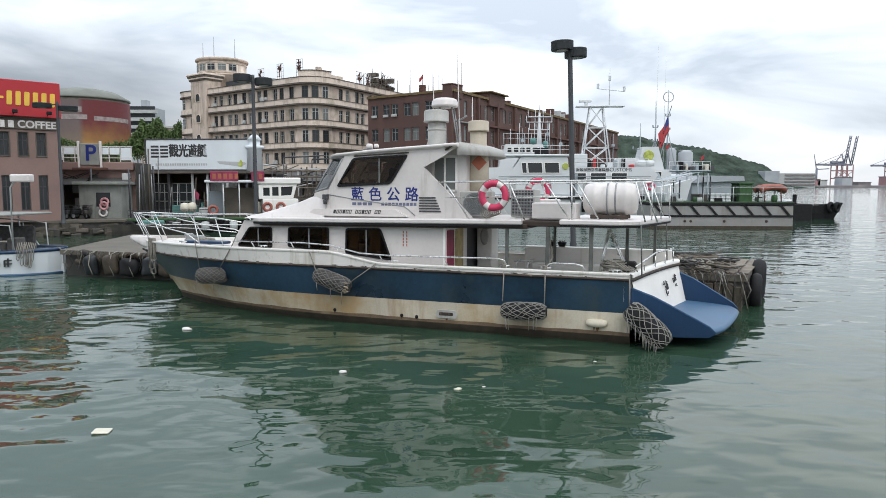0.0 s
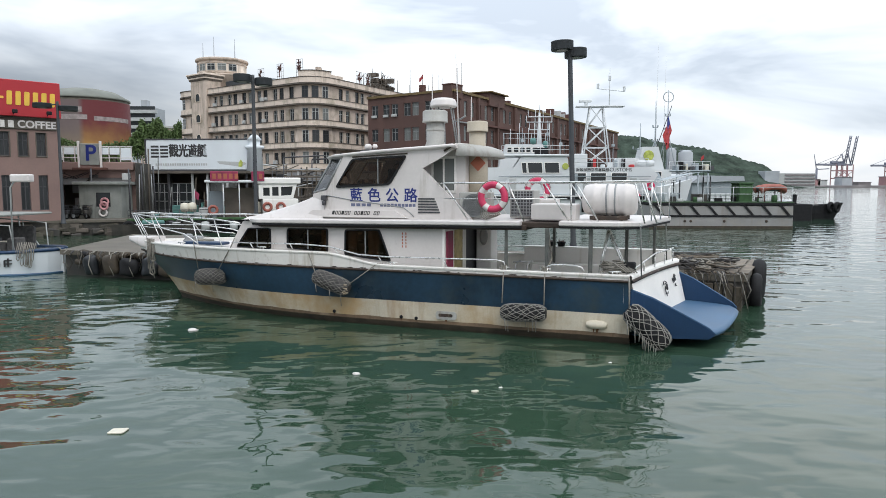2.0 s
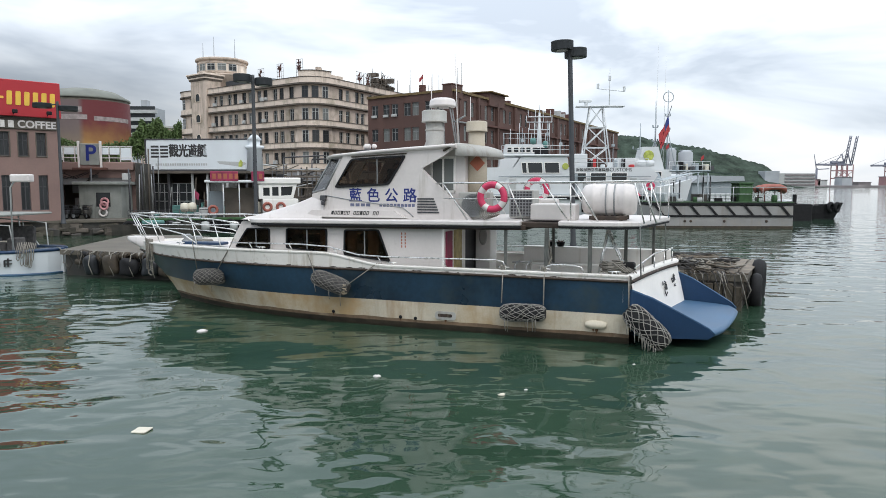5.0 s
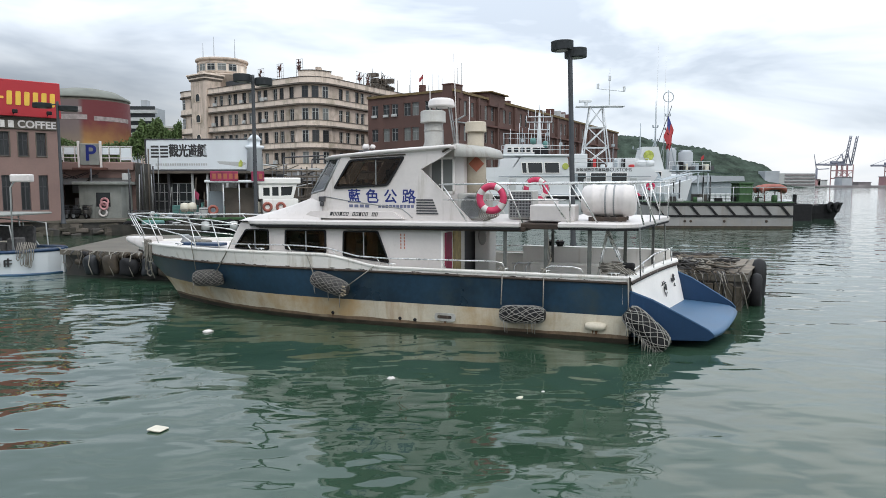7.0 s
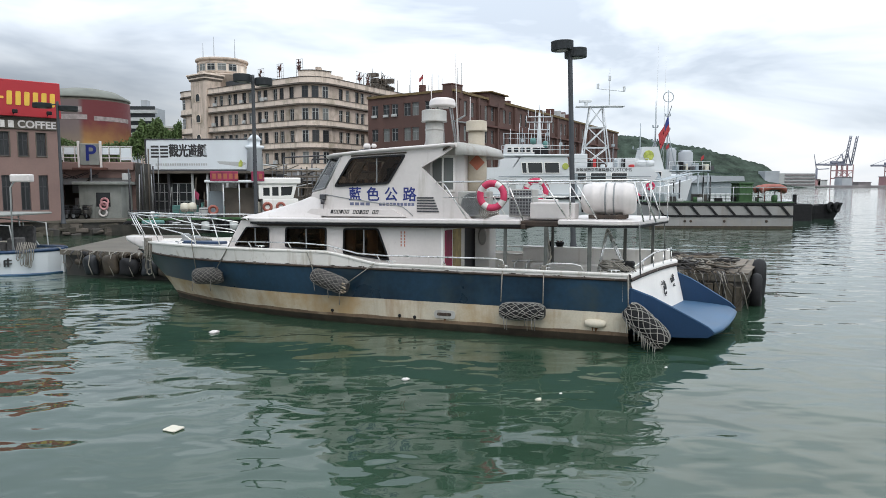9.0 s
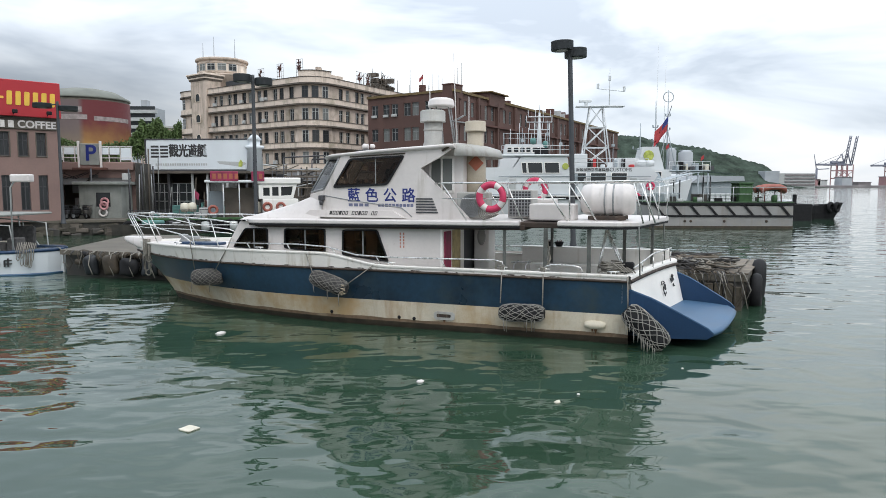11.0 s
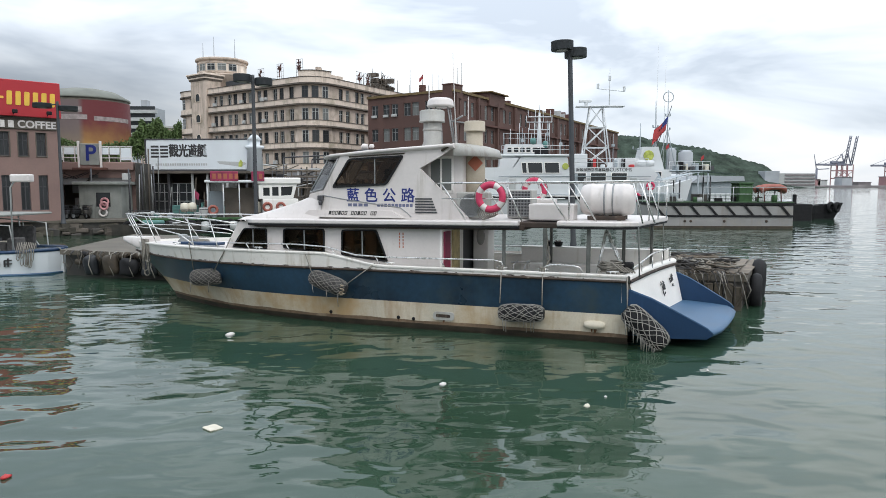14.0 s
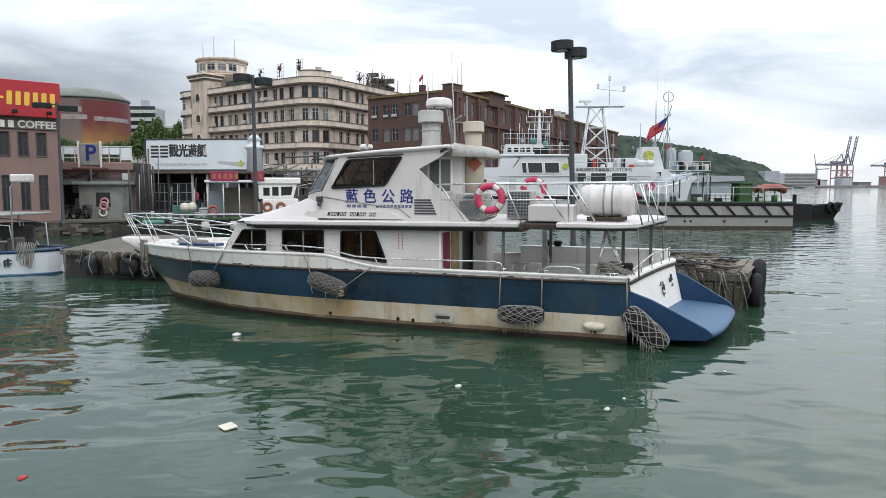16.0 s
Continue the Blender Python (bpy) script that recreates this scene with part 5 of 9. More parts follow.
pier = thing("pier", pose(0, 0, 0), "weathered concrete mooring pier hung with tyres", "pier", kind="structure")
bm = bmesh.new()
prism(bm, [(8.84, 19.9), (11.05, 23.9), (-5, 30.2), (-13.5, 35.6), (-16.6, 36.5), (-15.6, 27.9)], -1.2, 0.86)
part("pier_wall", bm, M_WETC, pier, "dark wet pier wall")
bm = bmesh.new()
prism(bm, [(8.95, 19.8), (11.2, 23.95), (-5, 30.35), (-13.5, 35.8), (-16.8, 36.7), (-15.75, 27.75)], 0.86, 1.05)
part("pier_deck", bm, M_CONC, pier, "pale concrete pier deck")
rnd = random.Random(3)
for i in range(15):
    # loose boards over the outer end
    x0 = 8.9 - i * 0.33
    bm = bmesh.new()
    m = Matrix.Translation((x0, 19.95 + i * 0.11, 1.055 + 0.004 * (i % 3))) @ pose(0, 0, 0, 0, 0, 61.5 + rnd.uniform(-1.5, 1.5))
    rbox(bm, 0.05, 4.35 + rnd.uniform(-0.3, 0.2), -0.14, 0.15, 0, 0.045, 0.008, 1, m)
    part("board", bm, M_PLANK, pier)
front = Vector((-24.44, 7.95, 0)).normalized()
for i in range(24):
    p = Vector((8.6, 19.78, 0)) + front * (i * 1.12 + rnd.uniform(-0.12, 0.12))
    if p.x < -15.4:
        break
    if p.x > 5 or p.x < -9.5:
        continue
    R = rnd.uniform(0.20, 0.29)
    tyre(pier, Matrix.Translation((p.x - 0.02, p.y - 0.10, 0.55 + rnd.uniform(-0.15, 0.15))) @ pose(0, 0, 0, rnd.uniform(-6, 6), rnd.uniform(0, 90), -18 + rnd.uniform(-8, 8)), R, R * 0.36)
for p, R in (((10.32, 22.0, 0.62), 0.5), ((9.75, 20.9, 0.4), 0.42), ((10.85, 23.0, 0.6), 0.42)):
    tyre(pier, Matrix.Translation(p) @ pose(0, 0, 0, 0, 20, 62), R, R * 0.4)
for i in range(60):
    # weed and line hanging down the town end of the wall
    bm = bmesh.new()
    p = Vector((-5.2, 24.2, 0)) + front * (i * 0.18)
    L = rnd.uniform(0.2, 0.75)
    tube(bm, [(p.x, p.y - 0.02, 1.06), (p.x + rnd.uniform(-0.1, 0.1), p.y - 0.14, 0.95), (p.x + rnd.uniform(-0.15, 0.15), p.y - 0.12, 0.95 - L * 0.6), (p.x + rnd.uniform(-0.2, 0.2), p.y - 0.1, 0.95 - L)], rnd.uniform(0.015, 0.045), 5, 0.012)
    part("hanging_weed", bm, (M_WEED, M_DARKNET, M_WEED, M_ROPE)[i % 4], pier)
for i in range(24):
    # dark sacks and lumps along the wall's lip
    bm = bmesh.new()
    p = Vector((-5.4, 24.28, 0)) + front * (i * 0.44 + rnd.uniform(-0.3, 0.3))
    w = rnd.uniform(0.14, 0.36)
    lathe(bm, [(w * 0.3, -0.14), (w * 0.9, -0.09), (w, 0.02), (w * 0.7, 0.13), (w * 0.15, 0.18)], 9, Matrix.Translation((p.x, p.y + rnd.uniform(-0.12, 0.25), rnd.choice((0.6, 0.78, 0.92)))) @ pose(0, 0, 0, rnd.uniform(-20, 20), rnd.uniform(-20, 20), rnd.uniform(-15, 15) - 18) @ Matrix.Diagonal((1.5, 0.7, 0.75, 1)))
    part("dark_sack", bm, (M_WEED, M_BLACK, M_WEED)[i % 3], pier)
for i in range(7):
    # bundles wrapped in black sheeting, hung as fenders
    bm = bmesh.new()
    p = Vector((-8.6, 25.26, 0)) + front * (i * 0.98 + rnd.uniform(-0.12, 0.12))
    w, hh = rnd.uniform(0.30, 0.46), rnd.uniform(0.62, 0.85)
    lathe(bm, [(0.05, 0.0), (w * 0.7, -0.03), (w * 0.95, -0.12), (w, -0.25), (w, -hh + 0.25), (w * 0.95, -hh + 0.12), (w * 0.7, -hh + 0.03), (0.05, -hh)], 16, Matrix.Translation((p.x, p.y - 0.05, 0.9 + rnd.uniform(-0.12, 0.1))) @ pose(0, 0, 0, rnd.uniform(-5, 5), rnd.uniform(-9, 9), -18 + rnd.uniform(-10, 10)) @ Matrix.Diagonal((1, 0.65, 1, 1)))
    for v in bm.verts:
        v.co += Vector((0.04 * math.sin(9 * v.co.z + i), 0.05 * math.sin(7 * v.co.x + 5 * v.co.z + i), 0.03 * math.sin(11 * v.co.x)))
    part("wrapped_bundle", bm, (M_SHEET, M_BLACK, M_WEED)[i % 3], pier)
    bm = bmesh.new()
    tube(bm, [(p.x + 0.2, p.y + 0.15, 1.08), (p.x + 0.15, p.y - 0.3, 1.0), (p.x + 0.1, p.y - 0.36, 0.55), (p.x + 0.25, p.y - 0.36, 0.15)], 0.022, 5)
    part("hanging_rope", bm, M_ROPE, pier)
for i in range(5):
    bm = bmesh.new()
    a = Vector((8.7 - i * 0.5, 19.72 + i * 0.16, 0))
    tube(bm, [(a.x, a.y + 0.3, 1.12), (a.x, a.y - 0.02, 1.08), (a.x + 0.1, a.y - 0.1, 0.6), (a.x + 0.2, a.y - 0.16, 0.1)], 0.016, 6)
    part("hanging_rope", bm, M_ROPE, pier)

M_PILING = mat("wet_fender_timber", (0.085, 0.070, 0.050), 0.75, var=0.45, scale=3.0, bump=0.5, bscale=18, stain=(0.035, 0.038, 0.022), amount=0.6, streak=5.0)
rnd2 = random.Random(41)
for i in range(16):
    # upright fender timbers against the outer end of the wall
    p = Vector((8.82, 19.85, 0)) + front * (i * 0.27 + 0.1)
    m = Matrix.Translation((p.x, p.y, 0)) @ pose(0, 0, 0, 0, rnd2.uniform(-1.5, 1.5), -18)
    bm = bmesh.new()
    rbox(bm, -0.115, 0.115, -0.10 - rnd2.uniform(0, 0.05), 0.02, -0.6, 0.84 + rnd2.uniform(-0.16, 0.01), 0.015, 1, m)
    part("fender_timber", bm, M_PILING, pier)
for i in range(46):
    # torn net ends and weed trailing over the lip
    p = Vector((8.9, 19.66, 0)) + front * rnd2.uniform(0, 3.2)
    L = rnd2.uniform(0.25, 0.95)
    bm = bmesh.new()
    tube(bm, [(p.x, p.y + 0.25, 1.13), (p.x + rnd2.uniform(-0.1, 0.1), p.y - 0.04, 1.07), (p.x + rnd2.uniform(-0.14, 0.14), p.y - 0.10, 1.0 - L * 0.5), (p.x + rnd2.uniform(-0.2, 0.2), p.y - 0.09, 1.0 - L)], rnd2.uniform(0.008, 0.026), 5, 0.008)
    part("net_strand", bm, (M_DARKNET, M_ROPE, M_WEED)[i % 3], pier)

# net heap and lines on the pier's outer end
heap = thing("rope_heap", pose(0, 0, 0), "tangled heap of brown rope and netting on the pier", "rope")
for j in range(46):
    bm = bmesh.new()
    cx, cy = 7.7 + rnd.uniform(-0.6, 1.2), 20.7 + rnd.uniform(-0.5, 0.9)
    r, a0 = rnd.uniform(0.15, 0.5), rnd.uniform(0, 6)
    tube(bm, [(cx + r * math.cos(a0 + k * 0.8) * rnd.uniform(0.7, 1.2), cy + r * 0.7 * math.sin(a0 + k * 0.8), 1.12 + 0.006 * j + rnd.uniform(0, 0.10)) for k in range(9)], rnd.uniform(0.016, 0.03), 5)
    part("rope_coil", bm, (M_ROPE, M_DARKNET, M_PLANK, M_DARKNET)[j % 4], heap)
heap2 = thing("driftwood_pile", pose(0, 0, 0), "pile of dark sticks and line on the pier", "driftwood")
for j in range(34):
    bm = bmesh.new()
    cx, cy = 7.6 + rnd.uniform(-1.2, 1.8), 23.9 + rnd.uniform(-0.5, 0.4)
    a = rnd.uniform(-0.6, 0.6)
    L = rnd.uniform(0.4, 1.2)
    tube(bm, [(cx - L * math.cos(a), cy - 0.3 * L * math.sin(a), 1.12 + rnd.uniform(0, 0.1)), (cx, cy, 1.15 + rnd.uniform(0, 0.14)), (cx + L * math.cos(a), cy + 0.2, 1.12 + rnd.uniform(0, 0.25))], rnd.uniform(0.02, 0.045), 5, 0.012)
    part("stick", bm, M_DARKNET if j % 2 else M_PLANK, heap2)

# stone quay along the town side
quay = thing("quay", pose(0, 0, 0), "grey stone harbour quay", "quay", kind="structure")
bm = bmesh.new()
prism(bm, [(-120, 40), (-36, 47), (-24, 51), (-12, 59), (0, 66), (14, 78), (60, 150), (60, 260), (-120, 260)], -1.5, 0.95)
part("quay_wall", bm, M_WETC, quay)
bm = bmesh.new()
prism(bm, [(-120.1, 39.8), (-36, 46.8), (-24, 50.8), (-11.9, 58.8), (0.1, 65.8), (14.2, 77.8), (60.3, 149.8), (60, 260), (-120, 260)], 0.95, 1.12)
part("quay_top", bm, M_CONC, quay)
rnd2 = random.Random(44)
for i in range(70):
    # rough stones at the foot of the wall below the kiosk
    bm = bmesh.new()
    u = rnd2.uniform(0, 1)
    p = Vector((-37, 46.4, 0)).lerp(Vector((-22.5, 51.4, 0)), u)
    w, hh = rnd2.uniform(0.2, 0.5), rnd2.uniform(0.12, 0.3)
    z = rnd2.uniform(-0.05, 0.75)
    rbox(bm, -w, w, -0.25, 0.5, -hh, hh, 0.08, 1, Matrix.Translation((p.x, p.y + 0.1 + z * 0.2, z)) @ pose(0, 0, 0, rnd2.uniform(-8, 8), rnd2.uniform(-10, 10), 19 + rnd2.uniform(-12, 12)))
    part("stone", bm, (M_STONE, M_WETC, M_STONE, M_LEDGE)[i % 4], quay)


def twin_lamp(x, y, z0, top, turn, heads, w=0.72, r=0.085, lean=0.0):
    """A dark post with two box lanterns, one on each side."""
    th = thing("street_lamp", pose(x, y, z0, 0, lean, turn), "dark twin-headed lamp post on the waterside", "street lamp", "lamp posts")
    H = top - z0
    bm = bmesh.new()
    lathe(bm, [(r * 1.9, 0), (r * 1.9, 0.05), (r * 1.35, 0.12), (r * 1.25, 0.6), (r, 0.7), (r * 0.85, H - 0.1), (r * 0.85, H)], 16)
    part("post", bm, M_POST, th)
    for dx, dy, dz in heads:
        bm = bmesh.new()
        tube(bm, [(0, 0, H - 0.12 + dz * 0.2), (dx, dy, H + dz - 0.05)], 0.045, 8)
        arm = part("arm", bm, M_POST, th)
        bm = bmesh.new()
        lathe(bm, [(0.30 * w, -0.15), (0.49 * w, -0.16), (0.5 * w, -0.15), (0.5 * w, 0.11), (0.51 * w, 0.12), (0.5 * w, 0.14), (0.1, 0.15)], 24, pose(dx, dy, H + dz))
        hd = part("lantern", bm, M_POST, th, "flat dark drum lantern")
        bm = bmesh.new()
        lathe(bm, [(0.27 * w, -0.175), (0.28 * w, -0.16)], 20, pose(dx, dy, H + dz))
        part("diffuser", bm, M_PALE, hd)
    return th


twin_lamp(4.57, 23.6, 1.05, 8.55, 0, ((-0.26, 0, -0.12), (0.23, 0.2, -0.34)), 0.76, 0.095, -2.0)
twin_lamp(-7.98, 29.0, 1.05, 8.30, 0, ((-0.45, 0.0, -0.12), (0.40, 0.2, -0.25)), 0.72)
twin_lamp(-25.48, 45.5, 1.12, 9.20, 0, ((-1.0, 0, -0.25), (0.56, 0.3, -0.42)), 1.15, 0.10)


# ---- facades ----
def window_set(w, h, frame_mat, glass_mat_, bars=1):
    """Shared meshes of a window: a frame and its pane, in x, z with the foot at 0, face towards +y."""
    bm = bmesh.new()
    t = 0.07
    for x0, x1, z0, z1 in ((-w / 2, w / 2, 0, t), (-w / 2, w / 2, h - t, h), (-w / 2, -w / 2 + t, t, h - t), (w / 2 - t, w / 2, t, h - t), (-t / 2, t / 2, t, h - t), (-w / 2 + t, w / 2 - t, h * 0.66, h * 0.66 + t * 0.8)):
        box(bm, x0, x1, -0.04, 0.04, z0, z1)
    fm = mesh_of(bm, "window", frame_mat)
    bm = bmesh.new()
    box(bm, -w / 2 + 0.02, w / 2 - 0.02, -0.02, 0.0, 0.02, h - 0.02)
    return fm, mesh_of(bm, "pane", glass_mat_)


def put_window(sets, parent, m, k=0):
    fm, gm = sets[k % len(sets)]
    f = new("window", fm)
    f.parent = parent
    f.matrix_local = m
    g = new("pane", gm)
    g.parent = f
    return f


def wall_run(bm, m, L, storeys, xs, w, thick=0.4):
    """A straight wall with real openings. storeys: (foot, sill, head, top); xs: window centres."""
    for z0, s, hd, z1 in storeys:
        box(bm, 0, L, -thick, 0, z0, s, m)
        box(bm, 0, L, -thick, 0, hd, z1, m)
        edges = [0] + [v for x in sorted(xs) for v in (x - w / 2, x + w / 2)] + [L]
        for a, b in zip(edges[::2], edges[1::2]):
            if b - a > 0.01:
                box(bm, a, b, -thick, 0, s, hd, m)


def band(bm, path, z0, z1, d):
    """A ledge of depth d along a plan path (outside to the right of travel reversed)."""
    n = len(path)
    ins, outs = [], []
    for i, p in enumerate(path):
        a, b = Vector(path[max(i - 1, 0)]), Vector(path[min(i + 1, n - 1)])
        t = (b - a).normalized()
        nrm = Vector((-t.y, t.x))
        ins.append(Vector(p) - nrm * 0.1)
        outs.append(Vector(p) + nrm * d)
    rows = [[Vector((q.x, q.y, z)) for q, z in ((ins[i], z0), (outs[i], z0), (outs[i], z1), (ins[i], z1))] for i in range(n)]
    vs = grid_faces(bm, rows, smooth=False, close=True)
    bm.faces.new(vs[0])
    bm.faces.new(vs[-1][::-1])
    bmesh.ops.recalc_face_normals(bm, faces=bm.faces[:])


def cream_building():
    C, LA, RA = Vector((-20.44, 110.0)), radians(143.6), radians(61.1)
    L, R = Vector((math.cos(LA), math.sin(LA))), Vector((math.cos(RA), math.sin(RA)))
    th = thing("office_building", pose(0, 0, 0), "old six-storey cream stucco building with rounded corner", "building")
    # plan path from the right end over the rounded corner to the left end
    arc = []
    a, b = C + R * 5.2, C + L * 4.6
    for i in range(9):
        t = i / 8
        arc.append(a * (1 - t) ** 2 + C * 2 * t * (1 - t) + b * t * t)
    path = [C + R * 40, C + R * 20] + arc + [C + L * 15, C + L * 29]
    levels = (2.7, 6.2, 9.7, 13.25, 16.8, 20.1)
    st = [(z0, z0 + 1.0, z0 + 2.95, z1) for z0, z1 in zip((-0.5 + 3.2,) + levels[1:], levels[1:])]
    sets = [window_set(1.1, 1.95, M_PALE, M_WIN), window_set(1.1, 1.95, M_PALE, M_WINL), window_set(1.1, 1.95, M_DGREY, M_WIN)]
    rnd = random.Random(11)
    # left wing
    mL = pose(b.x, b.y, 0, 0, 0, 143.6)
    xsL = [1.0 + 2.05 * i + (0.35 if i % 2 else -0.05) for i in range(12)]
    bm = bmesh.new()
    wall_run(bm, mL, 24.5, st, xsL, 1.1)
    mR = pose((C + R * 40).x, (C + R * 40).y, 0, 0, 0, 241.1)
    xsR = [33.2, 31.3, 28.6, 27.0, 24.6, 23.0, 20.4, 18.6, 16, 14, 11.5, 9, 6, 3]
    wall_run(bm, mR, 34.8, st, xsR, 1.1)
    # rounded corner
    rows = [[Vector((p.x, p.y, 2.7)), Vector((p.x, p.y, 21.0))] for p in arc]
    grid_faces(bm, rows)
    prism(bm, [(C + R * 40)[:], (C + R * 5)[:], (C + R * 1.6 + L * 1.4 + Vector((0, 1.5)))[:], (C + L * 5)[:], (C + L * 29)[:], (C + L * 29 + R * 12)[:], (C + R * 40 + L * 12)[:]], 20.1, 20.4)
    part("wall", bm, M_STUCCO, th, "stained cream stucco wall")
    # solid core; its dark colour stands in for unlit rooms
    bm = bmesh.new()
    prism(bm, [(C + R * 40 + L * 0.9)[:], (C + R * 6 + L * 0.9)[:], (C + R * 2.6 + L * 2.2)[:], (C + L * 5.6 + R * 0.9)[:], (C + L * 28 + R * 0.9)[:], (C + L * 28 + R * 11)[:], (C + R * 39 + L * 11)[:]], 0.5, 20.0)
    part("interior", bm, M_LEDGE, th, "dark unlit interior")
    for z in levels[1:]:
        top = z + (0.95 if z < 20 else 1.0)
        bm = bmesh.new()
        band(bm, path, z + 0.12, top, 0.5)
        part("balcony_band", bm, M_BAND, th, "pale projecting balcony band")
        # the ledge's dark colour draws the shadow line below each band
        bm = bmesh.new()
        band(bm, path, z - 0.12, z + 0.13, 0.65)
        part("ledge", bm, M_LEDGE, th, "dark ledge, shadow line put into its colour")
        bm = bmesh.new()
        band(bm, path, top, top + 0.09, 0.58)
        part("coping", bm, M_LEDGE, th)
    k = 0
    for z0, s, hd, z1 in st:
        for x in xsL:
            put_window(sets, th, mL @ pose(x, -0.22, s), rnd.choice((0, 2, 2, 0, 1)))
        for x in xsR:
            put_window(sets, th, mR @ pose(x, -0.22, s), rnd.choice((0, 2, 2, 0, 1)))
        for i in (2, 4, 6):
            p, t = arc[i], (arc[i + 1] - arc[i - 1])
            put_window(sets, th, pose(p.x, p.y, s, 0, 0, math.degrees(math.atan2(t.y, t.x))) @ pose(0, 0.03, 0), rnd.choice((0, 2, 2, 0, 1)))
    # air conditioner boxes on the ledges
    for i in range(9):
        bm = bmesh.new()
        z = rnd.choice(levels[1:5])
        rbox(bm, -0.4, 0.4, 0.55, 0.95, 0, 0.6, 0.04, 1, mL @ pose(rnd.uniform(2, 23), 0.1, z + 1.0))
        part("air_conditioner", bm, M_PALE, th)
    for i in range(14):
        bm = bmesh.new()
        z = rnd.choice(levels[1:5])
        rbox(bm, -0.4, 0.4, 0.02, 0.42, 0, 0.55, 0.04, 1, (mL if i % 2 else mR) @ pose(rnd.uniform(2, 23) if i % 2 else rnd.uniform(6, 33), 0.0, z + 1.15))
        part("air_conditioner", bm, M_PALE, th)
    # stair tower with round windows
    p0 = C + L * 29
    mT = pose(p0.x, p0.y, 0, 0, 0, 143.6)
    bm = bmesh.new()
    rbox(bm, -1.4, 3.4, -7, 0.9, 2, 23.1, 0.25, 2, mT)
    tw = part("stair_tower", bm, M_STUCCO, th, "cream stair tower with round windows")
    for i in range(4):
        bm = bmesh.new()
        rbox(bm, -1.55 - 0.12 * i, 3.55 + 0.12 * i, -7, 1.05 + 0.12 * i, 22.75 + 0.32 * i, 23.05 + 0.32 * i, 0.05, 1, mT)
        part("tower_cornice", bm, M_BAND if i % 2 else M_LEDGE, tw)
    arch = [(-0.62, -0.65), (0.62, -0.65), (0.62, 0.1)] + [(0.62 * math.cos(q * 0.314), 0.1 + 0.62 * math.sin(q * 0.314)) for q in range(1, 10)] + [(-0.62, 0.1)]
    for z in (8.7, 12.3, 15.9, 19.7):
        bm = bmesh.new()
        plate(bm, [(px * 1.2, pz * 1.18) for px, pz in arch], [arch], 0.10, mT @ pose(1.1, 0.9, z))
        rw = part("arched_window", bm, M_BAND, tw)
        bm = bmesh.new()
        plate(bm, arch, (), 0.03, mT @ pose(1.1, 0.91, z))
        pn = part("pane", bm, M_WIN, rw)
    # rounded end wing
    nrm = Vector((-L.y, L.x))
    endp = [C + L * q + nrm * 0.3 for q in (31.5, 32.6, 33.8, 35.0)]
    for i in range(1, 10):
        a_ = math.pi / 2 * i / 9
        endp.append(C + L * (35.0 + 3.0 * math.sin(a_)) + nrm * (0.3 - 3.0 * (1 - math.cos(a_))))
    bm = bmesh.new()
    grid_faces(bm, [[Vector((p.x, p.y, 2)), Vector((p.x, p.y, 21.0))] for p in endp], smooth=False)
    part("end_wing", bm, M_STUCCO, th)
    for z in levels[1:]:
        bm = bmesh.new()
        band(bm, endp, z + 0.12, z + 1.05, 0.35)
        part("balcony_band", bm, M_BAND, th)
        bm = bmesh.new()
        band(bm, endp, z - 0.10, z + 0.12, 0.5)
        part("ledge", bm, M_LEDGE, th)
    for z0, sl, hd, z1 in st:
        for i in (1, 4):
            p, t = endp[i], (endp[i + 1] - endp[i - 1])
            put_window(sets, th, pose(p.x, p.y, sl, 0, 0, math.degrees(math.atan2(t.y, t.x))) @ pose(0, 0.05, 0), 2 if i == 1 else 0)
    bm = bmesh.new()
    band(bm, endp, 21.15, 21.3, 0.45)
    part("end_cornice", bm, M_LEDGE, th)
    # raised parapet over the rounded corner, with a small chimney
    bm = bmesh.new()
    band(bm, arc[1:8], 21.15, 22.1, 0.40)
    part("raised_parapet", bm, M_BAND, th)
    bm = bmesh.new()
    band(bm, arc[1:8], 22.1, 22.22, 0.52)
    part("coping", bm, M_LEDGE, th)
    bm = bmesh.new()
    rbox(bm, -20.9, -20.0, 113.2, 114.4, 21.8, 23.0, 0.05, 1)
    part("chimney", bm, M_STUCCO, th)
    # round lookout on the roof
    c = Vector((-42.45, 133.1))
    bm = bmesh.new()
    lathe(bm, [(4.5, 20), (4.5, 26.9)], 40, pose(c.x, c.y, 0))
    lk = part("lookout", bm, M_BAND, th, "round cream roof lookout")
    bm = bmesh.new()
    lathe(bm, [(4.5, 24.6), (4.62, 24.65), (4.62, 24.85), (4.5, 24.9)], 40, pose(c.x, c.y, 0))
    lathe(bm, [(4.5, 26.3), (4.6, 26.34), (4.6, 26.5), (4.5, 26.54)], 40, pose(c.x, c.y, 0))
    part("string_course", bm, M_STUCCO, lk)
    bm = bmesh.new()
    lathe(bm, [(4.4, 26.9), (4.85, 26.95), (4.9, 27.3), (4.8, 27.4), (0.5, 27.5)], 40, pose(c.x, c.y, 0))
    part("lookout_roof", bm, M_STUCCO, lk)
    bm = bmesh.new()
    lathe(bm, [(4.9, 20), (4.9, 24.1), (5.05, 24.15), (5.05, 24.35), (4.4, 24.4)], 40, pose(c.x + 0.4, c.y, 0))
    part("lookout_terrace", bm, M_STUCCO, th)
    wide = [window_set(1.55, 1.25, M_PALE, M_WINL), window_set(1.55, 1.25, M_PALE, M_WIN)]
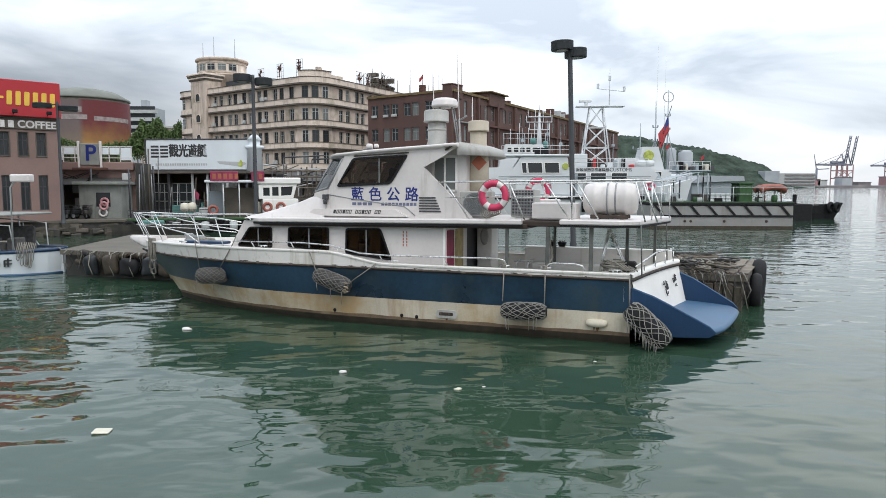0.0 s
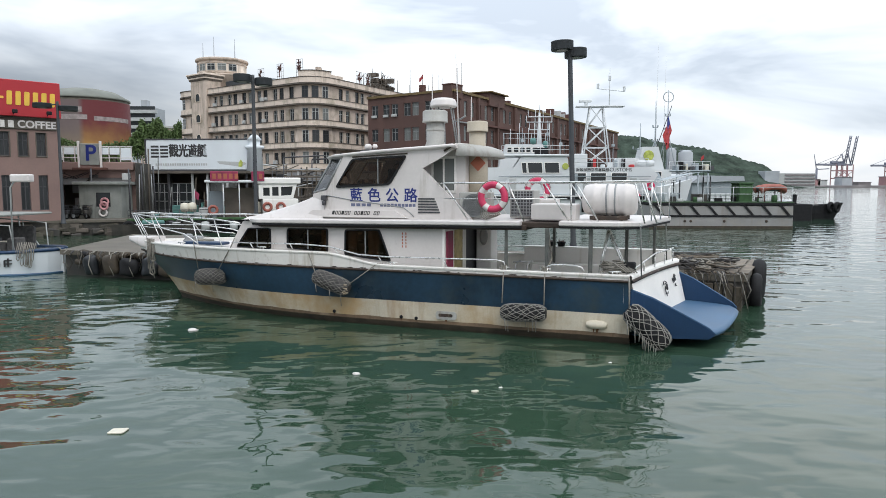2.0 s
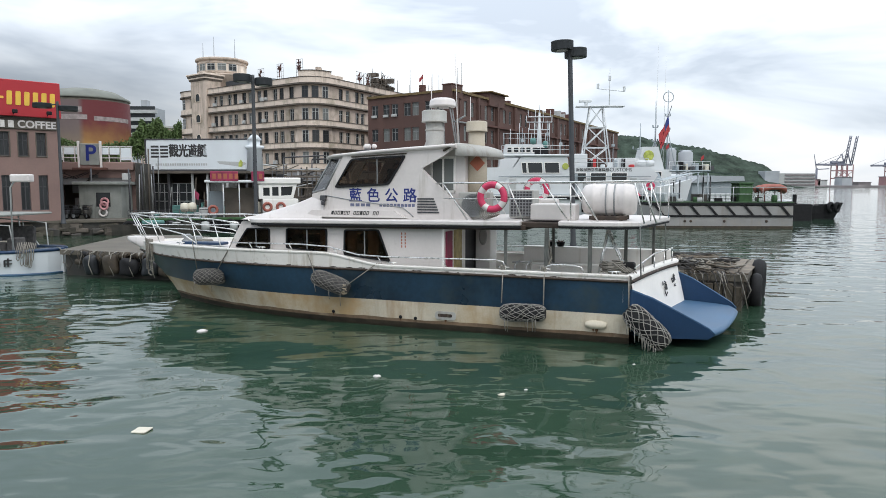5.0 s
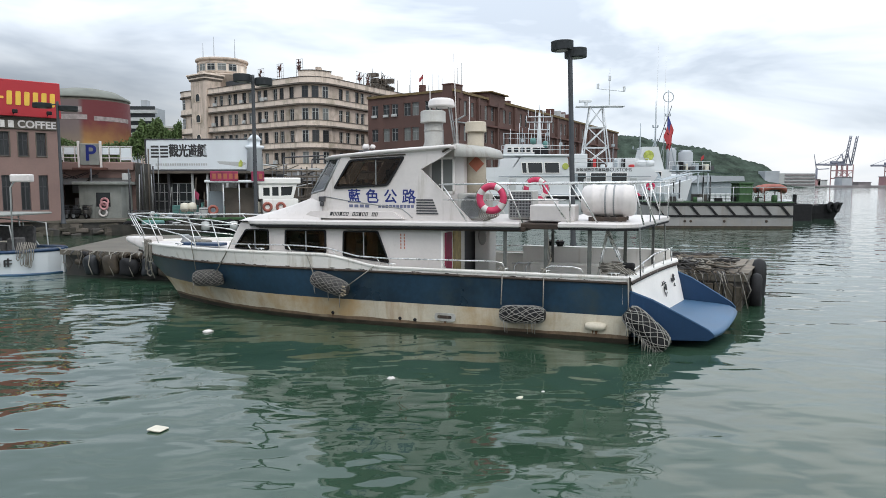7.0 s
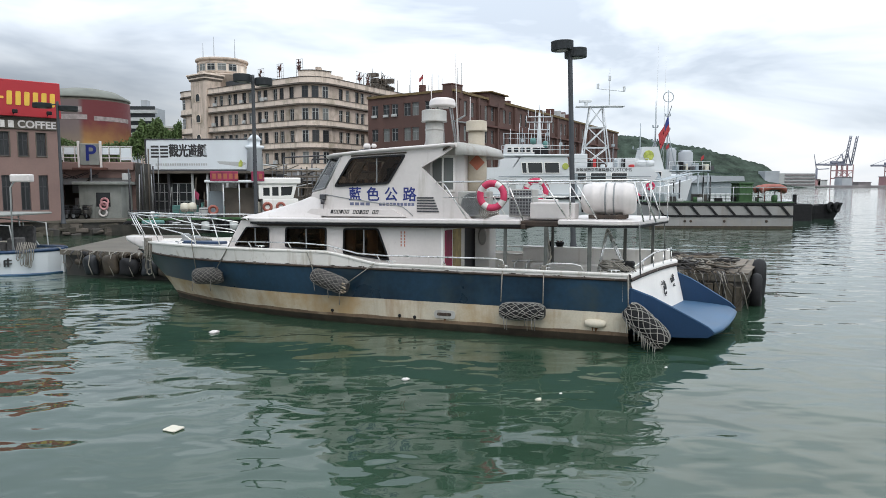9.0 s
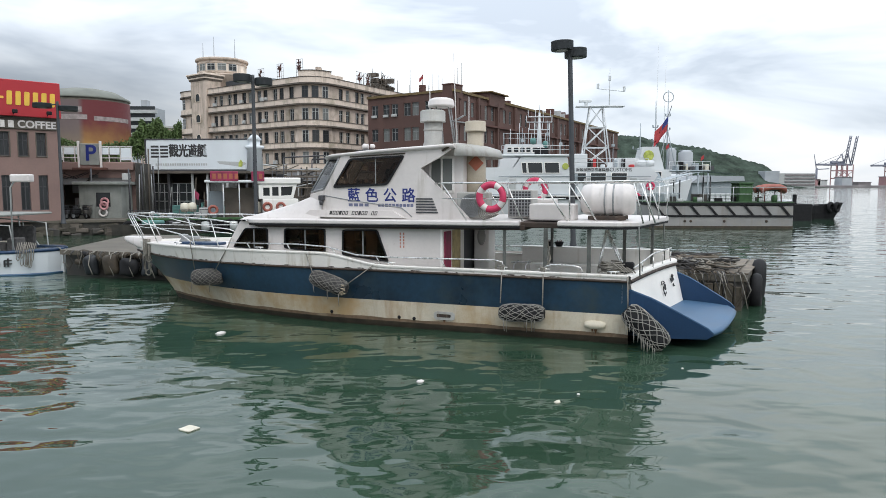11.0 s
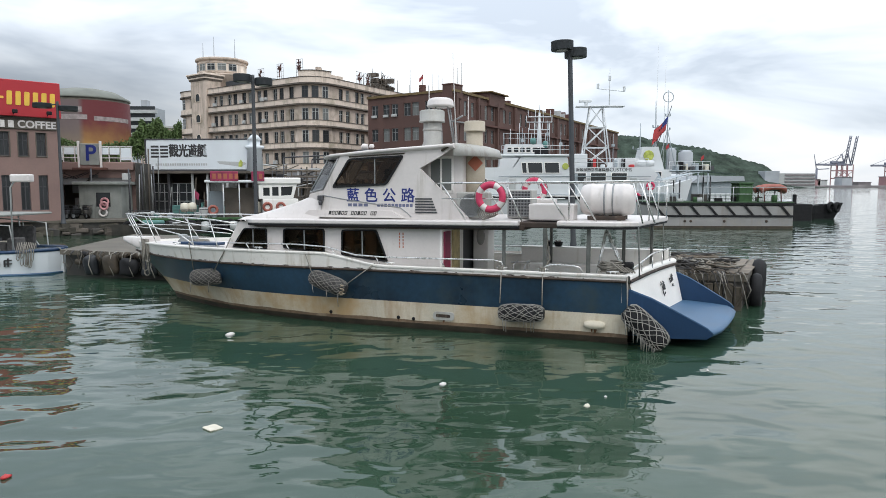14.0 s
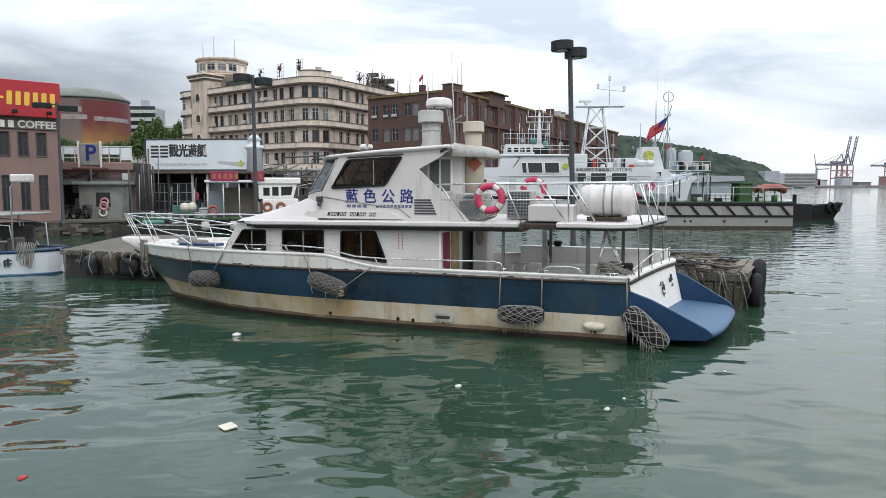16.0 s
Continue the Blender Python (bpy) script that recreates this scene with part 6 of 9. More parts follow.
    for i in range(6):
        a_ = radians(187 + i * 25)
        put_window(wide, th, pose(c.x + 4.53 * math.cos(a_), c.y + 4.53 * math.sin(a_), 25.0, 0, 0, math.degrees(a_) - 90), i % 2)
    for dx, h in ((-3.6, 30.8), (-1.5, 32.0), (2.5, 31.5)):
        bm = bmesh.new()
        tube(bm, [(c.x + dx, c.y, 27.3), (c.x + dx, c.y, 28.4), (c.x + dx, c.y, h)], 0.12, 6, 0.03)
        part("roof_aerial", bm, M_GREY, th)
    # roof huts
    for x0, x1, y0, y1, z0, z1, mm in ((14.5, 21, -6, -2.0, 20.5, 22.6, M_POST), (6.5, 13, -3, -1.0, 20.5, 21.8, M_SHIPGREY), (-4.0, 1.5, -7, -3.5, 20.4, 21.8, M_BAND), (24, 28, -8, -5.0, 20.4, 22.6, M_BAND)):
        bm = bmesh.new()
        rbox(bm, x0, x1, y0, y1, z0, z1, 0.06, 1, mL)
        part("roof_hut", bm, mm, th)
    # roof sign frames with worn character plates
    for i, (s, z) in enumerate(((10.0, 21.65), (5.0, 22.0), (0.2, 22.25))):
        sign_frame(th, mL @ pose(s, -1.2, z) @ Matrix.Diagonal((0.68, 1, 0.85, 1)), i)
    for i, s in enumerate((26.9, 24.3)):
        sign_frame(th, mR @ pose(s, -0.8, 21.5) @ Matrix.Diagonal((0.72, 1, 0.85, 1)), 5 + i)
    # scaffold on the right part of the roof
    bm = bmesh.new()
    for i in range(7):
        for j in range(2):
            tube(bm, [mR @ Vector((14 + i * 1.4, -1 - 3 * j, 20.4)), mR @ Vector((14 + i * 1.4 + rnd.uniform(-0.2, 0.2), -1 - 3 * j, 23.5 + rnd.uniform(0, 0.9)))], 0.06, 4)
    for i in range(44):
        x, z, v = rnd.uniform(13.5, 21), rnd.uniform(21.2, 24.4), rnd.choice((-1.0, -2.5, -4.0))
        tube(bm, [mR @ Vector((x, v, z)), mR @ Vector((x + rnd.uniform(-1.6, 1.6), v, z + rnd.choice((0, 0, 0.9, -0.9))))], rnd.uniform(0.04, 0.10), 4)
    for i in range(26):
        x, z = rnd.uniform(13.4, 20.0), rnd.uniform(20.5, 24.2)
        box(bm, 0, rnd.uniform(0.5, 1.8), -3.2, -1.6, 0, rnd.uniform(0.3, 0.9), mR @ pose(x, 0, z))
    tagged(part("roof_scaffold", bm, M_LEDGE, th, "cluttered roof scaffold"), kind="stuff")


def sign_frame(parent, m, seed):
    """An open rooftop letter box with a worn brown character on it."""
    rnd = random.Random(seed)
    bm = bmesh.new()
    for x in (-1.15, -0.4, 0.4, 1.15):
        tube(bm, [m @ Vector((x, 0, -2.4)), m @ Vector((x, 0, 2.4))], 0.045, 4)
    for z in (0, 0.8, 1.6, 2.4):
        tube(bm, [m @ Vector((-1.15, 0, z)), m @ Vector((1.15, 0, z))], 0.045, 4)
    fr = part("sign_frame", bm, M_PALE, parent)
    bm = bmesh.new()
    for k in range(6):
        a = rnd.choice((0, 90, 45, -45))
        box(bm, -0.75 * rnd.uniform(0.6, 1), 0.75, 0.05, 0.15, -0.12, 0.12, m @ pose(rnd.uniform(-0.25, 0.25), 0, 1.2 + rnd.uniform(-0.7, 0.7), 0, a, 0))
    part("sign_bars", bm, M_BRICK2, fr)


def brick_building():
    C = Vector((1.29, 97.0))
    LA, RA = 143.6, 61.1
    L, R = Vector((math.cos(radians(LA)), math.sin(radians(LA)))), Vector((math.cos(radians(RA)), math.sin(radians(RA))))
    th = thing("brick_building", pose(0, 0, 0), "long red-brown tiled building with a mossy coping", "building")
    sets = [window_set(1.3, 1.9, M_GREY, M_WIN), window_set(1.3, 1.9, M_GREY, M_WINL)]
    sets2 = [window_set(1.05, 2.1, M_GREY, M_WIN), window_set(1.05, 2.1, M_GREY, M_WINL)]
    rnd = random.Random(5)
    st = [(z, z + 1.0, z + 2.9, z + 3.6) for z in (2.1, 5.7, 9.3)] + [(12.9, 13.9, 15.8, 16.9)]
    mL = pose(C.x, C.y, 0, 0, 0, LA)
    xsL = [2.4, 4.2, 6.65, 8.2, 10.6, 12.3, 14.6]
    bm = bmesh.new()
    wall_run(bm, mL, 16, st, xsL, 1.3)
    e = C + R * 90
    mR = pose(e.x, e.y, 0, 0, 0, RA + 180)
    xsR = [88.2 - 2.35 * i for i in range(36)]
    st2 = [(z, z + 0.9, z + 3.0, z + 3.6) for z in (2.1, 5.7, 9.3)] + [(12.9, 13.8, 15.9, 16.9)]
    wall_run(bm, mR, 90, st2, xsR, 1.05)
    part("wall", bm, M_BRICK, th, "red-brown tiled wall")
    bm = bmesh.new()
    prism(bm, [(C + R * 1 + L * 1)[:], (C + L * 15 + R * 1)[:], (C + L * 15 + R * 80)[:], (C + R * 89 + L * 1)[:]], 1.5, 16.6)
    part("interior", bm, M_BRICK2, th, "dark interior and flat roof")
    bm = bmesh.new()
    band(bm, [e[:], C[:], (C + L * 16)[:]], 16.85, 17.2, 0.3)
    part("coping", bm, M_YROOF, th, "mossy ochre roof coping")
    for z0, s, hd, z1 in st:
        for x in xsL:
            put_window(sets, th, mL @ pose(x, -0.2, s), rnd.randrange(2))
    for z0, s, hd, z1 in st2:
        for x in xsR:
            put_window(sets2, th, mR @ pose(x, -0.2, s), rnd.randrange(2))
    for z0, s, hd, z1 in st2[1:]:
        bm = bmesh.new()
        box(bm, 0, 89.5, 0.0, 0.5, z0 - 0.15, z0 + 0.12, mR)
        part("ledge", bm, M_BRICK2, th)
    for i in range(12):
        bm = bmesh.new()
        box(bm, 89.2 - i * 7.05 - 0.35, 89.2 - i * 7.05 + 0.2, 0, 0.45, 1.5, 16.7, mR)
        part("pilaster", bm, M_BRICK, th)
    for i, k in enumerate((6, 5, 4)):
        bm = bmesh.new()
        rbox(bm, -0.5, 0.5, 0, 0.25, 0, 0.40, 0.04, 1, mL @ pose(xsL[k], 0.02, 13.9))
        part("air_conditioner", bm, M_PALE, th)
    # roof huts
    for m, x0, x1, z1 in ((mL, 0.0, 1.7, 18.0), (mR, 72.5, 78.4, 18.2)):
        bm = bmesh.new()
        rbox(bm, x0, x1, -2.6 if m is mL else -5, 0.05 if m is mL else 0.4, 16.0, z1 - 0.2, 0.05, 1, m)
        h = part("roof_hut", bm, M_BRICK, th)
        bm = bmesh.new()
        rbox(bm, x0 - 0.08 if m is mL else x0 - 0.4, x1 + 0.1 if m is mL else x1 + 0.4, -2.7 if m is mL else -5.3, 0.12 if m is mL else 0.9, z1 - 0.2, z1, 0.05, 1, m)
        part("hut_roof", bm, M_BRICK2 if m is mL else M_YROOF, h)
    for i in range(9):
        bm = bmesh.new()
        x = rnd.uniform(20, 70)
        rbox(bm, x, x + rnd.uniform(0.5, 1.2), -4, -2.5, 17, 18 + rnd.uniform(0, 1.3), 0.05, 1, mR)
        part("roof_vent", bm, M_PALE if i % 2 else M_BRICK2, th)
    bm = bmesh.new()
    rbox(bm, 8.2, 9.0, -4.6, -3.8, 16.6, 18.9, 0.04, 1, mL)
    tube(bm, [mL @ Vector((8.6, -4.2, 18.9)), mL @ Vector((8.5, -4.2, 20.6))], 0.04, 5)
    pl = part("roof_pillar", bm, M_BRICK2, th)
    bm = bmesh.new()
    grid_faces(bm, [[mL @ Vector((8.5 + q * 0.17, -4.2 + 0.06 * math.sin(q * 2), z - 0.14 * q)) for z in (19.9, 20.5)] for q in range(5)])
    part("small_flag", bm, M_FLAG, pl, "small red flag on the roof")
    for i in range(10):
        bm = bmesh.new()
        x = rnd.uniform(0, 11)
        tube(bm, [mL @ Vector((x, -4, 17)), mL @ Vector((x, -4, 18.5 + rnd.uniform(0, 3)))], 0.05, 5)
        part("roof_aerial", bm, M_PALE, th)


cream_building()
brick_building()


# ---- town edge at the head of the basin ----
def coffee_house():
    m = pose(-27.98, 50.0, 0, 0, 0, 223.5)
    # local x runs from the quay corner away along the street front, +y outward
    th = thing("coffee_house", pose(0, 0, 0), "dull pink tiled cafe building with red roof sign", "building")
    bm = bmesh.new()
    st = [(1.1, 1.9, 4.4, 5.3), (5.3, 5.75, 7.4, 8.1)]
    xs = [1.18 + 1.14 * i for i in range(10)]
    w = 0.60
    holes = [[(x - w / 2, z0), (x + w / 2, z0), (x + w / 2, z1), (x - w / 2, z1)] for _, z0, z1, _ in st for x in xs]
    plate(bm, [(0, 1.1), (13, 1.1), (13, 8.35), (0, 8.35)], holes, 0.4, m @ pose(0, -0.4, 0))
    box(bm, 0, 13, -9, -0.41, 1.1, 8.1, m)
    part("wall", bm, M_PINKWALL, th)
    sets = [window_set(w, 2.5, M_DGREY, M_WIN), window_set(w, 1.65, M_DGREY, M_WIN)]
    for x in xs:
        put_window(sets, th, m @ pose(x, -0.2, 1.9), 0)
        put_window(sets, th, m @ pose(x, -0.2, 5.75), 1)
        bm = bmesh.new()
        rbox(bm, x - 0.36, x + 0.36, -0.02, 0.04, 7.4, 7.46, 0.02, 1, m)
        rbox(bm, x - 0.36, x + 0.36, -0.02, 0.06, 5.69, 5.75, 0.02, 1, m)
        for e in (-0.36, 0.30):
            rbox(bm, x + e, x + e + 0.06, -0.02, 0.03, 5.75, 7.4, 0.01, 1, m)
        part("window_trim", bm, M_CONC, th)
    sg = thing("roof_sign", pose(0, 0, 0), "large red roof sign with yellow marks", "sign")
    bm = bmesh.new()
    rbox(bm, -0.1, 13, 0.15, 0.4, 8.48, 10.98, 0.04, 1, m)
    part("panel", bm, M_SIGNRED, sg)
    for i in range(7):
        x = 0.45 + i * 0.53
        if i == 6:
            bm = bmesh.new()
            box(bm, x - 0.2, x + 0.1, 0.40, 0.44, 9.65, 9.8, m)
        else:
            bm = bmesh.new()
            plate(bm, rounded([(x - 0.15, 9.25), (x - 0.2, 10.2), (x + 0.12, 10.2), (x + 0.17, 9.25)], 0.08), (), 0.04, m @ pose(0, 0.40, 0))
        part("number_bar", bm, M_YELLOW, sg)
    bm = bmesh.new()
    box(bm, 0, 13, -0.2, 0.14, 8.354, 8.75, m)
    part("sign_base", bm, M_LEDGE, sg)
    cs = thing("cafe_sign", pose(0, 0, 0), "white raised cafe lettering on a dark fascia", "sign")
    bm = bmesh.new()
    rbox(bm, 0.05, 7, 0.0, 0.12, 7.62, 8.30, 0.03, 1, m)
    part("fascia", bm, M_LEDGE, cs)
    letters("COFFEE", 0.70, m @ pose(1.42, 0.13, 7.95, 0, 0, 180), M_WHITE, cs, "lettering", "white block letters", 0.03, 0.02)
    bm = bmesh.new()
    rbox(bm, 2.85, 3.2, 0.12, 0.17, 7.7, 8.2, 0.02, 1, m)
    rbox(bm, 3.4, 3.8, 0.12, 0.17, 7.7, 8.2, 0.02, 1, m)
    part("brand_bar", bm, M_WHITE, cs)
    for x in (0.8, 2.9):
        bm = bmesh.new()
        tube(bm, [m @ Vector((x, 0.3, 8.6)), m @ Vector((x, 0.9, 8.75))], 0.04, 6)
        rbox(bm, x - 0.16, x + 0.16, 0.8, 1.05, 8.65, 8.9, 0.04, 1, m)
        part("sign_lamp", bm, M_BLACK, cs)


def terrace():
    """The low building under the terrace, with kiosk, fence and parking sign."""
    th = thing("terrace_building", pose(0, 0, 0), "low pink-walled building with a roof terrace", "building")
    m = pose(-25.0, 55.6, 0, 0, 0, 188)
    bm = bmesh.new()
    wall_run(bm, m, 12.5, [(1.1, 1.15, 4.2, 4.9)], [1.8, 4.6, 9.2], 2.0, 0.3)
    box(bm, 0, 12.5, -4, -0.31, 4.6, 4.9, m)
    box(bm, 0, 12.5, -4, -3.6, 1.1, 4.6, m)
    part("wall", bm, M_PINKWALL, th)
    bm = bmesh.new()
    rbox(bm, 0.1, 12.7, -4, 0.5, 4.9, 5.55, 0.05, 1, m)
    part("terrace_slab", bm, M_PINKWALL, th, "stained pink terrace edge")
    # dark sheet before the pink rear wall paints the alcove's shade
    bm = bmesh.new()
    box(bm, 0.3, 12.2, -3.5, -3.3, 1.15, 4.6, m)
    part("alcove_shade", bm, M_LEDGE, th)
    # dark sheet added over the pink gable end
    bm = bmesh.new()
    box(bm, -0.08, -0.004, -4, 0.3, 1.12, 5.5, m)
    part("end_wall", bm, M_WETC, th, "dark sheet over the pink end wall")
    for i in range(7):
        bm = bmesh.new()
        x, v = -0.25 - 0.12 * i, 0.4 - 0.5 * i
        tube(bm, [m @ Vector((x, v, 1.12)), m @ Vector((x + 0.1 * (i % 3 - 1), v, 4.6 + 0.7 * (i % 4)))], 0.045 + 0.02 * (i % 2), 6)
        part("pole", bm, (M_GREY, M_DGREY, M_DPOST, M_LEDGE)[i % 4], th)
    for i in range(15):
        bm = bmesh.new()
        x = 0.2 + i * 0.86
        rbox(bm, x - 0.03, x + 0.03, 0.3, 0.36, 5.55, 6.75, 0.01, 1, m)
        part("fence_post", bm, M_WHITE, th)
        if i < 14:
            bm = bmesh.new()
            rbox(bm, x + 0.05, x + 0.8, 0.31, 0.35, 6.15 if i % 3 else 5.7, 6.7, 0.01, 1, m)
            part("fence_panel", bm, M_SIGNWHITE if i < 9 else M_PALE, th)
    bm = bmesh.new()
    for z in (5.85, 6.75):
        rbox(bm, 0.1, 12.4, 0.31, 0.36, z, z + 0.06, 0.01, 1, m)
    part("fence_rail", bm, M_WHITE, th)
    # awning
    bm = bmesh.new()
    for i in range(2):
        x = 0.3 + 3.2 * i
        vs = [m @ Vector(p) for p in ((x, 0.1, 4.3), (x + 3, 0.1, 4.3), (x + 3, 1.9, 3.75), (x, 1.9, 3.75))]
        bm.faces.new([bm.verts.new(v) for v in vs])
    bmesh.ops.solidify(bm, geom=bm.faces[:], thickness=0.06)
    part("awning", bm, M_DARKNET, th, "dark green-grey awning")
    # brackets, cables, meter boxes and stacked goods in the shade
    rn = random.Random(15)
    for i in range(22):
        bm = bmesh.new()
        x, z = rn.uniform(0.2, 12), rn.uniform(1.2, 4.2)
        w, hh = rn.uniform(0.15, 0.7), rn.uniform(0.2, 0.9)
        rbox(bm, x, x + w, 0.02, 0.12 + rn.uniform(0, 0.5), z, z + hh, 0.02, 1, m)
        part("wall_box", bm, (M_DGREY, M_PALE, M_LEDGE, M_DARKNET, M_SHIPGREY)[i % 5], th)
    for i in range(10):
        bm = bmesh.new()
        x = rn.uniform(0, 11)
        tube(bm, [m @ Vector((x, 0.3, 4.7)), m @ Vector((x + 1.2, 0.45, 4.3 - rn.uniform(0, 0.3))), m @ Vector((x + rn.uniform(2, 4), 0.3, 4.65))], 0.025, 4)
        part("slung_cable", bm, M_BLACK, th)
    for x in (0.1, 2.9, 5.9):
        bm = bmesh.new()
        tube(bm, [m @ Vector((x, 1.6, 1.1)), m @ Vector((x, 1.6, 5.0))], 0.06, 6)
        part("awning_post", bm, M_DGREY, th)
    # kiosk
    k = thing("kiosk", pose(0, 0, 0), "grey-white kiosk with a glazed door", "kiosk")
    mk = pose(-25.15, 53.2, 1.12, 0, 0, 184)
    bm = bmesh.new()
    wall_run(bm, mk, 3.2, [(0, 0.9, 2.0, 2.6)], [1.4], 1.1, 0.12)
    box(bm, 0, 3.2, -2.2, -2.1, 0, 2.6, mk)
    box(bm, 0, 0.1, -2.1, -0.13, 0, 2.6, mk)
    box(bm, 3.1, 3.2, -2.1, -0.13, 0, 2.6, mk)
    part("wall", bm, M_KIOSK, k)
    bm = bmesh.new()
    rbox(bm, -0.3, 3.5, -2.4, 0.5, 2.6, 2.85, 0.04, 1, mk)
    part("roof", bm, M_KIOSK, k)
    bm = bmesh.new()
    box(bm, 0.85, 1.95, -0.1, -0.06, 0.9, 2.0, mk)
    part("pane", bm, M_WIN, k)
    for z, col in ((1.28, M_PINKRING), (0.98, M_PINKRING), (0.45, M_WHITE)):
        r = thing("life_ring", mk @ pose(1.25 if z > 0.6 else 1.4, 0.10 + (0.17 if 0.6 < z < 1.1 else 0.0), z), "lifebuoy hung on the kiosk wall", "lifebuoy", "lifebuoys")
        part("ring", ring_mesh(0.27, 0.085, 24, 8), col, r)
    # parking sign box
    ps = thing("parking_sign", pose(0, 0, 0), "blue parking sign on white posts", "sign")
    mp = pose(-28.2, 54.6, 0, 0, 0, 184)
    for x in (-0.85, 0.85):
        bm = bmesh.new()
        rbox(bm, x - 0.08, x + 0.08, -0.08, 0.08, 5.0, 7.2, 0.02, 1, mp)
        part("post", bm, M_WHITE, ps)
    bm = bmesh.new()
    rbox(bm, -0.75, 0.75, -0.06, 0.06, 5.3, 7.0, 0.03, 1, mp)
    part("panel", bm, M_KIOSK, ps)
    letters("P", 1.75, mp @ pose(-0.1, 0.07, 6.2, 0, 0, 180), M_LETTER, ps, "lettering", "dark blue letter", 0.02, 0.03)
    bm = bmesh.new()
    rbox(bm, -1.3, 1.3, -0.3, 0.3, 4.9, 5.1, 0.03, 1, mp)
    part("base", bm, M_BRICK2, ps)


M_PINKRING = mat("sunbleached_ring", (0.52, 0.26, 0.27), 0.6, var=0.3, scale=6, bump=0.1)


def scooter(x, y, turn, paint):
    th = thing("scooter", pose(x, y, 1.12, 0, 0, turn), "parked motor scooter on the quay", "scooter", "scooters on the quay")
    for wx in (-0.6, 0.62):
        bm = ring_mesh(0.21, 0.06, 18, 6)
        bm.transform(pose(wx, 0, 0.26))
        w = part("wheel", bm, M_BLACK, th)
        bm = bmesh.new()
        lathe(bm, [(0.15, -0.03), (0.16, 0), (0.15, 0.03)], 14, pose(wx, 0, 0.26, 90, 0, 0))
        part("rim", bm, M_GREY, w)
    bm = bmesh.new()
    rbox(bm, -0.75, 0.1, -0.16, 0.16, 0.38, 0.7, 0.08, 2)
    rbox(bm, 0.05, 0.5, -0.14, 0.14, 0.25, 0.36, 0.04, 2)
    rbox(bm, 0.42, 0.58, -0.2, 0.2, 0.3, 0.95, 0.06, 2)
    part("body", bm, paint, th)
    bm = bmesh.new()
    rbox(bm, -0.72, 0.05, -0.15, 0.15, 0.7, 0.8, 0.04, 2)
    part("seat", bm, M_BLACK, th)
    bm = bmesh.new()
    tube(bm, [(0.42, -0.34, 1.05), (0.5, 0, 1.0), (0.42, 0.34, 1.05)], 0.025, 6)
    tube(bm, [(0.62, 0, 0.26), (0.5, 0, 1.0)], 0.035, 6)
    part("handlebar", bm, M_DGREY, th)


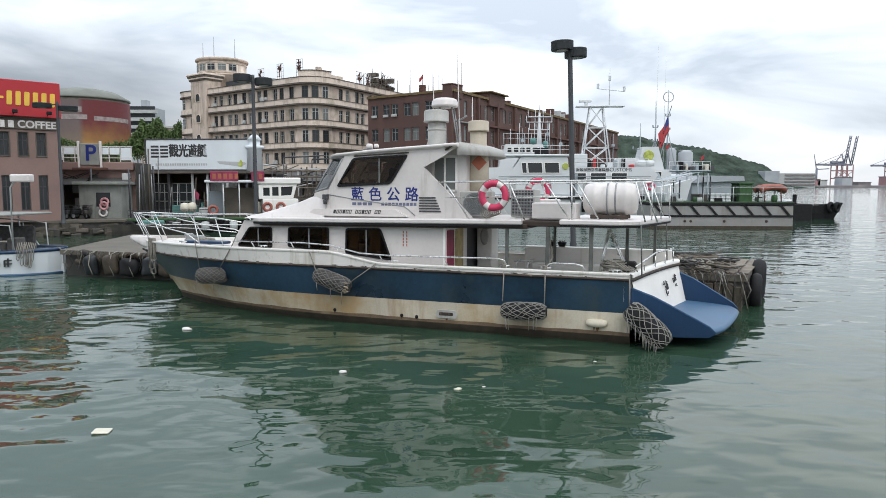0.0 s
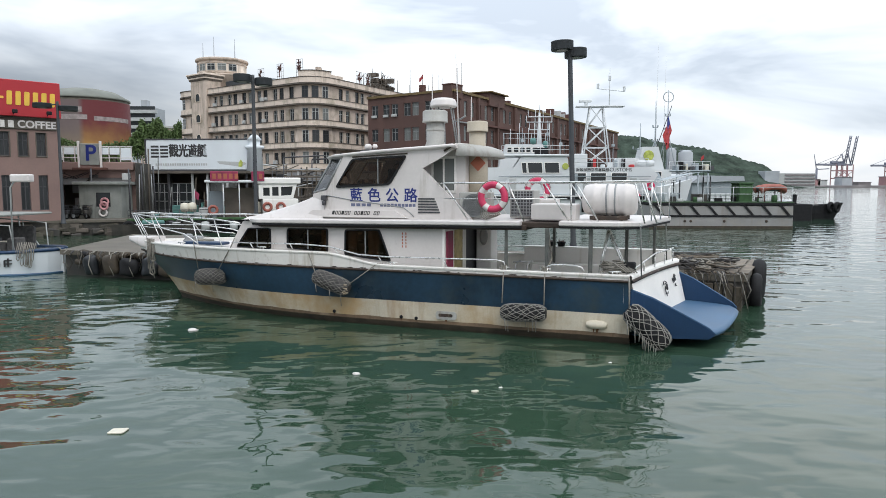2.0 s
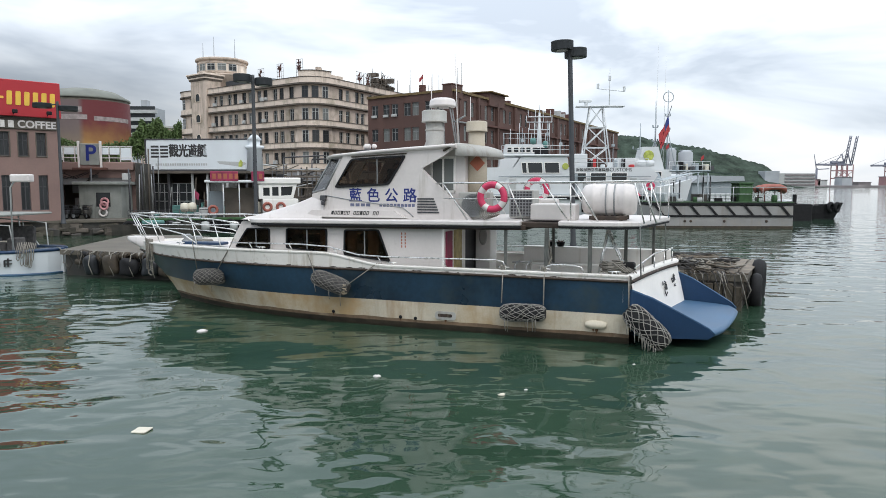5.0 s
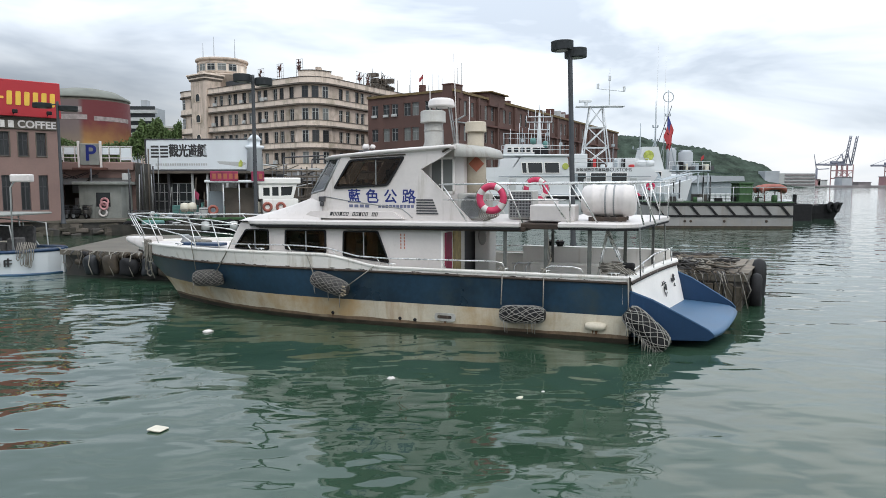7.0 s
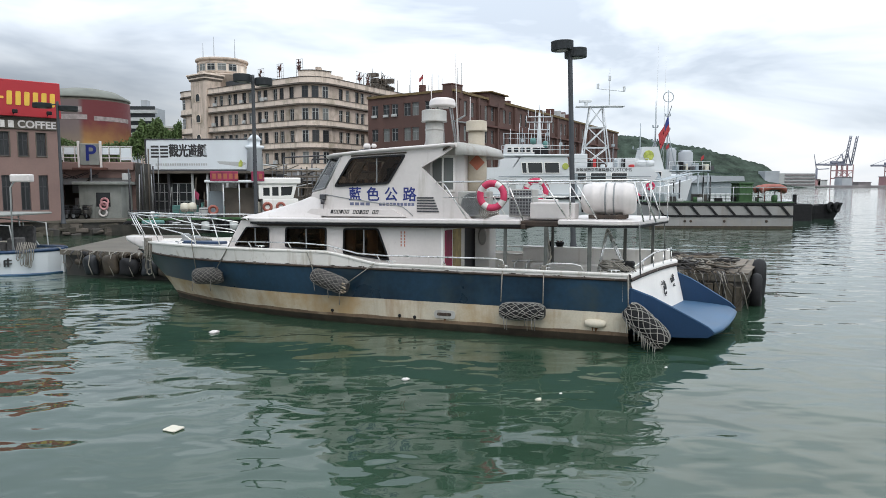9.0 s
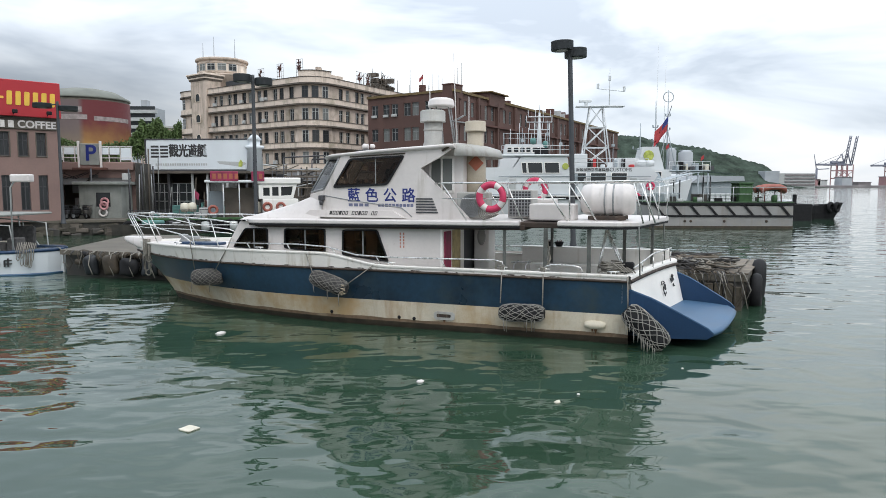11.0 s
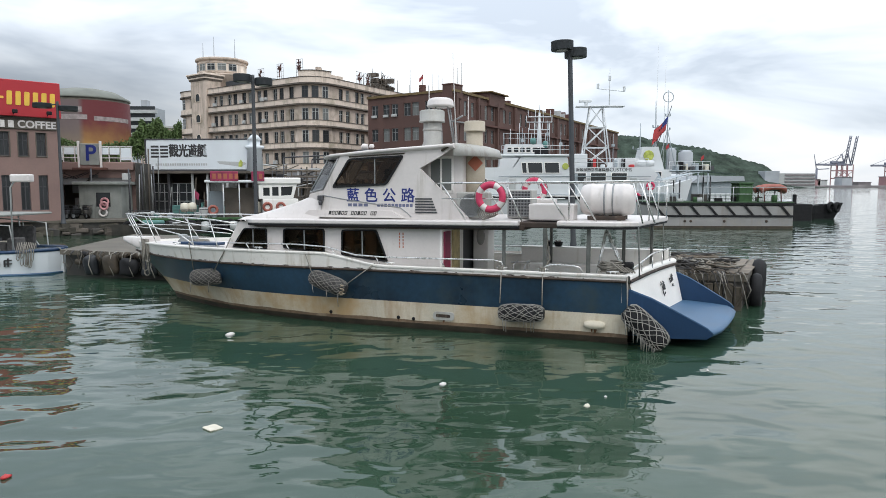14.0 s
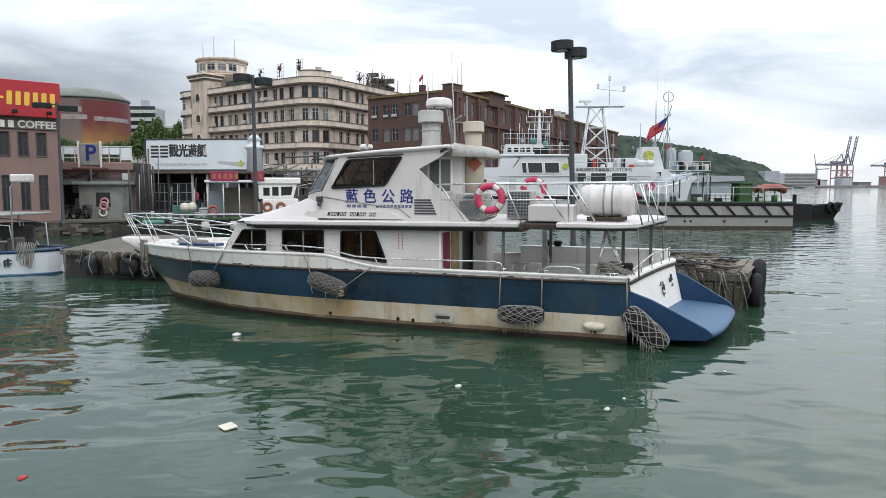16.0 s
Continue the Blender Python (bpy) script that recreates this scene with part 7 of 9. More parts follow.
def boat_sign():
    m = pose(-17.3, 61.5, 0, 0, 0, 177)
    th = thing("billboard", pose(0, 0, 0), "white billboard over the quayside shop", "sign")
    bm = bmesh.new()
    rbox(bm, -0.3, 9.6, -0.15, 0.0, 5.1, 7.75, 0.03, 1, m)
    part("panel", bm, M_SIGNWHITE, th)
    bm = bmesh.new()
    for x0, x1, z0, z1 in ((-0.4, 9.7, 7.75, 7.87), (-0.4, 9.7, 4.98, 5.1), (9.6, 9.72, 5.0, 7.8), (-0.42, -0.3, 5.0, 7.8)):
        rbox(bm, x0, x1, -0.2, 0.05, z0, z1, 0.02, 1, m)
    part("frame", bm, M_DGREY, th)
    for i, ch in enumerate("觀光遊艇" * 3):
        d = i // 4 - 1
        i = i % 4
        letters(ch, 0.90, m @ pose(7.06 - i * 0.87 + 0.035 * d, 0.012 + 0.003 * d, 6.72 + 0.02 * d, 0, 0, 180) @ Matrix.Diagonal((1.0, 1.0, 1.35, 1.0)), M_INK, th, "lettering", "black painted characters", 0.01, 0.004)
    bm = bmesh.new()
    for i in range(2):
        x = 8.8 - i * 0.87
        for c in (-0.45, -0.15, 0.15, 0.45):
            box(bm, x - 0.36, x + 0.36, 0.005, 0.02, 6.72 + c - 0.085, 6.72 + c + 0.085, m)
    part("name_bars", bm, M_INK, th)
    bm = bmesh.new()
    for i in range(22):
        box(bm, 4.0 + i * 0.22, 4.15 + i * 0.22, 0.003, 0.015, 5.46, 5.66, m)
    part("small_line_bars", bm, M_PALE, th)
    # printed picture of a boat: flat shapes
    bm = bmesh.new()
    plate(bm, [(3.1, 5.85), (2.9, 5.62), (0.9, 5.35), (0.4, 5.6), (0.5, 5.75), (1.5, 5.8)], (), 0.012, m @ pose(0, 0.002, 0))
    part("printed_boat", bm, M_PALE, th)
    bm = bmesh.new()
    plate(bm, [(1.12, 5.35), (1.12, 5.7), (0.9, 6.0), (0.72, 5.75), (0.78, 5.35)], (), 0.014, m @ pose(0, 0.004, 0))
    part("printed_patch", bm, M_BADGE, th)
    # white lighthouse cut-out at the end of the board
    bm = bmesh.new()
    lathe(bm, [(0.75, 4.9), (0.62, 6.9), (0.85, 7.0), (0.85, 7.2), (0.5, 7.25), (0.5, 7.7), (0.65, 7.75), (0.3, 8.15), (0.05, 8.3)], 20, m @ pose(-0.35, -0.1, 0))
    part("lighthouse", bm, M_SIGNWHITE, th, "white model lighthouse")
    # shop below
    sh = thing("quayside_shop", pose(0, 0, 0), "dark open-fronted shop under the billboard", "shop")
    bm = bmesh.new()
    box(bm, -1.2, 10.6, -7, -6.8, 1.12, 5.0, m)
    box(bm, -1.2, 10.6, -7, 0.6, 4.75, 4.98, m)
    box(bm, 10.4, 10.6, -6.8, 0.2, 1.12, 4.75, m)
    part("shell", bm, M_LEDGE, sh)
    for x, mm in ((9.4, M_DGREY), (7.6, M_DGREY), (5.4, M_PALE), (4.0, M_PALE), (2.2, M_PALE), (0.4, M_DGREY)):
        bm = bmesh.new()
        rbox(bm, x - 0.1, x + 0.1, -0.1, 0.1, 1.12, 4.75, 0.02, 1, m)
        part("pillar", bm, mm, sh)
    for x0, x1 in ((7.7, 9.3), (5.5, 7.5)):
        bm = bmesh.new()
        box(bm, x0, x1, -0.5, -0.46, 1.2, 3.8, m)
        g = part("shop_pane", bm, M_WIN, sh)
        bm = bmesh.new()
        for z in (1.2, 2.2, 3.0, 3.8):
            box(bm, x0, x1, -0.45, -0.38, z, z + 0.07, m)
        for k in range(4):
            x = x0 + (x1 - x0) * k / 3
            box(bm, x - 0.03, x + 0.03, -0.45, -0.37, 1.2, 3.87, m)
        part("glazing_bar", bm, M_GREY, g)
    bm = bmesh.new()
    rbox(bm, 2.4, 4.9, -3.0, -2.8, 1.12, 4.2, 0.02, 1, m)
    part("white_partition", bm, M_PALE, sh)
    rn = random.Random(19)
    for i in range(26):
        bm = bmesh.new()
        x, w, hh = rn.uniform(0.2, 10), rn.uniform(0.15, 0.8), rn.uniform(0.3, 1.4)
        rbox(bm, x, x + w, -rn.uniform(1.0, 3.5), -0.7, 1.12, 1.12 + hh, 0.03, 1, m)
        part("stacked_goods", bm, (M_DGREY, M_PALE, M_TEAL, M_LEDGE, M_PVC, M_BRICK2)[i % 6], sh)
    for i in range(9):
        bm = bmesh.new()
        x = rn.uniform(0, 10)
        tube(bm, [m @ Vector((x, 0.3, 1.12)), m @ Vector((x + rn.uniform(-0.3, 0.3), 0.2, 3.0 + rn.uniform(0, 1.6)))], 0.035, 5)
        part("leaning_pole", bm, (M_PALE, M_PLANK, M_DGREY)[i % 3], sh)
    bm = bmesh.new()
    rbox(bm, 5.0, 7.0, -0.2, 0.9, 1.12, 1.9, 0.05, 1, m)
    part("teal_counter", bm, M_TEAL, sh, "teal covered counter")


def low_sheds():
    """Dark roofs and pipework between the billboard and the big buildings."""
    th = thing("dark_sheds", pose(0, 0, 0), "row of dark corrugated sheds with pipes", "shed")
    rnd = random.Random(4)
    for i in range(5):
        bm = bmesh.new()
        x = -20 + i * 4.6
        rbox(bm, x, x + 4.4, 74 + i * 1.2, 82 + i, 1.1, 4.3 + rnd.uniform(-0.4, 0.7), 0.05, 1)
        s = part("shed", bm, M_LEDGE, th)
        bm = bmesh.new()
        z = 4.6 + rnd.uniform(0, 0.8)
        vs = [bm.verts.new(p) for p in ((x - 0.2, 73.2 + i * 1.2, z - 0.6), (x + 4.6, 73.2 + i * 1.2, z - 0.6), (x + 4.6, 80 + i, z + 0.5), (x - 0.2, 80 + i, z + 0.5))]
        bm.faces.new(vs)
        bmesh.ops.solidify(bm, geom=bm.faces[:], thickness=0.12)
        part("shed_roof", bm, M_DARKNET, s)
    for i in range(16):
        bm = bmesh.new()
        x, z = -20 + i * 1.5, 4.8 + rnd.uniform(0, 2.2)
        tube(bm, [(x, 73, z), (x + rnd.uniform(1, 5), 73.5, z + rnd.uniform(-0.4, 0.4))], 0.09, 6)
        tube(bm, [(x, 73, 1.1), (x, 73, z)], 0.07, 6)
        part("pipe", bm, M_DGREY if i % 3 else M_PALE, th)


def boat_racks():
    """Rough timber racks with poles and scrap on the quay behind the moored boats."""
    th = thing("timber_rack", pose(0, 0, 0), "cluttered dark timber racks with poles on the quay", "rack")
    rn = random.Random(77)
    for i in range(9):
        bm = bmesh.new()
        x, v = -17.2 + i * 0.72, 64.6 + 0.9 * (i % 2)
        rbox(bm, x - 0.06, x + 0.06, v - 0.06, v + 0.06, 1.1, 5.1 + rn.uniform(0, 0.6), 0.02, 1)
        part("post", bm, (M_LEDGE, M_PLANK, M_DGREY)[i % 3], th)
    for k, z in enumerate((2.3, 3.4, 4.4, 5.0)):
        bm = bmesh.new()
        rbox(bm, -17.5, -11.2, 64.5, 64.6, z, z + 0.12, 0.02, 1)
        part("rail", bm, M_PLANK if k % 2 else M_LEDGE, th)
    for i in range(34):
        bm = bmesh.new()
        x, z, L = rn.uniform(-17.6, -12), rn.choice((2.45, 3.55, 4.55, 5.15)), rn.uniform(0.8, 2.4)
        v = rn.uniform(64.5, 65.6)
        tube(bm, [(x, v, z), (x + L, v + rn.uniform(-0.3, 0.3), z + rn.uniform(-0.15, 0.6))], rn.uniform(0.03, 0.07), 5)
        part("pole", bm, (M_LEDGE, M_PLANK, M_GREY, M_DARKNET, M_PALE)[i % 5], th)


M_HALLROOF = mat("grey_green_sheet_roof", (0.17, 0.18, 0.155), 0.7, var=0.2, scale=0.3, bump=0.1)
M_HALLTEXT = mat("pale_print", (0.27, 0.23, 0.22), 0.7, var=0.4, scale=0.9, bump=0.0)


def banner_print():
    """A big printed sheet: red at the top, glowing orange ground below, grey towards the street end."""
    m = mat("printed_banner", (0.2, 0.05, 0.03), 0.6, bump=0.0)
    nt = m.node_tree
    b = nt.nodes["Principled BSDF"]
    tc = nt.nodes.new("ShaderNodeTexCoord")
    sep = nt.nodes.new("ShaderNodeSeparateXYZ")
    nt.links.new(tc.outputs["Object"], sep.inputs[0])
    n = nt.nodes.new("ShaderNodeTexNoise")
    n.inputs["Scale"].default_value, n.inputs["Detail"].default_value = 0.22, 7.0
    nt.links.new(tc.outputs["Object"], n.inputs["Vector"])
    add = nt.nodes.new("ShaderNodeMath")
    add.operation = "MULTIPLY_ADD"
    add.inputs[1].default_value = 7.0
    nt.links.new(n.outputs[0], add.inputs[0])
    nt.links.new(sep.outputs["Z"], add.inputs[2])
    mr = nt.nodes.new("ShaderNodeMapRange")
    mr.inputs["From Min"].default_value, mr.inputs["From Max"].default_value = 17.0, 28.0
    nt.links.new(add.outputs[0], mr.inputs["Value"])
    ramp = nt.nodes.new("ShaderNodeValToRGB")
    ramp.color_ramp.elements[0].position, ramp.color_ramp.elements[0].color = 0.0, (0.36, 0.20, 0.05, 1)
    ramp.color_ramp.elements[1].position, ramp.color_ramp.elements[1].color = 0.62, (0.125, 0.018, 0.021, 1)
    mid = ramp.color_ramp.elements.new(0.35)
    mid.color = (0.19, 0.075, 0.03, 1)
    nt.links.new(mr.outputs[0], ramp.inputs[0])
    mx = nt.nodes.new("ShaderNodeMapRange")
    for k, v in (("From Min", -92.6), ("From Max", -91.4), ("To Min", 0.72), ("To Max", 0.0)):
        mx.inputs[k].default_value = v
    nt.links.new(sep.outputs["X"], mx.inputs["Value"])
    grey = nt.nodes.new("ShaderNodeMixRGB")
    grey.inputs[2].default_value = (0.13, 0.125, 0.12, 1)
    nt.links.new(mx.outputs[0], grey.inputs[0])
    nt.links.new(ramp.outputs[0], grey.inputs[1])
    nt.links.new(grey.outputs[0], b.inputs["Base Color"])
    return m


def round_hall():
    c = (-96.3, 185.0)
    th = thing("round_hall", pose(0, 0, 0), "grey round-roofed hall with a red and orange printed banner", "building")
    bm = bmesh.new()
    lathe(bm, [(11, -1), (11, 26.4)], 40, pose(c[0], c[1], 0))
    part("drum", bm, M_CONC, th)
    bm = bmesh.new()
    lathe(bm, [(11.2, 26.0), (11.35, 26.1), (11.3, 26.5), (8, 28.4), (4, 29.2), (1, 29.4)], 40, pose(c[0], c[1], 0))
    part("roof", bm, M_HALLROOF, th, "grey-green sheet roof")
    bm = bmesh.new()
    rows = [[Vector((c[0] + 11.15 * math.cos(radians(a)), c[1] + 11.15 * math.sin(radians(a)), z)) for z in (12.5, 17, 21, 25.4)] for a in range(-118, 27, 6)]
    grid_faces(bm, rows)
    bn = part("banner", bm, banner_print(), th, "weathered printed banner, red above orange")
    for a0, a1, z0, z1 in ((-52, 4, 20.2, 21.3), (-92, -66, 22.2, 23.6), (-92, -60, 20.4, 21.6)):
        bm = bmesh.new()
        n = 8
        rows = [[Vector((c[0] + 11.22 * math.cos(radians(a)), c[1] + 11.22 * math.sin(radians(a)), z)) for z in (z0, z1)] for a in (a0 + (a1 - a0) * k / n for k in range(n + 1))]
        grid_faces(bm, rows)
        part("banner_strip", bm, M_HALLTEXT, bn)
    ap = thing("apartment_block", pose(0, 0, 0), "distant grey apartment block with balconies", "building")
    bm = bmesh.new()
    rbox(bm, -142, -126, 300, 312, -1, 37.6, 0.2, 1)
    rbox(bm, -132.5, -130, 302, 306, 37, 41, 0.2, 1)
    part("wall", bm, M_FAR, ap)
    for i in range(5):
        bm = bmesh.new()
        box(bm, -142, -124.5, 298, 300.2, 21.6 + i * 3.3, 23.0 + i * 3.3)
        part("balcony", bm, M_PALE, ap)
        bm = bmesh.new()
        box(bm, -140.5, -125.5, 299.6, 300.1, 23.1 + i * 3.3, 24.7 + i * 3.3)
        part("window_strip", bm, M_WIN, ap)
    lb = thing("low_house", pose(0, 0, 0), "pale low house behind trees", "house")
    bm = bmesh.new()
    rbox(bm, -84, -74, 190, 200, 0, 19.5, 0.1, 1)
    part("wall", bm, M_STUCCO, lb)
    bm = bmesh.new()
    rbox(bm, -84.6, -73.4, 189.4, 200.5, 19.3, 20.0, 0.1, 1)
    part("roof", bm, M_PALE, lb)


def shrub(name, x0, x1, y, z0, z1, n, seed, leaf=0.22, label="dense green shrubs on the terrace"):
    """A hedge of many small leaf clumps with stems."""
    rnd = random.Random(seed)
    th = thing(name, pose(0, 0, 0), label, "shrub" if z1 - z0 < 4 else "tree")
    bm = bmesh.new()
    for i in range(max(3, int((x1 - x0) / 1.6))):
        x = x0 + (x1 - x0) * (i + 0.5) / max(3, int((x1 - x0) / 1.6))
        tube(bm, [(x, y, z0 - 1.2), (x + rnd.uniform(-0.3, 0.3), y + rnd.uniform(-0.3, 0.3), z0 + (z1 - z0) * 0.6)], 0.10, 5, 0.03)
    part("trunk", bm, M_DARKNET, th)
    bm = bmesh.new()
    for i in range(n):
        x = rnd.uniform(x0, x1)
        top = z0 + (z1 - z0) * (0.62 + 0.38 * noise.noise((x * 0.45, seed, 0.3)) + 0.12 * noise.noise((x * 1.7, seed, 2)))
        z = z0 + (top - z0) * math.sqrt(rnd.random())
        yy = y + rnd.uniform(-1.2, 1.2) * (1 - 0.5 * (z - z0) / (z1 - z0))
        if noise.noise((x * 5 * leaf ** -0.5 * 0.4, yy * 0.9, z * 5 * leaf ** -0.5 * 0.4 + seed)) < -0.12:
            continue
        z += rnd.gauss(0, leaf * 0.8)
        q = Matrix.Translation((x, yy, z)) @ Euler((rnd.uniform(0, 6), rnd.uniform(0, 6), rnd.uniform(0, 6))).to_matrix().to_4x4()
        s = leaf * rnd.uniform(0.6, 1.4)
        bm.faces.new([bm.verts.new(q @ Vector(p)) for p in ((-s, 0, 0), (0, -s * 0.45, s * 0.1), (s, 0, 0), (0, s * 0.45, s * 0.1))])
    tagged(part("crown", bm, M_LEAF, th), kind="stuff")
    return th


# ---- boats on the town side ----
def simple_hull(L, B, H, sheer_up, mat_side, parent, name="hull", flare=0.25):
    """A small work-boat hull, x forward, closed with a deck."""
    bm = bmesh.new()
    rows = []
    for i in range(17):
        u = i / 16
        x = -L / 2 + L * u
        b = B / 2 * (1 - max(0, (u - 0.55) / 0.45) ** 2.2) * (0.92 + 0.08 * min(1, u * 6))
        zt = H + sheer_up * max(0, (u - 0.4) / 0.6) ** 2
        rake = 0.10 * L * max(0, (u - 0.8) / 0.2)
        rows.append([Vector((x, 0, zt - 0.12)), Vector((x + rake, b * 0.94, zt - 0.12)), Vector((x + rake, b * 0.95, zt)), Vector((x + rake, b, zt)), Vector((x + rake * 0.5, b * (1 - flare * 0.4), zt * 0.45)), Vector((x, b * (1 - flare), -0.1)), Vector((x - 0.0, 0, -0.5)),
                     Vector((x, -b * (1 - flare), -0.1)), Vector((x + rake * 0.5, -b * (1 - flare * 0.4), zt * 0.45)), Vector((x + rake, -b, zt)), Vector((x + rake, -b * 0.95, zt)), Vector((x + rake, -b * 0.94, zt - 0.12))])
    vs = grid_faces(bm, rows, smooth=False, close=True)
    bm.faces.new(vs[0])
    bmesh.ops.recalc_face_normals(bm, faces=bm.faces[:])
    return part(name, bm, mat_side, parent)


def moored_boat():
    """White boat with blue stripe, lying bow-on to the pier."""
    th = thing("passenger_boat", pose(-23.1, 29.3, 0, 0, 0, -4), "white passenger boat with blue stripe and canopy", "boat")
    bm = bmesh.new()
    rows = []
    for x, b, zt, zl in ((-9, 1.6, 0.98, -0.1), (0, 1.7, 0.98, -0.1), (4, 1.68, 0.99, -0.08), (4.9, 1.60, 1.0, -0.05), (5.6, 1.38, 1.02, 0.0), (6.2, 1.02, 1.04, 0.03), (6.65, 0.6, 1.05, 0.06), (6.95, 0.12, 1.06, 0.1)):
        rows.append([Vector((x, 0, zt - 0.2)), Vector((x, -b, zt - 0.2)), Vector((x, -b, zt)), Vector((x, -b - 0.04, zt)), Vector((x - 0.1, -b * 0.95, zl)), Vector((x, 0, -0.5)), Vector((x - 0.1, b * 0.95, zl)), Vector((x, b, zt)), Vector((x, b, zt - 0.2))])
    vs = grid_faces(bm, rows, smooth=False, close=True)
    bm.faces.new(vs[-1])
    bmesh.ops.recalc_face_normals(bm, faces=bm.faces[:])
    part("hull", bm, M_SIGNWHITE, th)
    bm = bmesh.new()
    for v in (-1, 1):
        tube(bm, [(x, v * (b + 0.01), zt - 0.05) for x, b, zt in ((-9, 1.6, 0.98), (0, 1.7, 0.98), (4, 1.68, 0.99), (4.9, 1.60, 1.0), (5.6, 1.38, 1.02), (6.2, 1.02, 1.04), (6.65, 0.6, 1.05), (6.97, 0.1, 1.06))], 0.075, 8)
    part("blue_stripe", bm, M_SCOOP, th, "blue gunwale stripe")
    bm = bmesh.new()
    for v in (-1, 1):
        tube(bm, [(x, v * b, 0.02) for x, b in ((-9, 1.54), (4, 1.62), (4.9, 1.54), (5.6, 1.34), (6.2, 1.0), (6.65, 0.6), (6.9, 0.12))], 0.05, 6)
    part("spray_chine", bm, M_BLUE, th)
    bm = bmesh.new()
    rbox(bm, -9, 5.5, -1.6, 1.5, 2.43, 2.52, 0.04, 2)
    part("canopy", bm, M_KIOSK, th, "pale green-white canopy")
    for x in (-3, -0.5, 2.0, 4.1):
        for v in (-1.5, 1.4):
            bm = bmesh.new()
            tube(bm, [(x, v, 1.0), (x - 0.15, v, 2.45)], 0.03, 6)
            part("canopy_post", bm, M_PALE, th)
    for v in (-1.5, 1.2):
        bm = bmesh.new()
        tube(bm, [(1.5, v, 2.35), (4.6, v, 2.12), (5.5, v * 0.85, 2.05), (5.6, v * 0.8, 1.05)], 0.03, 6)
        tube(bm, [(4.3, v, 2.1), (4.4, v, 1.0)], 0.025, 6)
        tube(bm, [(3.2, v, 1.75), (4.6, v * 0.95, 1.65), (5.1, v * 0.9, 1.05)], 0.025, 6)
        part("hand_rail", bm, M_PALE, th)
    bm = bmesh.new()
    rbox(bm, 0.3, 1.0, -1.0, 1.0, 1.0, 1.5, 0.08, 2)
    rbox(bm, 2.2, 2.8, -1.0, 0.8, 1.0, 1.6, 0.08, 2)
    part("seat_bench", bm, M_PVC, th)
    bm = bmesh.new()
    rbox(bm, -5, -0.4, -1.4, 1.3, 0.9, 2.0, 0.1, 2)
    part("engine_box", bm, M_SHIPGREY, th)
    bm = bmesh.new()
    rbox(bm, -2, 5.0, 0.9, 1.1, 0.9, 1.9, 0.05, 1)
    part("dark_side_screen", bm, M_DARKNET, th)
    rn = random.Random(6)
    for i in range(12):
        bm = bmesh.new()
        x, w = rn.uniform(1.0, 5.4), rn.uniform(0.2, 0.5)
        rbox(bm, x, x + w, -1.2 + rn.uniform(0, 0.6), -0.4, 0.9, 1.1 + rn.uniform(0.1, 0.6), 0.05, 1)
        part("deck_crate", bm, (M_DARKNET, M_PVC, M_ROPE, M_DGREY)[i % 4], th)
    bm = bmesh.new()
    for i in range(9):
        x, v = 5.7 + rn.uniform(0, 0.55), 0.0
        v = -1.38 + (x - 5.6) * 0.62
        low = rn.uniform(0.3, 0.75)
        tube(bm, [(x, v + 0.1, 1.35), (x + 0.02, v - 0.08, 1.0), (x + 0.03, v - 0.09, low + 0.1), (x + 0.07, v - 0.06, low), (x + 0.12, v - 0.05, low + 0.1), (x + 0.13, v - 0.03, 1.0), (x + 0.15, v + 0.1, 1.3)], 0.017, 5)
    part("hung_lines", bm, M_ROPE, th)
    bm = bmesh.new()
    for i in range(2):
        for a, b, c, d in ((-0.2, 0.2, 0.1, 0.16), (-0.04, 0.04, -0.25, 0.25), (-0.2, 0.2, -0.1, -0.04), (-0.22, -0.15, -0.25, 0.1)):
            box(bm, a * 0.7, b * 0.7, -0.05, 0.05, c * 0.7, d * 0.7, pose(5.05 + i * 0.42, -1.575 + i * 0.15, 0.55, 0, 0, 16 + i * 10))
    part("name_bars", bm, M_INK, th)
    # mooring line and white deck lamp
    bm = bmesh.new()
    tube(bm, [(6.85, -0.3, 1.1), (7.4, -0.3, 0.75), (8.0, -0.2, 0.7)], 0.02, 6)
    part("mooring_line", bm, M_ROPE, th)
    bm = bmesh.new()
    tube(bm, [(5.55, -1.2, 0.95), (5.7, -1.35, 3.6), (5.95, -1.4, 3.9)], 0.035, 8)
    fl = part("lamp_stem", bm, M_PALE, th)
    bm = bmesh.new()
    rbox(bm, 5.85, 6.65, -1.6, -1.2, 3.82, 4.14, 0.06, 2)
    part("flood_lamp", bm, M_WHITE, fl, "white flood lamp")


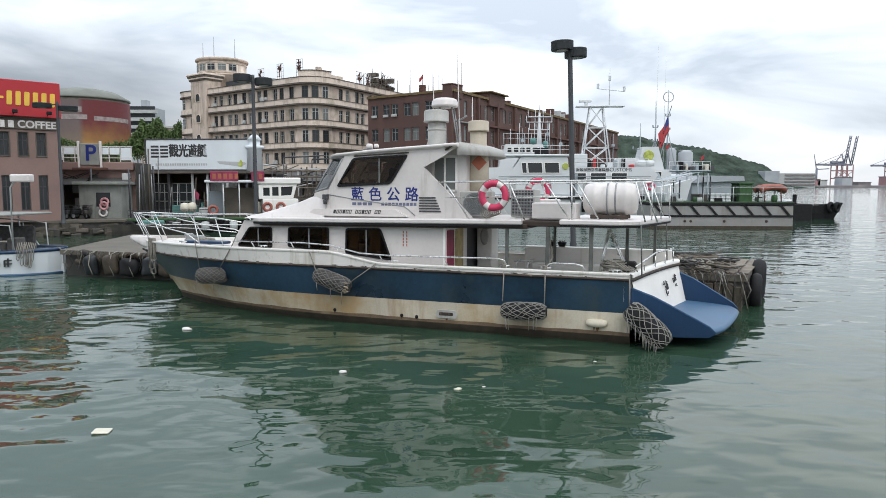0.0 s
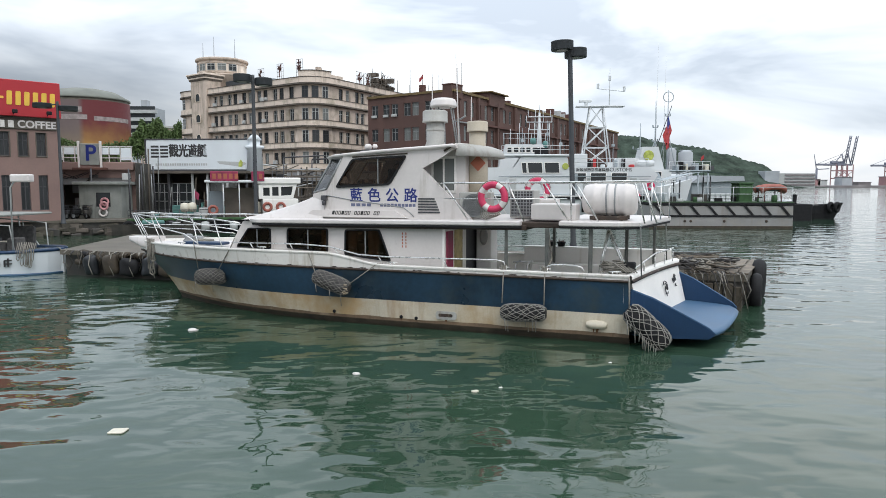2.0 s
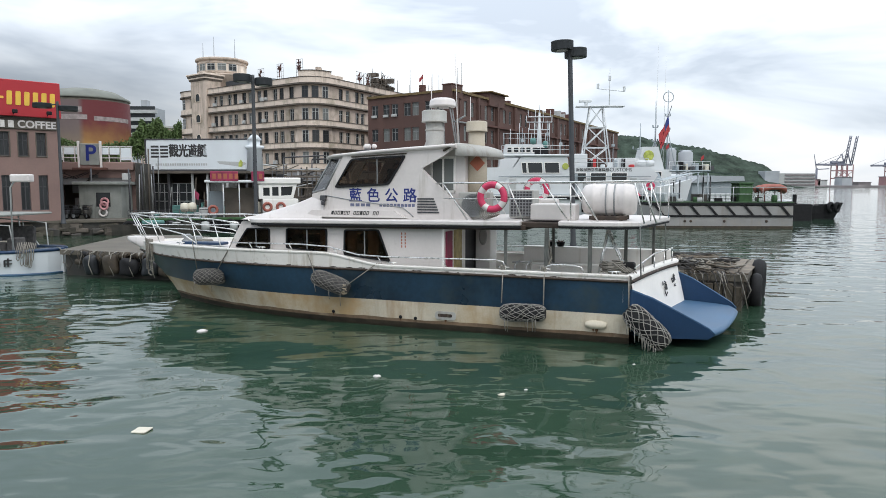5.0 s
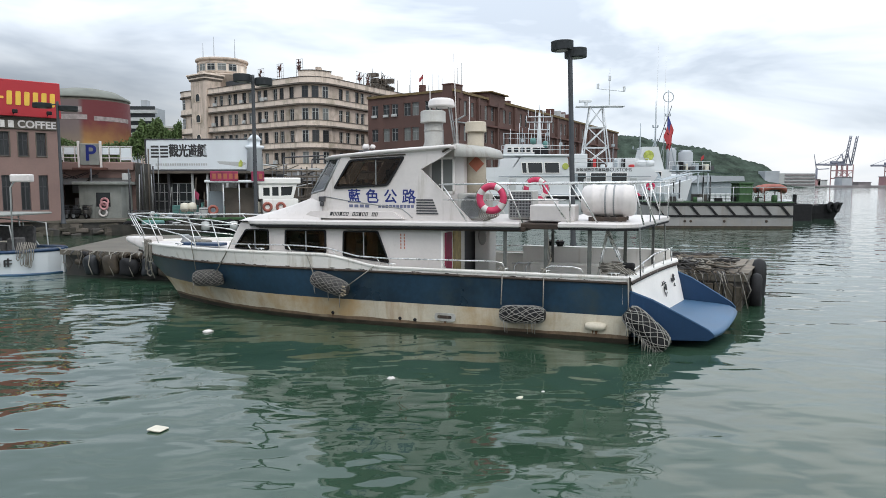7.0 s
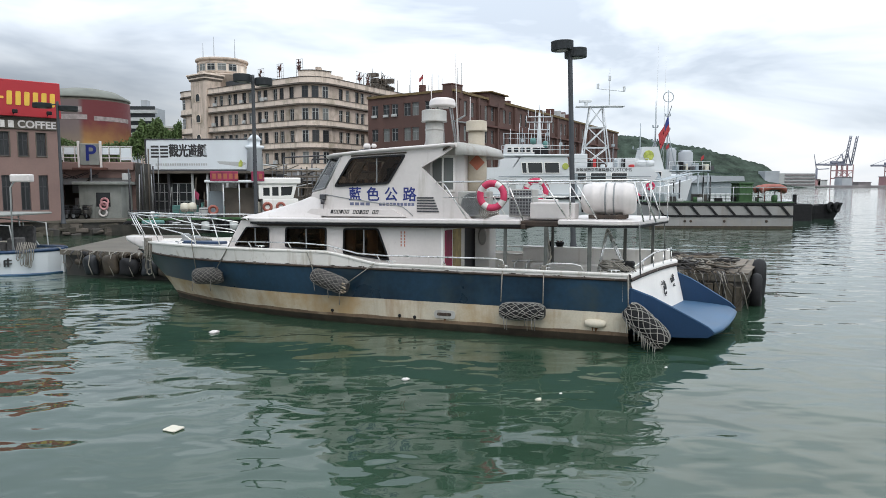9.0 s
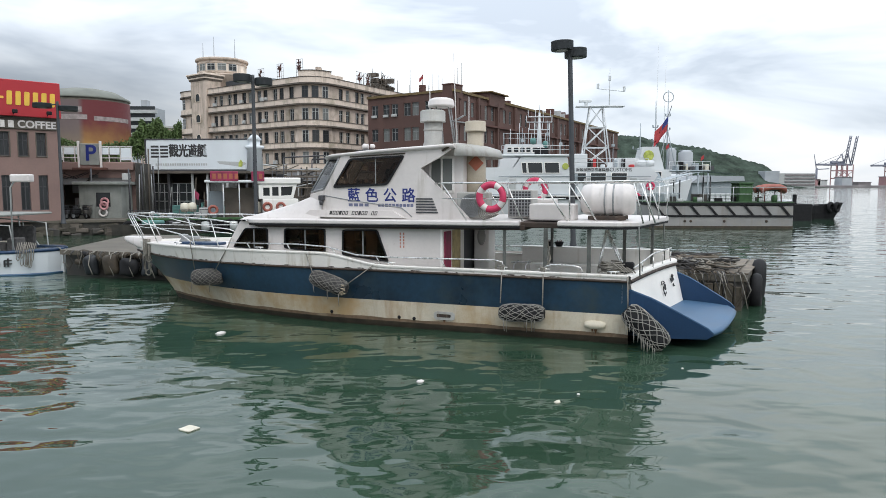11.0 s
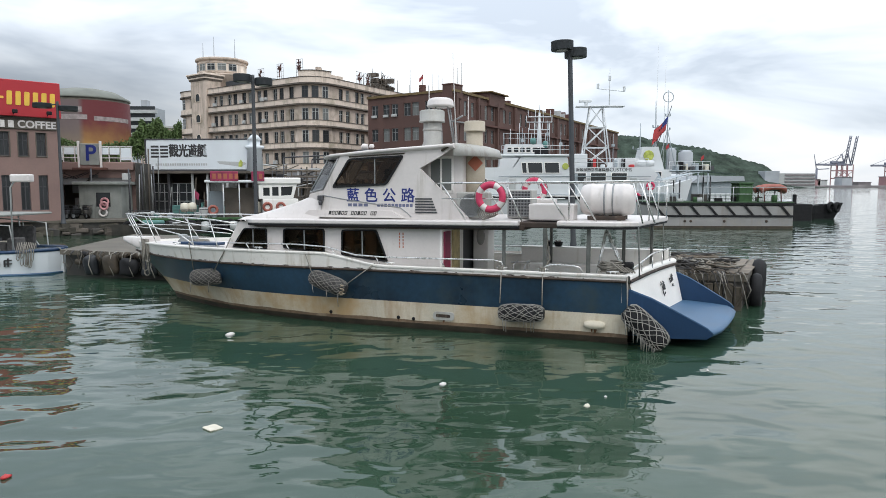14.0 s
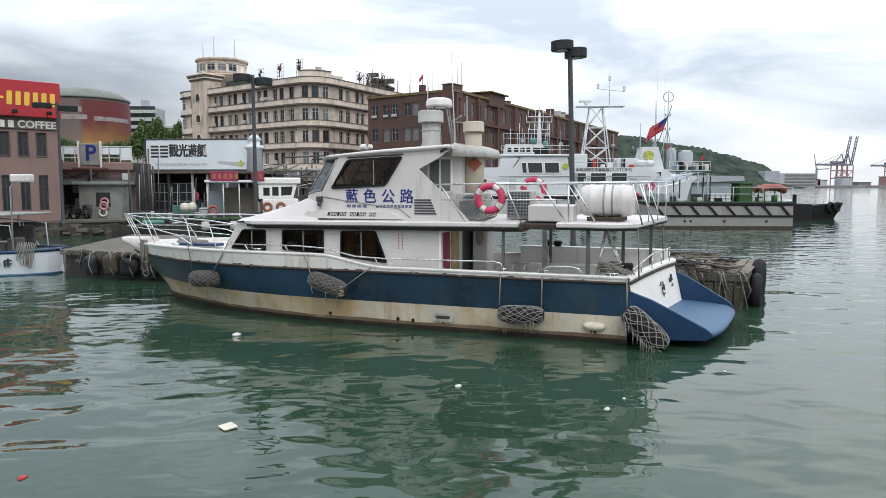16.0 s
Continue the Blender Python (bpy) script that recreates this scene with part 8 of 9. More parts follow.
def work_boat():
    """White launch with dark hull, tyres, red banners and a wheelhouse."""
    th = thing("harbour_launch", pose(-17.4, 55.2, 0, 0, 0, 18), "white harbour launch with dark hull and tyre fenders", "boat")
    simple_hull(15.5, 4.0, 1.05, 0.5, M_BLACK, th)
    bm = bmesh.new()
    rbox(bm, -7.4, 6.2, -2.06, -1.9, 0.98, 1.18, 0.04, 2)
    part("gunwale", bm, M_CARGREEN, th)
    bm = bmesh.new()
    rbox(bm, 2.6, 5.4, -1.5, 1.5, 0.95, 2.6, 0.06, 2)
    plate(bm, [(2.3, 2.6), (5.0, 2.6), (5.35, 3.9), (2.3, 3.75)], [[(2.65, 2.85), (3.15, 2.85), (3.15, 3.5), (2.65, 3.5)], [(3.35, 2.85), (3.85, 2.85), (3.85, 3.55), (3.35, 3.55)], [(4.05, 2.85), (4.85, 2.9), (5.0, 3.6), (4.05, 3.55)]], 0.08, pose(0, -1.5, 0))
    box(bm, 2.3, 2.38, -1.42, 1.5, 2.6, 3.75)
    box(bm, 2.3, 5.0, 1.42, 1.5, 2.6, 3.75)
    rbox(bm, 2.1, 5.6, -1.65, 1.65, 3.8, 4.3, 0.08, 2)
    part("wheelhouse", bm, M_LITWHITE, th, "white wheelhouse")
    bm = bmesh.new()
    rbox(bm, 2.45, 4.95, -1.36, -1.34, 2.75, 3.65, 0.005, 1)
    part("wheelhouse_pane", bm, M_WIN, th)
    for x in (2.95, 4.0):
        r = thing("life_ring", th.matrix_world @ pose(x, -1.56, 1.95), "orange lifebuoy hung on the launch's cabin", "lifebuoy", "lifebuoys")
        part("ring", ring_mesh(0.30, 0.11, 24, 8), M_ORANGE, r)
    bm = bmesh.new()
    rbox(bm, -1.8, 2.2, -1.7, 1.7, 3.9, 4.1, 0.05, 2)
    part("canopy", bm, M_SHIP, th, "white flat canopy")
    for x in (-1.6, -0.4, 0.8, 2.0):
        for v in (-1.5, 1.5):
            bm = bmesh.new()
            tube(bm, [(x, v, 1.0), (x, v, 3.92)], 0.05, 6)
            part("canopy_post", bm, M_SHIP, th)
    for x0, x1 in ((-1.35, 0.75), (1.75, 2.75)):
        bm = bmesh.new()
        rbox(bm, x0, x1, -1.75, -1.7, 4.02, 4.78, 0.02, 1)
        bn = part("banner", bm, M_BANNER, th, "red banner with pale unreadable marks")
        bm = bmesh.new()
        for i in range(int((x1 - x0) / 0.42)):
            box(bm, x0 + 0.15 + i * 0.42, x0 + 0.42 + i * 0.42, -1.77, -1.752, 4.2, 4.6)
        part("banner_bars", bm, M_DIAMOND, bn)
    bm = bmesh.new()
    rbox(bm, -0.3, 2.2, -0.4, 1.4, 1.0, 3.5, 0.05, 1)
    part("dark_cabin", bm, M_LEDGE, th)
    bm = bmesh.new()
    rbox(bm, -2.3, -1.5, -0.8, 0.4, 1.0, 1.9, 0.08, 2)
    part("deck_box", bm, M_PALE, th)
    rn = random.Random(33)
    for i in range(16):
        bm = bmesh.new()
        x, w, hh = -7.2 + i * 0.42 + rn.uniform(-0.1, 0.1), rn.uniform(0.15, 0.5), rn.uniform(0.15, 0.6)
        rbox(bm, x, x + w, -1.2 + rn.uniform(0, 1), 0.6, 0.95, 1.05 + hh, 0.04, 1)
        part("deck_gear", bm, (M_DGREY, M_WETC, M_BLACK, M_PALE, M_TEAL, M_PLANK, M_SHIPGREY, M_DARKNET)[i % 8], th)
    for i in range(12):
        bm = bmesh.new()
        x = -7.3 + i * 0.52
        tube(bm, [(x, -1.75, 1.0), (x, -1.75, 1.75 + 0.1 * (i % 2))], 0.025, 5)
        part("rail_post", bm, M_DGREY, th)
    bm = bmesh.new()
    tube(bm, [(-7.3, -1.75, 1.78), (-1.58, -1.75, 1.8)], 0.025, 5)
    tube(bm, [(-7.3, -1.75, 1.4), (-1.58, -1.75, 1.42)], 0.02, 5)
    part("deck_rail", bm, M_DGREY, th)
    bm = bmesh.new()
    tube(bm, [(-2.55, -1.0, 1.0), (-2.55, -1.0, 3.4)], 0.03, 5)
    part("ensign_staff", bm, M_PALE, th)
    bm = bmesh.new()
    plate(bm, [(-2.52, 3.3), (-2.2, 3.0), (-2.28, 2.5), (-2.52, 2.7)], (), 0.03, pose(0, -1.0, 0))
    part("ensign", bm, M_BANNER, th, "small drooping red ensign")
    bm = bmesh.new()
    rbox(bm, -1.5, -0.35, 0.6, 1.3, 1.0, 3.2, 0.05, 1)
    part("grey_locker", bm, M_SHIPGREY, th)
    bm = bmesh.new()
    lathe(bm, [(0.05, -0.38), (0.28, -0.32), (0.36, 0), (0.28, 0.32), (0.05, 0.38)], 18, pose(-3.3, -1.2, 1.95))
    lathe(bm, [(0.05, -0.38), (0.28, -0.32), (0.36, 0), (0.28, 0.32), (0.05, 0.38)], 18, pose(-2.75, -1.1, 1.98))
    part("float_ball", bm, M_PVC, th, "pale round floats")
    r = thing("life_ring", th.matrix_world @ pose(-1.2, -1.62, 1.75), "orange lifebuoy hung on the launch's rail", "lifebuoy", "lifebuoys")
    part("ring", ring_mesh(0.30, 0.11, 24, 8), M_ORANGE, r)
    for i in range(9):
        tyre(th, pose(-7.2 + i * 1.45, -2.1, 0.55, 0, 20 * i, 0), 0.36, 0.15)
    for i in range(4):
        bm = bmesh.new()
        lathe(bm, [(0.1, -0.35), (0.3, -0.3), (0.3, 0.3), (0.1, 0.35)], 14, pose(-6.0 + i * 2.1, -2.25, 0.55))
        part("white_fender", bm, M_PALE, th)
    # small pavilion-roofed cabin with aerials
    bm = bmesh.new()
    rbox(bm, 3.8, 4.3, -1.2, -0.9, 4.25, 4.6, 0.08, 2)
    part("cabin_lamp", bm, M_BLACK, th)
    for x, h in ((4.4, 5.4), (3.5, 4.9)):
        bm = bmesh.new()
        tube(bm, [(x, 0, 4.2), (x, 0, h)], 0.04, 6)
        part("cabin_aerial", bm, M_DGREY, th)
    # second small boat aft
    sb = thing("open_boat", pose(-20.9, 52.4, 0, 0, 0, 25), "small dark open boat with teal cover and stowed gear", "boat")
    simple_hull(8.5, 2.4, 0.8, 0.3, M_WETC, sb)
    bm = bmesh.new()
    rbox(bm, -2.2, -0.6, -0.8, 0.8, 0.75, 1.05, 0.12, 3)
    part("cover", bm, M_TEAL, sb)
    for i in range(5):
        bm = bmesh.new()
        rbox(bm, -0.3 + i * 0.5, 0.05 + i * 0.5, -0.7, 0.7, 0.7, 0.95 + 0.1 * (i % 3), 0.04, 1)
        part("stowed_gear", bm, (M_DGREY, M_DARKNET, M_WETC, M_PALE, M_BLACK)[i], sb)


coffee_house()
terrace()
for i in range(5):
    scooter(-29.6 + i * 0.55, 51.9 + i * 0.1, 60 + (i * 37) % 50, (M_DGREY, M_BLACK, M_DGREY, M_BLACK, M_WETC)[i])
boat_sign()
low_sheds()
round_hall()
boat_racks()
shrub("terrace_shrub", -34.5, -27.0, 58.5, 5.6, 8.3, 9000, 2, 0.13)
shrub("hill_tree", -52.6, -44.4, 116, 8, 16.6, 9000, 9, 0.32, "leafy green trees beside the old building")
moored_boat()
work_boat()


# ---- customs ships and barge across the basin ----
def windows_row(parent, name, xs, z0, z1, y, w, slant=0.0):
    for x in xs:
        bm = bmesh.new()
        plate(bm, rounded([(x - w / 2, z0), (x - w / 2 + slant, z1), (x + w / 2 + slant, z1), (x + w / 2, z0)], 0.06, 3), (), 0.05, pose(0, y - 0.05, 0))
        win = part(name, bm, M_WIN, parent)
        bm = bmesh.new()
        d = 0.07
        outer = rounded([(x - w / 2 - d, z0 - d), (x - w / 2 + slant - d, z1 + d), (x + w / 2 + slant + d, z1 + d), (x + w / 2 + d, z0 - d)], 0.08, 3)
        inner = rounded([(x - w / 2, z0), (x - w / 2 + slant, z1), (x + w / 2 + slant, z1), (x + w / 2, z0)], 0.06, 3)
        plate(bm, outer, [inner], 0.06, pose(0, y - 0.08, 0))
        part("window_frame", bm, M_LITWHITE, win)


def rail_line(parent, pts, h=0.9, step=1.2):
    """A guard rail with posts along a path, one part."""
    bm = bmesh.new()
    for k in (1.0, 0.55):
        tube(bm, [(p[0], p[1], p[2] + h * k) for p in pts], 0.025, 5)
    for a, b in zip(pts, pts[1:]):
        a, b = Vector(a), Vector(b)
        n = max(1, int((b - a).length / step))
        for i in range(n + 1):
            p = a.lerp(b, i / n)
            tube(bm, [p, p + Vector((0, 0, h))], 0.025, 5)
    part("guard_rail", bm, M_SHIP, parent)


def lattice_mast(parent, x, y, z0, z1, w):
    bm = bmesh.new()
    top = w * 0.45
    for sx in (-1, 1):
        for sy in (-1, 1):
            tube(bm, [(x + sx * w, y + sy * w * 0.6, z0), (x + sx * top, y + sy * top * 0.6, z1)], 0.07, 6)
    n = 3
    for i in range(n):
        za, zb = z0 + (z1 - z0) * i / n, z0 + (z1 - z0) * (i + 1) / n
        wa, wb = w + (top - w) * i / n, w + (top - w) * (i + 1) / n
        tube(bm, [(x - wa, y - wa * 0.6, za), (x + wb, y - wb * 0.6, zb)], 0.05, 5)
        tube(bm, [(x + wa, y - wa * 0.6, za), (x - wb, y - wb * 0.6, zb)], 0.05, 5)
        tube(bm, [(x - wa, y + wa * 0.6, za), (x + wb, y + wb * 0.6, zb)], 0.05, 5)
        tube(bm, [(x - wa, y - wa * 0.6, za), (x - wb, y + wb * 0.6, zb)], 0.05, 5)
        for q in (-1, 1):
            tube(bm, [(x - wb, y + q * wb * 0.6, zb), (x + wb, y + q * wb * 0.6, zb)], 0.05, 5)
    rbox(bm, x - w * 1.4, x + w * 1.9, y - 0.6, y + 0.6, z1, z1 + 0.12, 0.03, 1)
    tube(bm, [(x + w * 0.9, y, z1), (x + w * 0.9, y, z1 + 4.0)], 0.06, 6, 0.03)
    tube(bm, [(x + w * 0.1, y, z1 + 1.9), (x + w * 1.9, y, z1 + 1.6)], 0.04, 5)
    for dx, dz in ((0.1, 2.1), (1.9, 1.8), (0.9, 2.9)):
        rbox(bm, x + w * dx - 0.12, x + w * dx + 0.12, y - 0.12, y + 0.12, z1 + dz - 0.2, z1 + dz + 0.35, 0.03, 1)
    rbox(bm, x - w * 1.2, x - w * 0.3, y - 0.2, y + 0.2, z1 + 0.5, z1 + 0.75, 0.05, 1)
    lathe(bm, [(0.15, z1 + 0.1), (0.2, z1 + 0.6)], 12, pose(x - w * 0.7, y, 0))
    part("lattice_mast", bm, M_SHIP, parent, "white lattice radar mast")


def customs_ship():
    """White patrol ship, its side towards the camera; x along the ship to the right."""
    th = thing("patrol_ship", pose(11.5, 72.0, 0, 0, 0, -3), "white customs patrol ship with lattice mast", "ship")
    bm = bmesh.new()
    rows = []
    for x, b, z in ((-14, 2.6, 2.6), (-8, 3.0, 2.6), (4, 3.0, 2.8), (9, 2.6, 3.2), (12.5, 1.2, 3.8), (14.6, 0.05, 4.4)):
        rk = 0.9 if x > 8 else 0
        rows.append([Vector((x, -b, z)), Vector((x - rk, -b * 0.85, 0.8)), Vector((x - 1.6 * rk, -b * 0.7, -0.3)), Vector((x - 1.6 * rk, b * 0.7, -0.3)), Vector((x, b, z))])
    vs = grid_faces(bm, rows, smooth=False, close=True)
    bm.faces.new(vs[0])
    bmesh.ops.recalc_face_normals(bm, faces=bm.faces[:])
    part("hull", bm, M_SHIP, th)
    bm = bmesh.new()
    plate(bm, [(-9.5, 2.6), (-9.5, 4.9), (-8.0, 5.5), (9.6, 5.5), (10.4, 4.7), (9.0, 2.8)], (), 5.0, pose(0, -2.5, 0))
    part("deckhouse", bm, M_SHIP, th)
    bm = bmesh.new()
    plate(bm, [(-5.6, 2.6), (-4.6, 4.8), (-3.4, 6.6), (0.9, 6.7), (1.3, 6.4), (1.6, 2.6)], (), 4.6, pose(0, -2.75, 0))
    part("bridge", bm, M_SHIP, th, "white raked bridge")
    bm = bmesh.new()
    rbox(bm, -5.6, 1.6, -3.0, 2.3, 6.62, 6.82, 0.05, 1)
    part("bridge_roof", bm, M_SHIP, th)
    windows_row(th, "bridge_window", [-1.95, -0.25], 4.95, 5.95, -2.76, 1.4, -0.1)
    windows_row(th, "bridge_window", [-3.05], 4.95, 5.95, -2.76, 0.42, -0.1)
    windows_row(th, "deck_window", [2.4, 4.4, 6.5], 4.05, 4.9, -2.5, 1.5)
    windows_row(th, "cabin_window", [-7.3, -8.6], 3.6, 4.3, -2.5, 0.8)
    bm = bmesh.new()
    rbox(bm, 1.75, 2.35, -2.56, -2.3, 2.8, 4.9, 0.03, 1)
    part("cabin_door", bm, M_SHIPGREY, th)
    for i, ch in enumerate("財政部關務署基隆關"):
        letters(ch, 0.36, pose(2.35 + i * 0.37, -2.51, 5.22), M_INK, th, "lettering", "dark painted characters", 0.01, 0.006)
    letters("CUSTOMS", 0.50, pose(6.65, -2.51, 5.24), M_INK, th, "lettering", "dark painted capital letters", 0.01, 0.0)
    for x, z in ((1.05, 5.6),):
        bm = bmesh.new()
        lathe(bm, [(0.31, -0.05), (0.33, 0), (0.31, 0.05)], 20, pose(x, -2.8, z, 90, 0, 0))
        part("round_badge", bm, M_BADGE, th, "green round badge")
    lattice_mast(th, 4.5, 0.2, 5.5, 11.8, 1.5)
    bm = bmesh.new()
    rbox(bm, 2.0, 3.4, -1.8, 1.2, 5.5, 6.9, 0.08, 1)
    part("deck_locker", bm, M_SHIP, th)
    bm = bmesh.new()
    rbox(bm, 6.6, 8.8, -1.0, 1.2, 5.5, 6.5, 0.1, 1)
    part("deck_locker", bm, M_SHIP, th)
    bm = bmesh.new()
    rbox(bm, -2.0, -0.6, -2.0, -1.6, 6.82, 7.5, 0.05, 1)
    part("black_board", bm, M_BLACK, th)
    rail_line(th, [(1.8, -2.4, 5.5), (9.4, -2.4, 5.5)])
    rail_line(th, [(-14, -2.6, 2.6), (-9.5, -2.6, 2.6)])
    rail_line(th, [(8.6, -2.6, 3.1), (12.5, -1.2, 3.8), (14.3, 0, 4.3)])
    for x, z in ((9.6, 3.6), (8.2, 2.5)):
        r = thing("life_ring", th.matrix_world @ pose(x, -2.75, z), "red lifebuoy hung on the patrol ship", "lifebuoy", "lifebuoys")
        part("ring", ring_mesh(0.33, 0.13, 20, 8), M_PINK, r)
    for x in (-3, 0, 3, 6):
        bm = bmesh.new()
        tube(bm, [(x, -2.7, 2.4), (x, -2.95, 1.0)], 0.28, 10)
        part("side_fender", bm, M_BLACK, th)
    # fittings on the superstructure
    for z in (2.72, 4.55):
        bm = bmesh.new()
        rbox(bm, -6.4 if z < 3 else -5.7, 9.6, -2.84, -2.74, z, z + 0.07, 0.02, 1)
        part("deck_edge", bm, M_SHIPGREY, th)
    for x in (-4.6, 2.9, 7.6):
        bm = bmesh.new()
        rbox(bm, x, x + 0.65, -2.84 if x < 0 else -2.56, -2.5, 2.8, 4.4, 0.05, 1)
        part("side_door", bm, M_PALE, th)
    rail_line(th, [(-5.4, -2.9, 6.82), (1.4, -2.9, 6.82)], 0.85, 0.9)
    for x in (8.9, 9.7):
        bm = bmesh.new()
        lathe(bm, [(0.1, -0.5), (0.3, -0.45), (0.33, 0), (0.3, 0.45), (0.1, 0.5)], 14, pose(x, -1.6, 5.9, 0, 90, 0))
        part("raft_canister", bm, M_SHIP, th)
    for x, h in ((-3.2, 9.6), (-0.6, 10.4), (0.8, 9.2), (6.2, 9.0)):
        bm = bmesh.new()
        tube(bm, [(x, -0.6, 5.6), (x, -0.6, h)], 0.05, 5, 0.02)
        rbox(bm, x - 0.16, x + 0.16, -0.75, -0.45, h * 0.85, h * 0.85 + 0.3, 0.04, 1)
        part("signal_mast", bm, M_SHIPGREY, th)
    for i in range(10):
        bm = bmesh.new()
        x = 1.9 + i * 0.72
        rbox(bm, x, x + 0.3 + 0.1 * (i % 3), -1.9 + 0.2 * (i % 4), -1.3, 5.5, 5.8 + 0.22 * (i % 4), 0.04, 1)
        part("deck_fitting", bm, (M_SHIP, M_SHIPGREY, M_BLACK, M_RED, M_SHIP)[i % 5], th)
    bm = bmesh.new()
    plate(bm, [(9.6, 2.9), (10.6, 5.2), (11.6, 5.0), (12.4, 3.7)], (), 0.08, pose(0, -2.2, 0, 0, 0, 14))
    part("bow_screen", bm, M_SHIPGREY, th)
    # dark boot stripe
    bm = bmesh.new()
    rbox(bm, -14, 9, -3.05, -2.7, 2.25, 2.6, 0.04, 1)
    part("hull_strake", bm, M_BLACK, th)


def second_ship():
    """A larger white ship lying behind the first one."""
    th = thing("cutter", pose(11.6, 92.0, -0.85, 0, 0, -2), "large white cutter with grey mast behind", "ship")
    bm = bmesh.new()
    plate(bm, [(-12, 0), (-12, 3.4), (16, 4.2), (19, 6.0), (17, 0)], (), 7.0, pose(0, -3.5, 0))
    part("hull", bm, M_SHIP, th)
    bm = bmesh.new()
    plate(bm, [(-4.5, 3.5), (-4.0, 8.2), (3.6, 8.2), (6.5, 3.8)], (), 5.0, pose(0, -2.6, 0))
    part("deckhouse", bm, M_SHIP, th)
    bm = bmesh.new()
    plate(bm, [(-3.6, 8.2), (-3.3, 9.9), (1.6, 9.9), (2.3, 8.2)], (), 4.0, pose(0, -2.2, 0))
    part("bridge", bm, M_SHIP, th)
    windows_row(th, "bridge_window", [-2.75 + i * 0.82 for i in range(6)], 8.85, 9.45, -2.2, 0.62)
    rail_line(th, [(-3.6, -2.1, 9.9), (1.9, -2.1, 9.9)], 1.4, 0.8)
    bm = bmesh.new()
    lathe(bm, [(0.36, 9.8), (0.28, 11.5), (0.13, 14.2)], 10, pose(1.3, 0, 0))
    for z, w in ((11.9, 1.3), (12.9, 1.7), (13.6, 1.5)):
        rbox(bm, 1.3 - w, 1.3 + w, -0.25, 0.25, z, z + 0.08, 0.03, 1)
        for k in range(4):
            tube(bm, [(1.3 - w + k * w * 0.66, 0, z), (1.3 - w + k * w * 0.66, 0, z + 0.9)], 0.05, 5)
    tube(bm, [(1.3, 0, 14.0), (1.3, 0, 15.2)], 0.06, 5)
    for q in (-2.6, -1.4, -0.2, 0.6, 2.6):
        tube(bm, [(q, -0.5, 9.9), (q, -0.5, 12.4 + 0.4 * math.sin(q * 3))], 0.035, 4)
    part("mast", bm, M_SHIP, th, "white tapered mast with yards")
    for x, z in ((0.3, 10.3), (1.9, 9.9)):
        bm = bmesh.new()
        lathe(bm, [(0.15, -0.5), (0.34, -0.34), (0.42, 0), (0.34, 0.3), (0.12, 0.42)], 16, pose(x, -2.0, z))
        part("radome", bm, M_TEAL, th, "pale green radome")
    # far boat's wheelhouse and aerials at the right
    t2 = thing("tug", pose(28.0, 80.0, 0, 0, 0, -4), "white tug wheelhouse with aerials and flags", "boat")
    bm = bmesh.new()
    plate(bm, [(-8, -0.4), (-8, 2.6), (-2.2, 2.9), (-0.6, 4.0), (-1.6, -0.4)], (), 4.6, pose(0, -2.3, 0))
    part("hull", bm, M_DGREY, t2)
    bm = bmesh.new()
    plate(bm, [(-6.6, 2.7), (-6.6, 5.5), (-1.6, 5.5), (-1.9, 2.9)], (), 3.6, pose(0, -1.8, 0))
    plate(bm, [(-5.4, 5.5), (-4.9, 8.1), (-3.1, 8.1), (-2.4, 5.5)], (), 2.8, pose(0, -1.4, 0))
    part("deckhouse", bm, M_SHIP, t2)
    windows_row(t2, "bridge_window", [-5.6, -4.4, -3.2], 4.6, 5.2, -1.8, 0.8)
    bm = bmesh.new()
    lathe(bm, [(0.55, -0.05), (0.6, 0), (0.55, 0.05)], 20, pose(-4.2, -1.45, 7.1, 90, 0, 0))
    part("round_badge", bm, M_BADGE, t2, "yellow-green round badge")
    for x, h, w in ((-4.9, 10.9, 0.8), (-3.2, 13.4, 0.28), (-1.8, 14.7, 0.26)):
        bm = bmesh.new()
        tube(bm, [(x, 0, 5.4), (x, 0, h)], 0.09, 6, 0.04)
        for z in (h - 4.6, h - 3.0):
            tube(bm, [(x - w, 0, z), (x + w, 0, z)], 0.04, 5)
            for s in (-1, 1):
                rbox(bm, x + s * w - 0.07, x + s * w + 0.07, -0.07, 0.07, z, z + 0.3, 0.02, 1)
        for s in (-1, 1):
            tube(bm, [(x, 0, h - 4.5), (x + s * 1.1, 0, 5.4)], 0.05, 5)
        part("mast", bm, M_SHIPGREY, t2)
    for x, h in ((-3.1, 20.0), (-2.2, 18.6)):
        bm = bmesh.new()
        tube(bm, [(x, 0, 5.4), (x, 0, h)], 0.035, 5, 0.015)
        part("whip_aerial", bm, M_SHIP, t2)
    bm = ring_mesh(0.58, 0.05, 20, 5)
    bm.transform(pose(-1.8, 0, 13.9))
    part("loop_aerial", bm, M_SHIPGREY, t2)
    bm = bmesh.new()
    rbox(bm, -1.9, 2.7, -1.9, 1.6, 5.25, 5.42, 0.05, 1)
    part("aft_platform", bm, M_SHIPGREY, t2)
    for x in (-1.0, 0.2, 1.4, 2.5):
        bm = bmesh.new()
        tube(bm, [(x, -1.6, -0.3), (x, -1.6, 5.3)], 0.10, 6)
        part("platform_leg", bm, M_SHIPGREY, t2)
    rail_line(t2, [(-1.9, -1.8, 5.4), (2.7, -1.8, 5.4)], 1.0, 0.8)
    sd = thing("boat_shed", pose(33.6, 92, 0), "low grey-roofed boat shed on the water", "shed")
    bm = bmesh.new()
